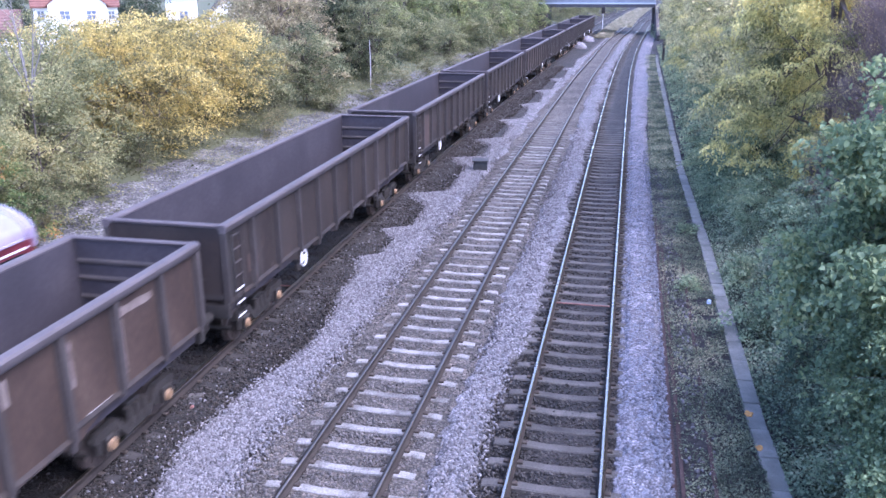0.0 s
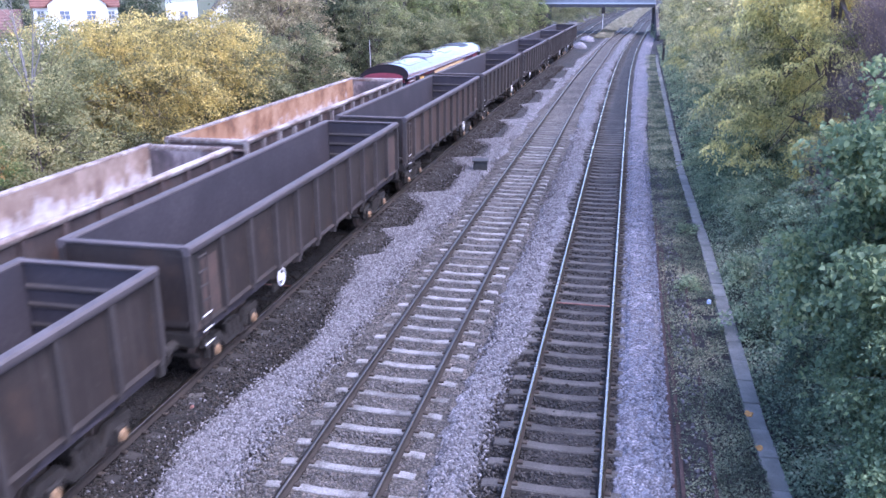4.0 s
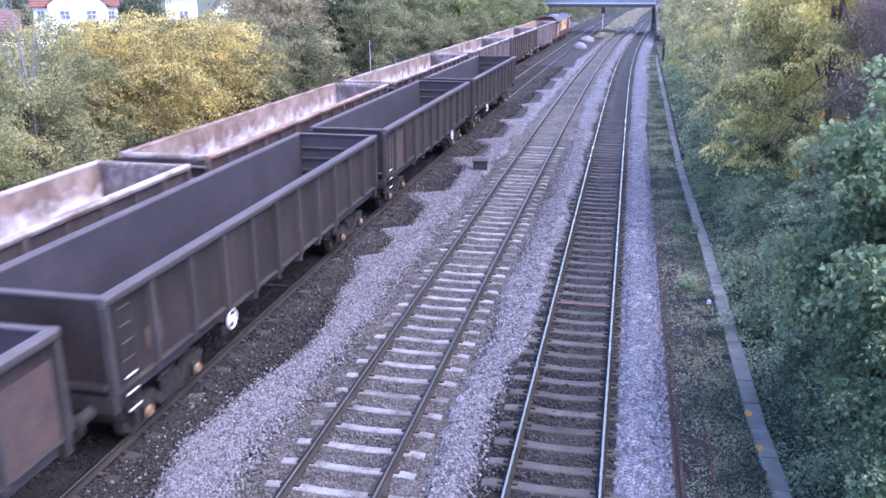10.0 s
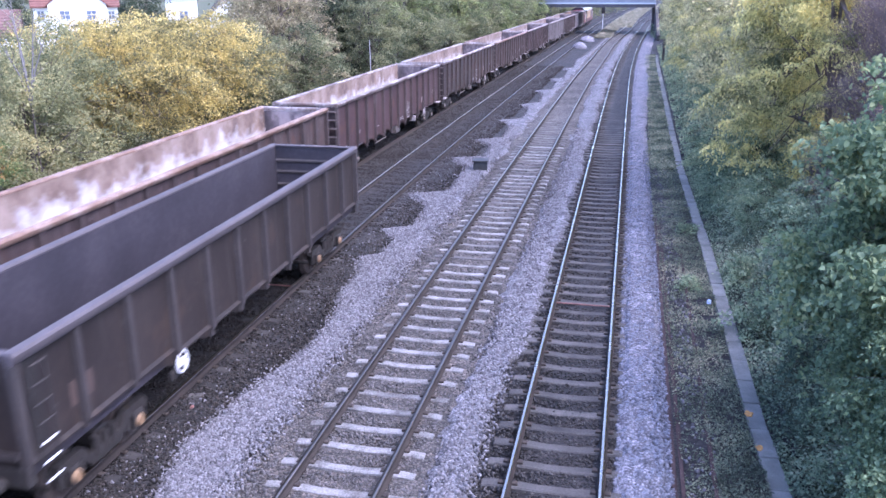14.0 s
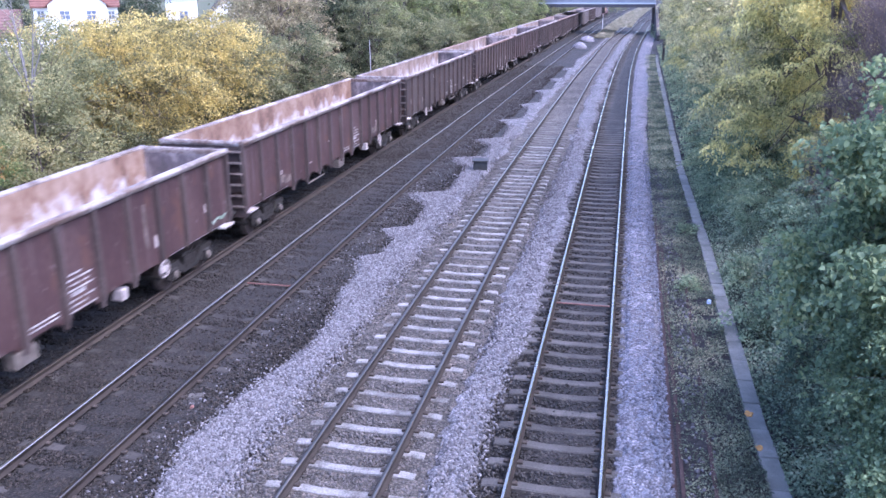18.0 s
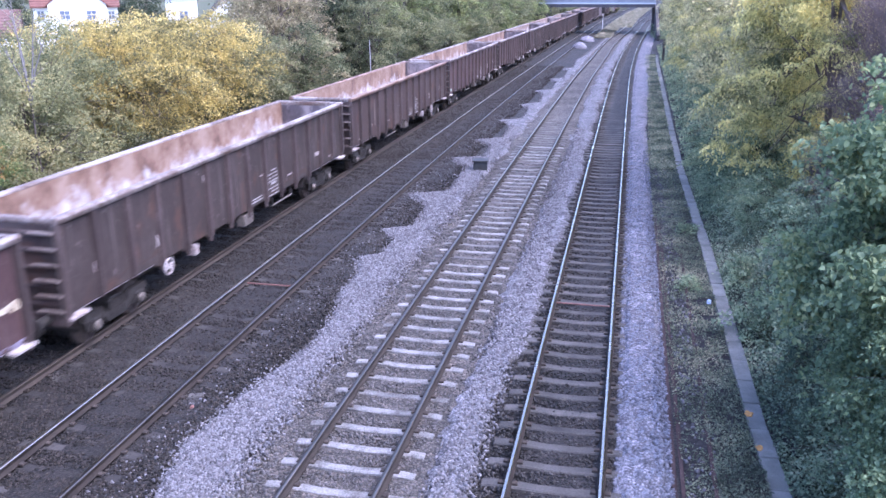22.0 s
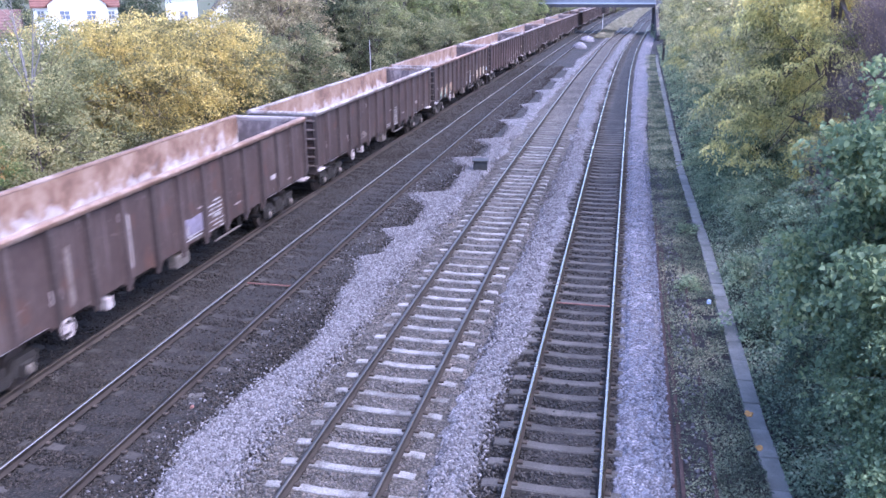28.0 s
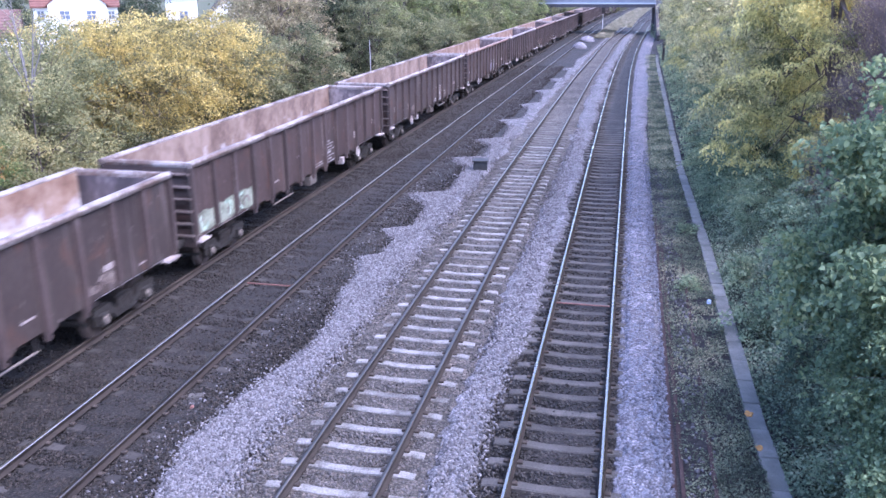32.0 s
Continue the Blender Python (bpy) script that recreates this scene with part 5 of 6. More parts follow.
for k, y in ((11, -5.5), (18, 1.2), (10, 4.6)):
    paint_b(k, y - 0.07, y + 0.07, 1.5, 2.95, STAIN_TAN, "pale drip of stone dust", rag=2.0)
for i in (1, 2, 9, 10):
    paint_b(12, *panel(i), 1.2, 1.5, STAIN_RUST, "worn rusty patch")
for k, i in ((9, 2), (9, 10), (11, 7), (15, 4), (17, 9), (17, 3), (19, 6), (19, 11)):
    paint_b(k, *panel(i), 1.2, 1.6, STAIN_TAN if k % 2 else STAIN_RUST, "worn rusty patch", strokes=(STEEL_B,))
a_wagon = dict(train_a)
step_a = LA / 11
for k, i, m in ((1, 1, STAIN_RUST), (2, 0, STAIN_RUST), (2, 10, STAIN_RUST), (4, 10, STAIN_RUST), (6, 0, STAIN_RUST), (6, 1, STAIN_RUST)):
    s = -1 if k in A_TURNED else 1
    y0 = -LA / 2 + i * step_a + 0.1
    lo, hi = sorted((s * y0, s * (y0 + step_a - 0.2)))
    patch(a_wagon[k], lo, hi, 1.35, 2.6, m, "rust-brown worn panel", 1.26 if s > 0 else -1.267, rag=0.0)


for k in (-1, 3):
    repaint(a_wagon[k], "side_panel", STEEL_A_RUST)
yb = -LA / 2 + 9 * step_a
for lo, hi, z0, z1 in ((yb + 0.1, yb + 1.2, 2.5, 2.72), (yb + 0.085, yb + 0.26, 1.5, 2.5), (yb - step_a + 0.1, yb - step_a + 0.3, 1.9, 2.72), (yb - 2 * step_a - 0.02, yb - 2 * step_a + 0.3, 2.3, 2.74)):
    patch(a_wagon[-1], lo, hi, z0, z1, STAIN_TAN, "pale tan scrape", rag=0.4)
for y, z in ((6.9, 1.75), (7.3, 2.2), (6.6, 1.45)):
    patch(a_wagon[3], -y - 0.3, -y, z, z + 0.28, STAIN_TAN, "pale tan scrape", -1.267, rag=0.6)
for y in (yb - 0.9, yb - 3.6, yb - 5.2):
    part("marking", Geo().box(1.26, 1.266, y, y + 0.6, 1.27, 1.36), LETTER_B, a_wagon[-1])

# ---- plants ----
YELLOW_LEAF = leafy("yellow_leaves", [(0.108, 0.108, 0.0594), (0.216, 0.2009, 0.0918), (0.3888, 0.324, 0.1274), (0.6156, 0.486, 0.1566), (0.81, 0.648, 0.2484)])
OLIVE_LEAF = leafy("olive_leaves", [(0.1155, 0.126, 0.0651), (0.21, 0.2184, 0.1071), (0.3255, 0.315, 0.1554), (0.483, 0.42, 0.1995)])
ALDER_LEAF = leafy("alder_leaves", [(0.08, 0.1, 0.05), (0.17, 0.2, 0.09), (0.29, 0.32, 0.14), (0.44, 0.45, 0.2)])
DARK_LEAF = leafy("dark_leaves", [(0.0228, 0.0342, 0.0228), (0.0475, 0.0665, 0.0418), (0.095, 0.114, 0.0665), (0.152, 0.162, 0.095)])
GREY_LEAF = leafy("grey_green_leaves", [(0.06, 0.07, 0.042), (0.15, 0.165, 0.09), (0.26, 0.265, 0.14), (0.4, 0.38, 0.21)])
IVY_LEAF = leafy("ivy_leaves", [(0.06555, 0.0874, 0.06118), (0.1803, 0.2294, 0.1474), (0.3277, 0.3769, 0.2403), (0.5462, 0.5244, 0.3387)], 0.3, speckle=0.42)
ASH_LEAF = leafy("pale_green_leaves", [(0.1419, 0.1493, 0.07339), (0.4149, 0.4017, 0.1761), (0.7206, 0.6489, 0.2642), (0.9608, 0.824, 0.3523)], speckle=0.25)
BROAD_LEAF = leafy("broad_leaves", [(0.08748, 0.1312, 0.07776), (0.1458, 0.209, 0.1186), (0.2041, 0.277, 0.1535), (0.2673, 0.3353, 0.175), (0.3694, 0.3985, 0.1847)], 0.5, 0.45, 0.3, 0.5)
WEED_LEAF = leafy("weeds_and_litter", [(0.065, 0.0806, 0.0624), (0.1625, 0.1885, 0.13), (0.286, 0.3055, 0.2015), (0.494, 0.442, 0.3055)], speckle=0.35)
BROWN_LEAF = leafy("brown_leaves", [(0.11, 0.1, 0.066), (0.235, 0.208, 0.13), (0.375, 0.325, 0.2), (0.52, 0.445, 0.26)])
PURPLE_LEAF = leafy("purple_brown_leaves", [(0.12, 0.09, 0.088), (0.215, 0.162, 0.148), (0.32, 0.25, 0.195), (0.46, 0.36, 0.21), (0.62, 0.5, 0.2)])
VERGE_LEAF = leafy("bleached_grass", [(0.16, 0.155, 0.1), (0.27, 0.255, 0.18), (0.38, 0.355, 0.27), (0.5, 0.46, 0.36)])
GRASS_LEAF = leafy("dry_grass", [(0.1, 0.105, 0.05), (0.18, 0.175, 0.09), (0.29, 0.275, 0.16), (0.4, 0.37, 0.23)])
SCRUB_LEAF = leafy("scrub_leaves", [(0.05, 0.055, 0.03), (0.11, 0.115, 0.06), (0.19, 0.185, 0.095), (0.3, 0.27, 0.15)])
SLOPE_LEAF = leafy("slope_leaves", [(0.1026, 0.1436, 0.1026), (0.2257, 0.2924, 0.1795), (0.3694, 0.4309, 0.2565), (0.5643, 0.5746, 0.3386)])
HAZEL_LEAF = leafy("hazel_leaves", [(0.15, 0.155, 0.095), (0.34, 0.335, 0.185), (0.57, 0.53, 0.28), (0.8, 0.7, 0.38)])
DOG_LEAF = leafy("dogwood_leaves", [(0.05, 0.075, 0.03), (0.1, 0.14, 0.055), (0.17, 0.21, 0.08), (0.29, 0.27, 0.1), (0.45, 0.2, 0.07)])
TWIG = surf("mauve_twigs", [(0.3, (0.1, 0.077, 0.076)), (0.6, (0.21, 0.165, 0.16))], 2, 20, 0.9, bump=0.0)
WHITE_BARK = surf("birch_bark", [(0.35, (0.12, 0.11, 0.1)), (0.45, (0.45, 0.43, 0.42)), (0.7, (0.62, 0.6, 0.58))], 5, 30, 0.85, bump=0.3, stretch=(1, 1, 2.5))
BARK = surf("bark", [(0.3, (0.05, 0.04, 0.033)), (0.6, (0.14, 0.115, 0.095))], 4, 30, 0.95, bump=0.6, stretch=(1, 1, 0.3))
PALE_BARK = surf("pale_bark", [(0.3, (0.127, 0.115, 0.109)), (0.6, (0.23, 0.212, 0.201))], 4, 30, 0.9, bump=0.4, stretch=(1, 1, 0.3))


def leaves(points, size, aspect=0.55, droop=0.35, vary=0.35, ovate=False, level=0.9):
    """Leaves at points: folded kites, or (ovate) two-sided blades with a midrib and a drooping tip."""
    n = len(points)
    s = size * (1 + vary * rng.normal(size=n)).clip(0.5, 1.6)
    d = rng.normal(size=(n, 3))
    d[:, 2] = d[:, 2] * 0.6 - droop
    d /= np.linalg.norm(d, axis=1)[:, None]
    up = rng.normal(size=(n, 3)) * (1.0 / (0.3 + level))
    up[:, 2] += 1.0
    u = np.cross(d, up)
    u /= np.linalg.norm(u, axis=1)[:, None] + 1e-9
    nrm = np.cross(u, d)
    nrm = nrm * np.sign(nrm[:, 2:3] + 1e-6)
    s1 = s[:, None]
    if not ovate:
        tip, mid = points + d * s1, points + d * s1 * 0.45
        a = mid + u * s1 * aspect * 0.5 + nrm * s1 * 0.1
        b = mid - u * s1 * aspect * 0.5 + nrm * s1 * 0.1
        return np.stack([points, a, tip, b], 1).reshape(-1, 3), np.arange(4 * n).reshape(n, 4)
    tip = points + d * s1 - nrm * s1 * 0.18
    w = u * s1 * aspect * 0.5
    l1, r1 = points + d * s1 * 0.22 + w * 0.85 + nrm * s1 * 0.1, points + d * s1 * 0.22 - w * 0.85 + nrm * s1 * 0.1
    l2, r2 = points + d * s1 * 0.62 + w * 0.8 + nrm * s1 * 0.05, points + d * s1 * 0.62 - w * 0.8 + nrm * s1 * 0.05
    V = np.stack([points, l1, l2, tip, r2, r1], 1).reshape(-1, 3)
    o = np.arange(n)[:, None] * 6
    return V, np.concatenate([o + np.array([0, 1, 2, 3]), o + np.array([0, 3, 4, 5])], 0)


def crown_points(n, blobs, shell=0.62, spread=0.17, sprays=12):
    """Points on drooping sprays, each a small uneven dome, over the outer part of ellipsoids (x, y, z, rx, ry, rz), with gaps between them."""
    blobs = np.array(blobs, float)
    wts = (blobs[:, 3] * blobs[:, 4] * blobs[:, 5]) ** 0.67
    which = rng.choice(len(blobs), size=len(blobs) * sprays, p=wts / wts.sum())
    d = rng.normal(size=(len(which), 3))
    d[:, 2] += 0.25
    d /= np.linalg.norm(d, axis=1)[:, None]
    r = shell + (1.06 - shell) * rng.random(len(which)) ** 0.6
    c = blobs[which, :3] + d * r[:, None] * blobs[which, 3:]
    size = spread * 2.1 * blobs[which, 3:].mean(1) * (0.55 + 0.9 * rng.random(len(which)))
    cl = rng.choice(len(c), n, p=size ** 2 / (size ** 2).sum())
    a = rng.random(n) * 2 * math.pi
    q = np.sqrt(rng.random(n)) * (1 + 0.25 * np.sin(3 * a + cl))
    up = 0.45 * (1 - q * q) - 0.35 * q ** 3 * rng.random(n) + 0.13 * rng.normal(size=n)
    off = np.stack([q * np.cos(a), q * np.sin(a), up], -1) * size[cl][:, None]
    off[:, :2] += d[cl, :2] * size[cl][:, None] * 0.4
    return c[cl] + off


def limbs(height, blobs, r0, mat, lean=(0, 0), twigs=3):
    """A tapered trunk in sections and a limb to each clump of the crown, with twigs."""
    g = Geo()
    pts = [Vector((lean[0] * t * t * height, lean[1] * t * t * height, t * height)) + Vector((0.05 * math.sin(7 * t), 0.05 * math.cos(5 * t), 0)) for t in (0, 0.15, 0.35, 0.55, 0.75)]
    for i in range(len(pts) - 1):
        g.tube(pts[i], pts[i + 1], r0 * (1 - 0.2 * i), r0 * (1 - 0.2 * (i + 1)), n=7)
    for k, b in enumerate(blobs):
        a = pts[1 + k % 4]
        end = Vector(b[:3])
        mid = a.lerp(end, 0.5) + Vector((0, 0, 0.15 * height * 0.3))
        g.tube(a, mid, r0 * 0.5, r0 * 0.3, n=5)
        g.tube(mid, end, r0 * 0.3, r0 * 0.12, n=5)
        for j in range(twigs):
            q = end + Vector(rng.normal(size=3)) * 0.75 * float(min(b[3:]))
            g.tube(mid.lerp(end, 0.4 + 0.2 * j), q, r0 * 0.14, 0.006, n=4)
    return g.mesh("trunk", mat, smooth=True)


def twig_mesh(n, blobs, shell, height):
    """Thin three-sided twigs that fan outwards and upwards through the crown."""
    root = crown_points(n, blobs, 0.25, 0.2, 14)
    way = root - np.array([0, 0, height * 0.25])
    way /= np.linalg.norm(way, axis=1)[:, None]
    way = way + 0.55 * rng.normal(size=(n, 3))
    way[:, 2] += 0.35
    way /= np.linalg.norm(way, axis=1)[:, None]
    tip = root + way * (0.35 + 0.5 * rng.random(n))[:, None]
    side = np.cross(way, rng.normal(size=(n, 3)))
    side /= np.linalg.norm(side, axis=1)[:, None] + 1e-9
    other = np.cross(way, side)
    thick = 0.003 + 0.004 * rng.random(n)[:, None]
    ring = [side, -0.5 * side + 0.87 * other, -0.5 * side - 0.87 * other]
    V = np.stack([root + k * thick for k in ring] + [tip + k * thick * 0.4 for k in ring], 1).reshape(-1, 3)
    V[:, 2] = np.maximum(V[:, 2], 0.02)
    o = np.arange(n)[:, None] * 6
    Q = np.concatenate([o + np.array(q) for q in ((0, 1, 4, 3), (1, 2, 5, 4), (2, 0, 3, 5))], 0)
    return fast_mesh("branchwork", V, Q, TWIG)


def make_plant(name, label, category, group, height, width, n, leaf, leaf_m, bark=BARK, trunk=0.1, low=0.12, clumps=9, aspect=0.55, droop=0.35, shell=0.6, ovate=False, spread=0.17, sprays=12, twigs=0):
    """A plant of its own seed: trunk with limbs, and a crown of leaves in clumps."""
    global rng
    rng = np.random.default_rng(sum(map(ord, name)) + int(height * 10))
    blobs = []
    for i in range(clumps):
        a = 2.4 * i + rng.random()
        q = (i + 0.5) / clumps
        z = height * (low + (0.9 - low) * q)
        rad = width * 0.5 * math.sin(math.pi * min(0.95, 0.28 + 0.62 * q)) * (0.35 + 0.5 * rng.random())
        rr = width * (0.2 + 0.13 * rng.random())
        blobs.append((rad * math.cos(a), rad * math.sin(a), z, rr, rr, rr * 0.85))
    t = tagged(new(name), label, category, group)
    part("trunk", limbs(height * 0.9, blobs, trunk, bark), None, t)
    V, Q = leaves(crown_points(n, blobs, shell, spread, sprays), leaf, aspect, droop, ovate=ovate)
    V[:, 2] = np.maximum(V[:, 2], 0.02)
    if twigs:
        part("branchwork", twig_mesh(twigs, blobs, shell, height), None, t)
    part("crown", fast_mesh("crown", V, Q, leaf_m), None, t)
    return t


def plant_row(template, spots):
    """The template stands at the first spot, copies at the others: x, y, turn, and a size other than 1 if wanted."""
    for i, (x, y, turn, *size) in enumerate(spots):
        z = float(ground_height(np.array(x), np.array(y))) - 0.06
        m = pose(x, y, z, 0, 0, turn) @ Matrix.Scale(size[0] if size else 1.0, 4)
        if i == 0:
            template.matrix_basis = m
        else:
            copy_thing(template, m)


# left bank
y1 = make_plant("willow_shrub", "dense willow shrub with yellowing autumn leaves", "shrub", "yellow willow shrubs", 5.25, 6.6, 34000, 0.115, YELLOW_LEAF, low=0.06, clumps=18, sprays=14)
plant_row(y1, [(-22.4, 34, 0), (-22.6, 38.6, 80), (-22.4, 43.5, 200), (-26, 43, 30), (-25.5, 36.5, 140)])
y2 = make_plant("hawthorn_shrub", "olive green thorny shrub turning yellow", "shrub", "olive shrubs", 5.0, 5.6, 26000, 0.1, OLIVE_LEAF, low=0.05, clumps=16, sprays=14)
plant_row(y2, [(-20.9, 26.2, 0, 0.95), (-22.6, 29.6, 70, 1.05), (-20.6, 22.4, 160, 0.85), (-19.3, 21.9, 310, 0.76), (-24.2, 32.2, 250, 1.1), (-20.9, 19.0, 30, 0.85), (-23.6, 25.4, 200, 1.1), (-24, 50, 300, 1.0)])
y3 = make_plant("bramble_bush", "low olive bramble on the gravel bank", "shrub", "brambles", 1.5, 2.6, 4500, 0.08, SCRUB_LEAF, low=0.04, clumps=9, trunk=0.03)
plant_row(y3, [(-18.6, 23.2, 0), (-19.4, 27, 50, 0.8), (-19.9, 31.5, 260, 0.8), (-18.2, 41.2, 20, 0.75), (-19.6, 45.5, 75, 0.9), (-18.2, 51, 10), (-17.2, 57, 60, 0.8), (-16.6, 63, 110, 0.9), (-16.2, 71, 180), (-15.7, 79, 240, 0.9),
               (-15.0, 88, 300), (-14.5, 97, 10), (-13.9, 108, 60), (-13.3, 120, 0), (-13.0, 133, 90)])
g5 = make_plant("sallow_bush", "grey-green sallow bush on the bank", "shrub", "sallow bushes", 4.6, 4.6, 16000, 0.12, GREY_LEAF, low=0.05, clumps=14, trunk=0.06)
plant_row(g5, [(-20.0, 51.5, 0), (-21.8, 47.5, 90, 0.95), (-19.8, 85, 200, 0.95), (-18.6, 92, 120, 0.8), (-23.5, 88, 40), (-17.4, 102, 310, 0.9)])
bi = make_plant("birch_tree", "slender birch with drooping grey-green leaves", "tree", "birches", 8.8, 4.6, 20000, 0.13, GREY_LEAF, low=0.1, clumps=16, trunk=0.09, droop=0.9, spread=0.2)
plant_row(bi, [(-19.6, 65, 0), (-21.8, 69, 130, 0.95), (-27, 78, 60)])
g1 = make_plant("field_maple", "grey-green bushy tree on the bank", "tree", "bank trees", 7.5, 7.0, 22000, 0.17, GREY_LEAF, low=0.06, clumps=16, trunk=0.14)
plant_row(g1, [(-26, 72, 70), (-28, 62, 140), (-24, 100, 200), (-32, 75, 260), (-18.5, 112, 20, 0.85), (-17.2, 128, 30), (-36, 86, 0), (-14.8, 168, 50), (-13.2, 184, 140), (-11.5, 200, 230), (-9.5, 220, 320), (-7, 242, 30), (-3.5, 268, 100)])
g2 = make_plant("alder_tree", "bright green leafy tree", "tree", "bank trees", 8.6, 7.2, 22000, 0.18, ALDER_LEAF, low=0.08, clumps=17, trunk=0.16)
plant_row(g2, [(-24.5, 96, 0), (-28, 90, 100), (-20.4, 106, 190), (-22, 116, 270), (-17.8, 120, 40, 0.9), (-16.4, 138, 130), (-27, 108, 220, 1.1), (-16.4, 149, 310), (-33, 98, 20, 1.1), (-22, 130, 10), (-26, 145, 80), (-17.8, 158, 200), (-21, 165, 20)])
g3 = make_plant("brown_tree", "tall tree with thinning brown autumn leaves", "tree", "bank trees", 8.2, 6.6, 18000, 0.15, BROWN_LEAF, low=0.12, clumps=16, trunk=0.16)
plant_row(g3, [(-23.6, 57, 0), (-25.5, 62.5, 60), (-28.5, 66, 120), (-24.9, 53.5, 240, 0.8), (-42, 100, 10)])
g4 = make_plant("yew_tree", "dark evergreen tree behind the houses", "tree", "dark trees", 9.5, 8.0, 9000, 0.3, DARK_LEAF, low=0.08, clumps=14, trunk=0.2)
plant_row(g4, [(-23.8, 69.5, 0, 0.8), (-24.4, 75.5, 150, 0.85), (-62, 103, 50), (-74, 118, 120), (-74, 108, 280), (-45, 118, 20), (-82, 104, 90)])

# right bank
r1 = make_plant("ash_tree", "ash tree with pale yellow-green leaves", "tree", "ash trees", 8.6, 5.6, 36000, 0.12, ASH_LEAF, low=0.05, clumps=16, trunk=0.14, aspect=0.42, droop=0.9, ovate=True, spread=0.19, sprays=9)
plant_row(r1, [(6.6, 28.6, 0), (7.7, 32.5, 160, 1.05), (7.0, 41, 240, 0.95), (11.2, 38.5, 20, 1.1), (7.3, 64, 30), (8.0, 94, 170)])
r5 = make_plant("hazel_tree", "hazel with dull olive and brown leaves", "tree", "hazels", 8.0, 6.0, 26000, 0.125, HAZEL_LEAF, low=0.05, clumps=16, trunk=0.1, droop=0.6, spread=0.16, sprays=13)
plant_row(r5, [(6.9, 35.2, 80), (7.0, 48, 300), (7.2, 56, 120), (10.8, 50, 70), (7.4, 72, 100), (7.7, 81, 20), (8.2, 103, 250), (8.6, 113, 40), (9.4, 130, 60), (9.0, 143, 0)])
r2 = make_plant("bare_thicket", "thicket of mauve-brown twigs with few leaves", "shrub", "thickets", 6.0, 3.6, 15000, 0.06, PURPLE_LEAF, low=0.06, clumps=18, trunk=0.03, sprays=16, twigs=9000)
plant_row(r2, [(7.4, 23.4, 0), (8.2, 26, 90, 1.05), (7.7, 20.6, 180), (6.5, 19.0, 270, 0.65), (9.6, 24.5, 30, 1.1)])
r3 = make_plant("elder_bush", "dark green elder bush on the slope", "shrub", "slope bushes", 2.6, 3.6, 9000, 0.11, SLOPE_LEAF, low=0.04, clumps=12, trunk=0.05)
plant_row(r3, [(5.6, 21.5, 0, 0.8), (4.9, 27, 80, 0.8), (5.3, 33.5, 160), (5.3, 41, 240), (5.4, 50, 320), (5.6, 59, 30), (5.8, 68, 200), (6.0, 78, 100), (6.2, 88, 10), (6.4, 98, 170), (6.8, 115, 250), (6.9, 128, 0), (6.2, 138, 90), (6.0, 146, 180)])
r4 = make_plant("sycamore", "young sycamore with broad green leaves", "tree", "sycamores", 5.5, 4.4, 46000, 0.092, BROAD_LEAF, low=0.03, clumps=24, trunk=0.05, aspect=0.78, droop=0.75, shell=0.55, ovate=True, spread=0.17, sprays=14)
plant_row(r4, [(5.7, 14.3, 0), (6.1, 12.0, 120, 0.8), (8.0, 12.6, 230), (7.6, 16.8, 300, 0.9), (4.75, 10.9, 60, 0.58), (4.7, 12.9, 200, 0.6)])


def carpet(name, label, n, xs, ys, leaf, leaf_m, lift, off=None, aspect=0.6, patchy=False):
    """Low growth that covers a stretch of the bank."""
    y = ys[0] + (ys[1] - ys[0]) * rng.random(n) ** 1.6
    x = xs[0] + (xs[1] - xs[0]) * rng.random(n)
    if off is not None:
        x = x + off(y)
    if patchy:
        keep = bumps(x, y, 3.1, 2) + 0.7 * bumps(x, y, 6.7, 5) + 0.4 * bumps(x, y, 1.1) > 1.2 * rng.random(n) - 1.25
        x, y = x[keep], y[keep]
        n = len(x)
    z = ground_height(x, y)
    hump = lift * (0.35 + 0.65 * np.abs(bumps(x, y, 1.15, 4))) * np.clip((x - x.min()) * 0.9 + 0.15, 0.1, 1)
    hump = hump * (0.65 + 0.6 * np.abs(bumps(x, y, 3.7, 1)))
    P = np.stack([x, y, z + 0.02 + hump * rng.random(n) ** 0.5], -1)
    V, Q = leaves(P, leaf, aspect, 0.1)
    return tagged(new(name, fast_mesh(name, V, Q, leaf_m)), label, "undergrowth", kind="stuff")


TROUGH_KNOTS = ((6, 15, 26, 38, 50, 66, 94, 104), (3.05, 2.9, 2.96, 2.88, 3.05, 3.33, 3.8, 4.1))


def trough_line(y):
    """The cable trough's centre line."""
    return np.interp(y, *TROUGH_KNOTS)


carpet("ivy_undergrowth", "dark green ivy and nettles covering the slope", 50000, (0.3, 6.2), (30, 115), 0.12, SLOPE_LEAF, 0.75, trough_line)
carpet("ivy_undergrowth", "dark green ivy and nettles close to the trough", 170000, (0.17, 5.2), (7.5, 40), 0.06, IVY_LEAF, 0.6, trough_line)
carpet("weeds", "low weeds and dead leaves beside the cable trough", 60000, (-0.95, -0.15), (8, 60), 0.042, WEED_LEAF, 0.13, trough_line, patchy=True)
carpet("weeds", "straggling weeds over the old rails", 16000, (-1.5, -0.9), (8, 48), 0.045, WEED_LEAF, 0.07, trough_line, patchy=True)
carpet("weeds", "grey-green weeds between ballast and trough", 18000, (-1.25, -0.16), (38, 104), 0.085, WEED_LEAF, 0.15, trough_line)
carpet("bramble_litter", "mauve-brown stems and dead leaves on the slope", 26000, (2.6, 9.5), (16, 30), 0.07, PURPLE_LEAF, 0.9, trough_line)
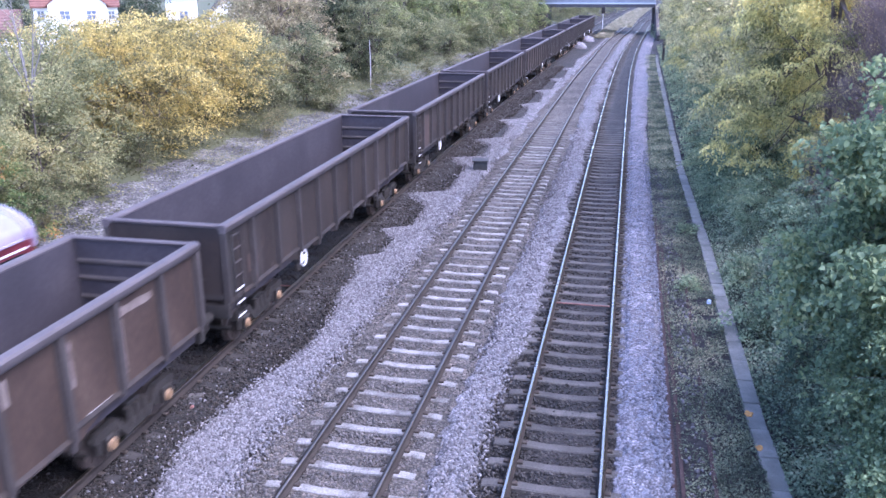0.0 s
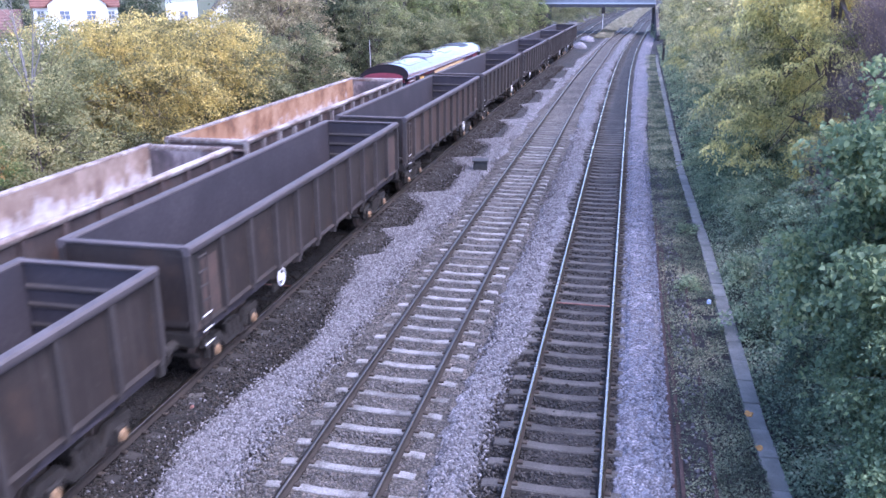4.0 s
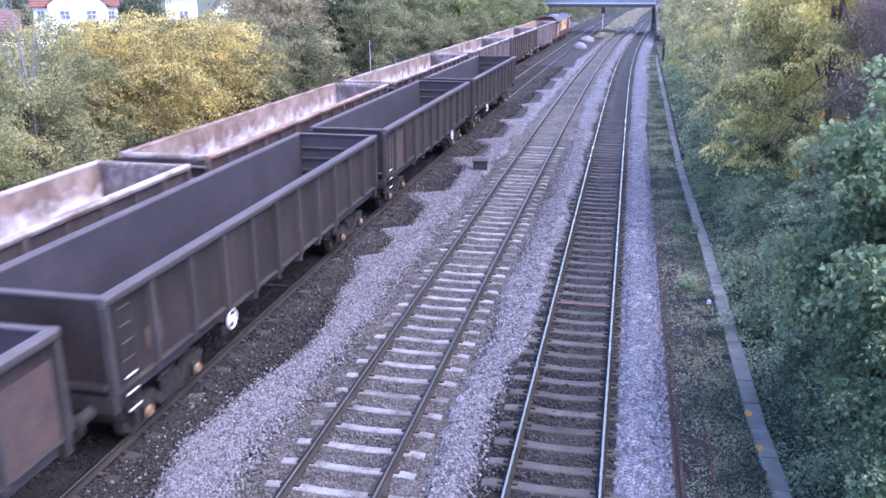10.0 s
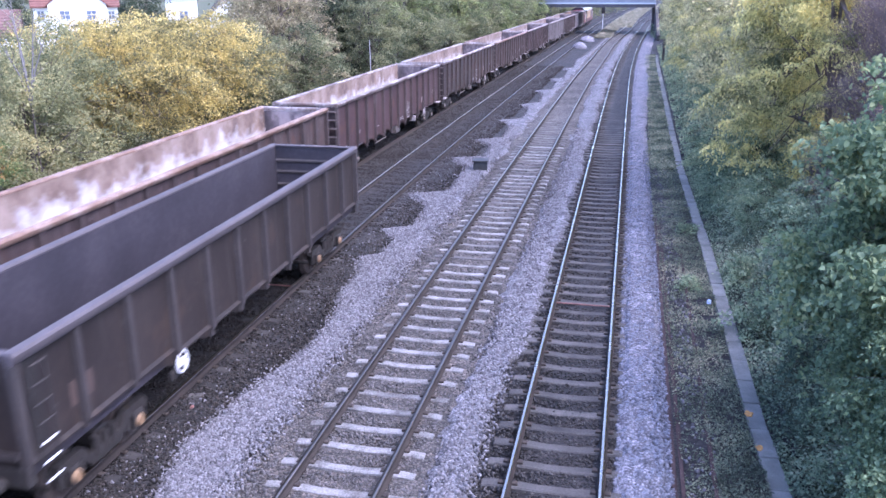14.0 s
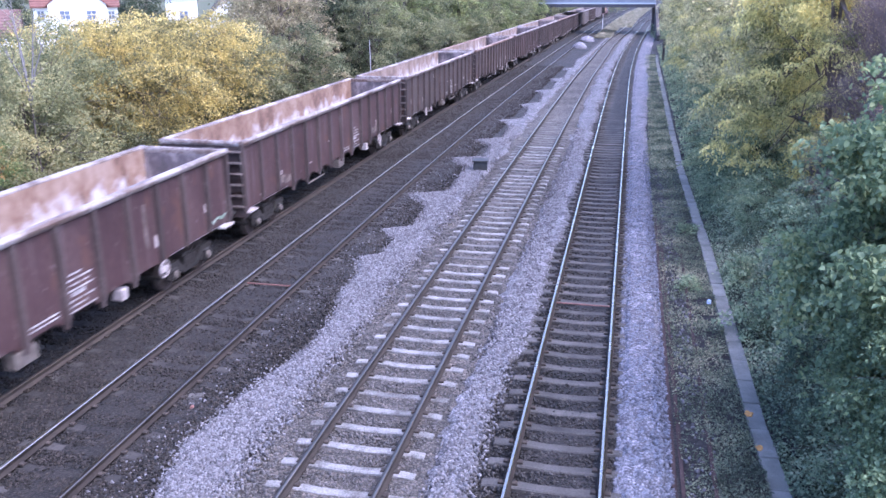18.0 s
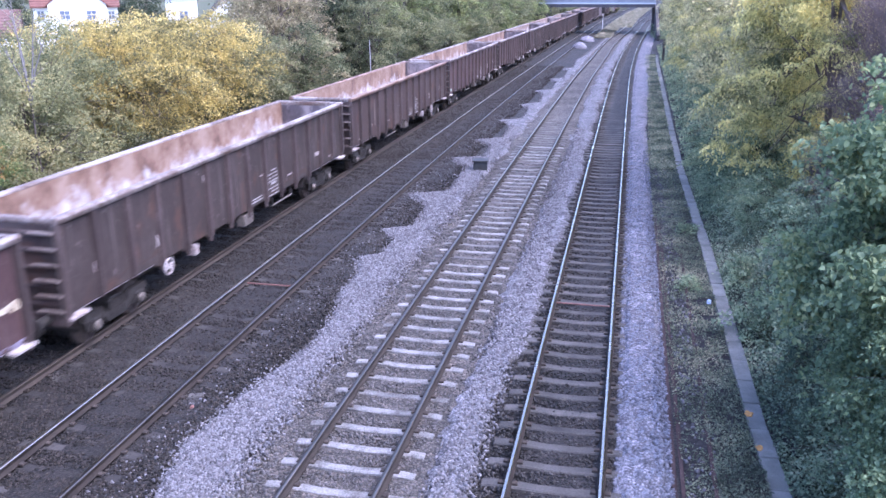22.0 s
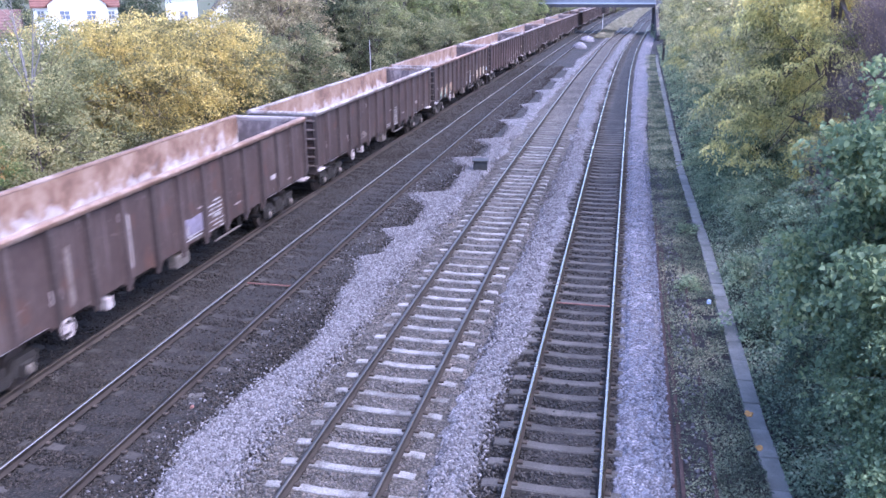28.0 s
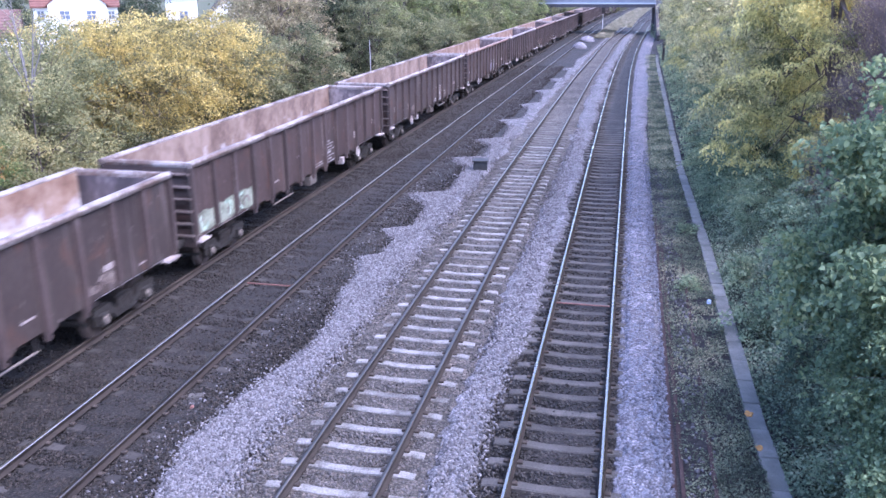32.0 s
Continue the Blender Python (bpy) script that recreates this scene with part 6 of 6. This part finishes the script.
carpet("bank_grass", "rough dry grass on the left bank", 26000, (-9.0, -4.6), (34, 150), 0.12, GRASS_LEAF, 0.16, track_a, 0.12)
carpet("bank_weeds", "straggling weeds on the gravel bank", 7000, (-7.6, -4.2), (16, 60), 0.07, SCRUB_LEAF, 0.1, track_a, patchy=True)
carpet("bank_weeds", "olive growth at the foot of the shrubs", 26000, (-12, -7.0), (12, 120), 0.1, SCRUB_LEAF, 0.5, track_a)
carpet("verge_grass", "dry grass between the tracks beyond the bridge", 9000, (1.9, 4.4), (138, 178), 0.3, VERGE_LEAF, 0.4, track_b, 0.2)
carpet("verge_grass", "pale dry grass widening between the diverging tracks", 16000, (2.0, 6.6), (176, 330), 0.4, VERGE_LEAF, 0.5, track_b, 0.25)


nettle = make_plant("nettle_clump", "clump of nettles on the slope", "weed", "nettle clumps", 0.75, 1.0, 900, 0.075, SLOPE_LEAF, low=0.05, clumps=9, trunk=0.008)
lots = np.random.default_rng(41)
spots = []
for k in range(46):
    y = 9 + 34 * (k + lots.random()) / 46
    spots.append((float(trough_line(y)) + 0.55 + 2.6 * lots.random() ** 1.3, y, 360 * lots.random(), 0.55 + 0.7 * lots.random()))
plant_row(nettle, spots)


def sapling():
    """A leafless sapling: one thin stem that forks among the shrubs into pale spreading rods."""
    t = tagged(new("bare_sapling"), "leafless pale-stemmed sapling among the shrubs", "tree")
    g = Geo()
    fork = Vector((0.0, 0.0, 3.55))
    part("trunk", Geo().tube((0.05, 0, 0), (0.0, 0, 1.9), 0.04, 0.034, n=6).tube((0.0, 0, 1.9), fork, 0.034, 0.03, n=6), BARK, t)
    for i, (dx, dy, dz) in enumerate(((-1.05, 0.1, 2.2), (-0.55, 0.2, 3.1), (-0.1, -0.1, 3.4), (0.35, 0.2, 3.0), (0.95, 0, 2.3))):
        a = fork + Vector((0, 0, 0.1 * (i % 3)))
        m = a + Vector((dx * 0.35, dy, dz * 0.45))
        e = a + Vector((dx, dy * 1.5, dz))
        g.tube(a, m, 0.036, 0.026, n=6)
        g.tube(m, e, 0.026, 0.008, n=5)
        for j in range(8):
            p0 = m.lerp(e, j / 9) if j > 1 else a.lerp(m, 0.5 + 0.3 * j)
            g.tube(p0, p0 + Vector((0.4 * math.cos(j * 2.1 + i), 0.3 * math.sin(j * 1.7), 0.5)), 0.01, 0.004, n=4)
    part("crown", g, PALE_BARK, t)
    t.matrix_basis = pose(-19.6, 24.9, 0.3)


sapling()
stem = tagged(new("bare_birch", Geo().tube((0, 0, 0), (0.04, 0, 1.8), 0.04, 0.035, n=7).tube((0.04, 0, 1.8), (0.0, 0, 3.6), 0.035, 0.02, n=7).mesh("bare_birch", WHITE_BARK, smooth=True)), "thin bare white birch stem in front of bushes", "tree")
stem.matrix_basis = pose(-18.3, 60.5, 0.3)
dg = make_plant("dogwood_bush", "bright green dogwood bush beside the line", "shrub", "dogwood bushes", 4.2, 3.2, 11000, 0.09, DOG_LEAF, low=0.05, clumps=11, trunk=0.04)
plant_row(dg, [(-18.1, 20.4, 0, 0.9), (-18.3, 18.2, 100)])

# ---- trough, old rails, cabinet ----
def trough():
    t = tagged(new("cable_trough"), "concrete cable trough with flat grey lids beside the line", "cable trough", kind="structure")
    ys = np.arange(-20.0, 104, 1.0)

    def x_at(y):
        return float(trough_line(y))
    lid = Geo().cbox(-0.165, 0.165, -0.494, 0.494, -0.19, -0.13, 0.012).mesh("lid", TROUGH)
    side = Geo().box(-0.16, -0.12, -0.5, 0.5, -0.45, -0.195).box(0.12, 0.16, -0.5, 0.5, -0.45, -0.195).mesh("channel", TROUGH)
    for y in ys:
        m = pose(x_at(y), y, rng.normal() * 0.008, rng.normal() * 0.5, rng.normal() * 0.8, -math.degrees(math.atan(x_at(y + 0.5) - x_at(y - 0.5))) + rng.normal() * 0.4)
        part("lid", lid, None, t, at=m)
        part("channel", side, None, t, at=m @ pose(0, 0, -0.005))


trough()


def old_rail(x0, y0, x1, y1, z):
    n = len(HEAD)
    V = [(x + a, y, b + 0.155) for x, y in ((0, 0), (0, math.hypot(x1 - x0, y1 - y0))) for a, b in HEAD]
    g = Geo().add(V, [tuple(range(n)), tuple(range(2 * n - 1, n - 1, -1))] + [(i, (i + 1) % n, (i + 1) % n + n, i + n) for i in range(n)])
    ob = tagged(new("scrap_rail", g.mesh("scrap_rail", RUST)), "rusty length of old rail lying in the cess", "rail", "old rails")
    ob.matrix_basis = pose(x0, y0, z, 0, 0, -math.degrees(math.atan2(x1 - x0, y1 - y0)))


old_rail(1.2, 6.5, 1.53, 29.5, -0.335)
old_rail(1.34, 6.5, 1.64, 28.5, -0.345)
old_rail(1.84, 6.5, 2.15, 25.2, -0.325)

box = tagged(new("trackside_cabinet"), "small dark grey cabinet standing on the ballast", "cabinet")
part("body", Geo().cbox(-0.24, 0.24, -0.2, 0.2, -0.1, 0.24, 0.02), BOX_GREY, box)
part("lid", Geo().cbox(-0.28, 0.28, -0.24, 0.24, 0.24, 0.29, 0.012), BOX_GREY, box)
box.matrix_basis = pose(-5.88, 36.0, -0.06, 0, 0, 8) @ Matrix.Scale(1.28, 4)

# ---- far bridge, signal ----
BEAM = surf("bridge_paint", [(0.3, (0.11, 0.13, 0.165)), (0.6, (0.18, 0.205, 0.245))], 1, 12, 0.6, bump=0.05)
BEAM_PALE = surf("bridge_lip", [(0.3, (0.3, 0.34, 0.42)), (0.6, (0.42, 0.46, 0.54))], 1, 12, 0.6, bump=0.05)
BEAM_DARK = surf("bridge_soffit", [(0.3, (0.03, 0.03, 0.035)), (0.6, (0.06, 0.06, 0.07))], 1, 12, 0.8, bump=0.1)
BRICK = surf("abutment_brick", [(0.3, (0.04, 0.036, 0.034)), (0.6, (0.09, 0.076, 0.07))], 1, 9, 0.9, bump=0.3)


def bridge():
    t = tagged(new("road_bridge"), "blue-grey steel girder bridge on dark brick abutments", "bridge", kind="structure")
    y = 150
    part("lower_flange", Geo().box(-15.0, 5.12, y - 0.5, y - 0.06, 4.2, 4.75), BEAM_DARK, t)
    part("flange_lip", Geo().box(-15.0, 5.12, y - 0.56, y - 0.31, 4.753, 4.98), BEAM_PALE, t)
    part("girder", Geo().box(-15.0, 5.12, y - 0.3, y - 0.05, 4.753, 6.2), BEAM, t)
    for i in range(11):
        part("stiffener", Geo().box(-14.4 + i * 1.9, -14.28 + i * 1.9, y - 0.42, y - 0.303, 4.76, 6.15), BEAM, t)
    part("deck", Geo().box(-15.0, 5.12, y - 0.04, y + 8, 4.6, 5.1), BEAM_DARK, t)
    part("far_girder", Geo().box(-15.0, 5.12, y + 8.003, y + 8.3, 4.35, 6.2), BEAM, t)
    part("abutment", Geo().box(4.85, 8.5, y - 0.2, y + 8.2, -0.5, 4.19), BRICK, t)
    part("abutment", Geo().box(-16.5, -13.0, y - 0.2, y + 8.2, -0.5, 4.19), BRICK, t)
    part("wing_wall", Geo().prism([(y - 18, -0.5), (y - 0.21, -0.5), (y - 0.21, 4.6), (y - 6, 3.6), (y - 18, 0.6)], 5.0, 5.5, "x"), BRICK, t)
    part("parapet", Geo().box(-15.0, 5.12, y - 0.3, y - 0.1, 6.203, 7.3), BEAM, t)


bridge()

sg = tagged(new("railway_signal"), "white signal post with black colour light head", "signal")
part("post", Geo().tube((0, 0, -0.4), (0, 0, 2.9), 0.05, n=8), WHITE, sg)
part("head", Geo().cbox(-0.32, 0.32, -0.12, 0.12, 2.9, 4.3, 0.04), BLACK, sg)
part("hood", Geo().tube((0, -0.12, 3.9), (0, -0.4, 3.9), 0.14, n=10), BLACK, sg)
sg.matrix_basis = pose(-3.9, 167, -0.2)
post = tagged(new("fence_post", Geo().cbox(-0.12, 0.12, -0.12, 0.12, -0.4, 2.0, 0.02).mesh("fence_post", BLACK)), "dark post beside the line", "post")
post.matrix_basis = pose(4.3, 92, 0)
HEAP = gravel("heaped_ballast", (0.14, 0.132, 0.15), (0.2, 0.19, 0.215), (0.28, 0.265, 0.3), 0.06, patch=0.9, patch_dark=0.9, strength=0.4)
for i, (x, y, r) in enumerate(((-5.9, 115, 1.0), (-5.5, 130, 1.1))):
    V = []
    bm = bmesh.new()
    bmesh.ops.create_icosphere(bm, subdivisions=3, radius=1)
    for v in bm.verts:
        k = 1 + 0.16 * noise.noise(v.co * 2.2 + Vector((i, 0, 0)))
        v.co = Vector((v.co.x * r * k, v.co.y * r * 1.6 * k, max(v.co.z, -0.1) * 0.8 * k))
    me = bpy.data.meshes.new("stone_heap")
    bm.to_mesh(me)
    bm.free()
    me.materials.append(HEAP)
    me.polygons.foreach_set("use_smooth", [True] * len(me.polygons))
    h = tagged(new("stone_heap", me), "pale heap of tipped ballast beside the track", "stone heap", "stone heaps")
    h.matrix_basis = pose(x + 0.3, y, -0.25)

# ---- houses ----
RENDER_W = surf("white_render", [(0.3, (0.76, 0.76, 0.76)), (0.6, (0.86, 0.86, 0.85))], 1, 12, 0.85, bump=0.1)
TILE_RED = surf("red_roof_tile", [(0.3, (0.1066, 0.0492, 0.03936)), (0.6, (0.1804, 0.0861, 0.0697))], 1.5, 8, 0.85, bump=0.4, rand=0.12)
FAR_GLASS = surf("house_glass", [(0.3, (0.1, 0.12, 0.16)), (0.6, (0.17, 0.2, 0.26))], 2, 10, 0.15, bump=0.0, spec=0.6)
TILE_MID = surf("brown_roof_tile", [(0.3, (0.1, 0.06, 0.053)), (0.6, (0.165, 0.1, 0.09))], 1.5, 8, 0.85, bump=0.4)
TILE_DARK = surf("dark_roof_tile", [(0.3, (0.06, 0.055, 0.054)), (0.6, (0.12, 0.108, 0.106))], 1.5, 8, 0.85, bump=0.4)


def house(name, label, x, y, turn, w, d, eave, ridge, roof, gable=None, windows=(), z=-0.6):
    """A rendered house: front along x facing -y, roof ridge along x, an optional front gable."""
    t = tagged(new(name), label, "house")
    part("wall", Geo().prism([(-d / 2, 0), (d / 2, 0), (d / 2, eave), (0, ridge - 0.15), (-d / 2, eave)], -w / 2, w / 2, "x"), RENDER_W, t)
    k = (ridge - eave) / (d / 2)
    for s in (-1, 1):
        o = 0.45
        rf = part("roof", Geo().prism([(s * (d / 2 + o), eave - k * o), (0, ridge), (0, ridge + 0.16), (s * (d / 2 + o), eave - k * o + 0.16)], -w / 2 - 0.3, w / 2 + 0.3, "x"), roof, t)
        n = int((d / 2 + o) / 0.32)
        for i in range(n):
            q = (i + 1) / n
            yy, zz = s * (d / 2 + o) * q, ridge + (eave - k * o - ridge) * q
            part("tile_course", Geo().box(-w / 2 - 0.3, w / 2 + 0.3, *sorted((yy, yy - s * 0.1)), zz + 0.15, zz + 0.23), roof, rf)
    if gable:
        gx, gw, gt = gable
        part("gable", Geo().prism([(gx - gw / 2, eave - 0.5), (gx + gw / 2, eave - 0.5), (gx + gw / 2, eave), (gx, gt), (gx - gw / 2, eave)], -d / 2 - 0.5, 0, "y"), RENDER_W, t)
        part("gable_wall", Geo().box(gx - gw / 2, gx + gw / 2, -d / 2 - 0.5, -d / 2 - 0.01, 0, eave - 0.5), RENDER_W, t)
        for s in (-1, 1):
            part("gable_roof", Geo().prism([(gx + s * (gw / 2 + 0.3), eave - 0.25), (gx, gt + 0.05), (gx, gt + 0.2), (gx + s * (gw / 2 + 0.3), eave - 0.1)], -d / 2 - 0.7, 0, "y"), roof, t)
    for wx, wz, ww, wh, yy in windows:
        wd = part("window", Geo().box(wx - ww / 2, wx + ww / 2, yy - 0.03, yy + 0.02, wz, wz + wh), FAR_GLASS, t)
        g = Geo()
        for a in (-ww / 2, -0.03, ww / 2 - 0.06):
            g.box(wx + a, wx + a + 0.06, yy - 0.06, yy - 0.031, wz, wz + wh)
        for b in (0, wh * 0.5, wh - 0.06):
            g.box(wx - ww / 2, wx + ww / 2, yy - 0.075, yy - 0.062, wz + b, wz + b + 0.06)
        part("frame", g, WHITE, wd)
        part("sill", Geo().box(wx - ww / 2 - 0.1, wx + ww / 2 + 0.1, yy - 0.14, yy - 0.001, wz - 0.1, wz), WHITE, wd)
    t.matrix_basis = pose(x, y, z, 0, 0, turn)


house("white_house", "large white rendered house with red tiled roof", -67.5, 96.5, 35, 9.5, 7.0, 6.3, 9.4, TILE_RED, (0.2, 6.6, 8.8),
      [(-3.95, 4.5, 0.8, 1.1, -3.5), (-1.3, 4.5, 1.2, 1.1, -4.0), (1.7, 4.5, 1.2, 1.1, -4.0), (4.0, 4.5, 0.8, 1.0, -3.5), (-1.3, 1.9, 1.0, 1.2, -4.0), (1.7, 1.9, 1.0, 1.2, -4.0)])
house("outbuilding", "low white outbuilding with dark red roof", -76.5, 88.5, 35, 11, 5, 2.4, 5.0, TILE_MID, None, [(3.2, 1.0, 0.8, 0.9, -2.5)], 0.0)
house("white_cottage", "small white cottage among trees", -61.5, 112, 30, 4.2, 4, 6.6, 8.2, TILE_DARK, None, [(0.2, 3.3, 1.2, 1.2, -2.0)], 0.0)
house("white_gabled_cottage", "white gabled cottage with dark roof", -55.0, 112, 120, 8.5, 4.6, 3.6, 6.6, TILE_DARK, None, [], 0.0)

# ---- small things in the cess ----
LICHEN = surf("orange_lichen", [(0.35, (0.3, 0.14, 0.04)), (0.6, (0.5, 0.27, 0.08))], 14, 60, 0.95, bump=0.4)
LITTER = surf("blue_litter", [(0.35, (0.12, 0.2, 0.45)), (0.6, (0.45, 0.55, 0.75))], 9, 40, 0.5, bump=0.2)


def blot(name, label, category, x, y, z, r, m, seed, flat=0.012, kind=""):
    """A thin crust or scrap with an uneven outline."""
    g = Geo()
    n = 14
    ring = [(r * (0.7 + 0.45 * noise.noise(Vector((math.cos(6.283 * i / n), math.sin(6.283 * i / n), seed)) * 1.6)), 6.283 * i / n) for i in range(n)]
    v = [(a * math.cos(b), 1.5 * a * math.sin(b), 0) for a, b in ring] + [(0.8 * a * math.cos(b), 1.2 * a * math.sin(b), flat) for a, b in ring]
    g.add(v, [tuple(range(n, 2 * n))] + [(i, (i + 1) % n, (i + 1) % n + n, i + n) for i in range(n)])
    ob = tagged(new(name, g.mesh(name, m)), label, category, kind=kind)
    ob.matrix_basis = pose(x, y, z)


blot("lichen_patch", "orange lichen on a trough lid", "lichen", 2.8, 15.05, -0.132, 0.11, LICHEN, 1.3)
blot("lichen_patch", "orange lichen on a trough lid", "lichen", 2.81, 13.8, -0.132, 0.1, LICHEN, 4.1)
blot("plastic_scrap", "crumpled blue plastic scrap among weeds", "litter", 2.59, 21.0, -0.15, 0.1, LITTER, 2.2, 0.07)
tuft = make_plant("weed_tuft", "bright green weed growing beside an old rail", "weed", "weed tufts", 0.3, 0.7, 700, 0.07, SLOPE_LEAF, low=0.1, clumps=7, trunk=0.008)
plant_row(tuft, [(2.12, 22.2, 0), (2.5, 27.6, 80)])
end = tagged(new("sleeper_stub", Geo().cbox(-0.16, 0.16, -0.09, 0.09, -0.26, -0.18, 0.02).mesh("sleeper_stub", CONC_DARK)), "broken pale concrete sleeper end in the ballast", "concrete block")
end.matrix_basis = pose(-8.02, 13.7, 0, 2, -3, 12)
blot("tile_scrap", "small broken orange-red scrap on dark ballast", "litter", -7.85, 13.25, -0.2, 0.055, TIE_RED, 6.0, 0.03)


# ---- what moves ----
def roll(wheel, rest, radius, travel):
    """Turn a wheelset on its axle as its wagon goes, a little under a quarter turn from row to row."""
    turn = abs(travel(32.0) - travel(0.0)) / radius
    n = int(turn / radians(80)) + 1
    walk(wheel, [(32.0 * i / n, rest @ pose(0, 0, 0, -math.degrees((travel(32.0 * i / n) - travel(0.0)) / radius))) for i in range(n + 1)])


def motions():
    times = [float(t) for t in range(33)]

    def go_a(t):
        return 14.91 - 8.518 * t - 0.00772 * t * t

    def go_b(t):
        return -26.42 + 12.439 * t - 0.00738 * t * t
    for k, w in train_a:
        back = k in A_TURNED
        rows = []
        for t in times:
            y = go_a(t) + 16.35 * k + LA / 2
            rows.append((t, pose(float(track_b(y)), y, 0, 0, 0, heading(track_b, y) + (180 if back else 0))))
        walk(w, rows)
        for ob in w.children_recursive:
            if ob.name.startswith("wheelset"):
                roll(ob, ob.matrix_basis.copy(), 0.42, (lambda t: -go_a(t)) if back else go_a)
    for k, w in train_b + [(-1, loco)]:
        rows = []
        for t in times:
            y = go_b(t) - 19.13 * max(k, 0) + LB / 2
            if k < 0:
                y += LB / 2 + 1.1 + 10.5
            rows.append((t, pose(float(track_a(y)), y, 0, 0, 0, heading(track_a, y) + (180 if k in B_TURNED else 0))))
        walk(w, rows)
        for ob in w.children_recursive:
            if ob.name.startswith("wheelset"):
                roll(ob, ob.matrix_basis.copy(), ob.matrix_basis.translation.z, (lambda t: -go_b(t)) if k in B_TURNED else go_b)


motions()
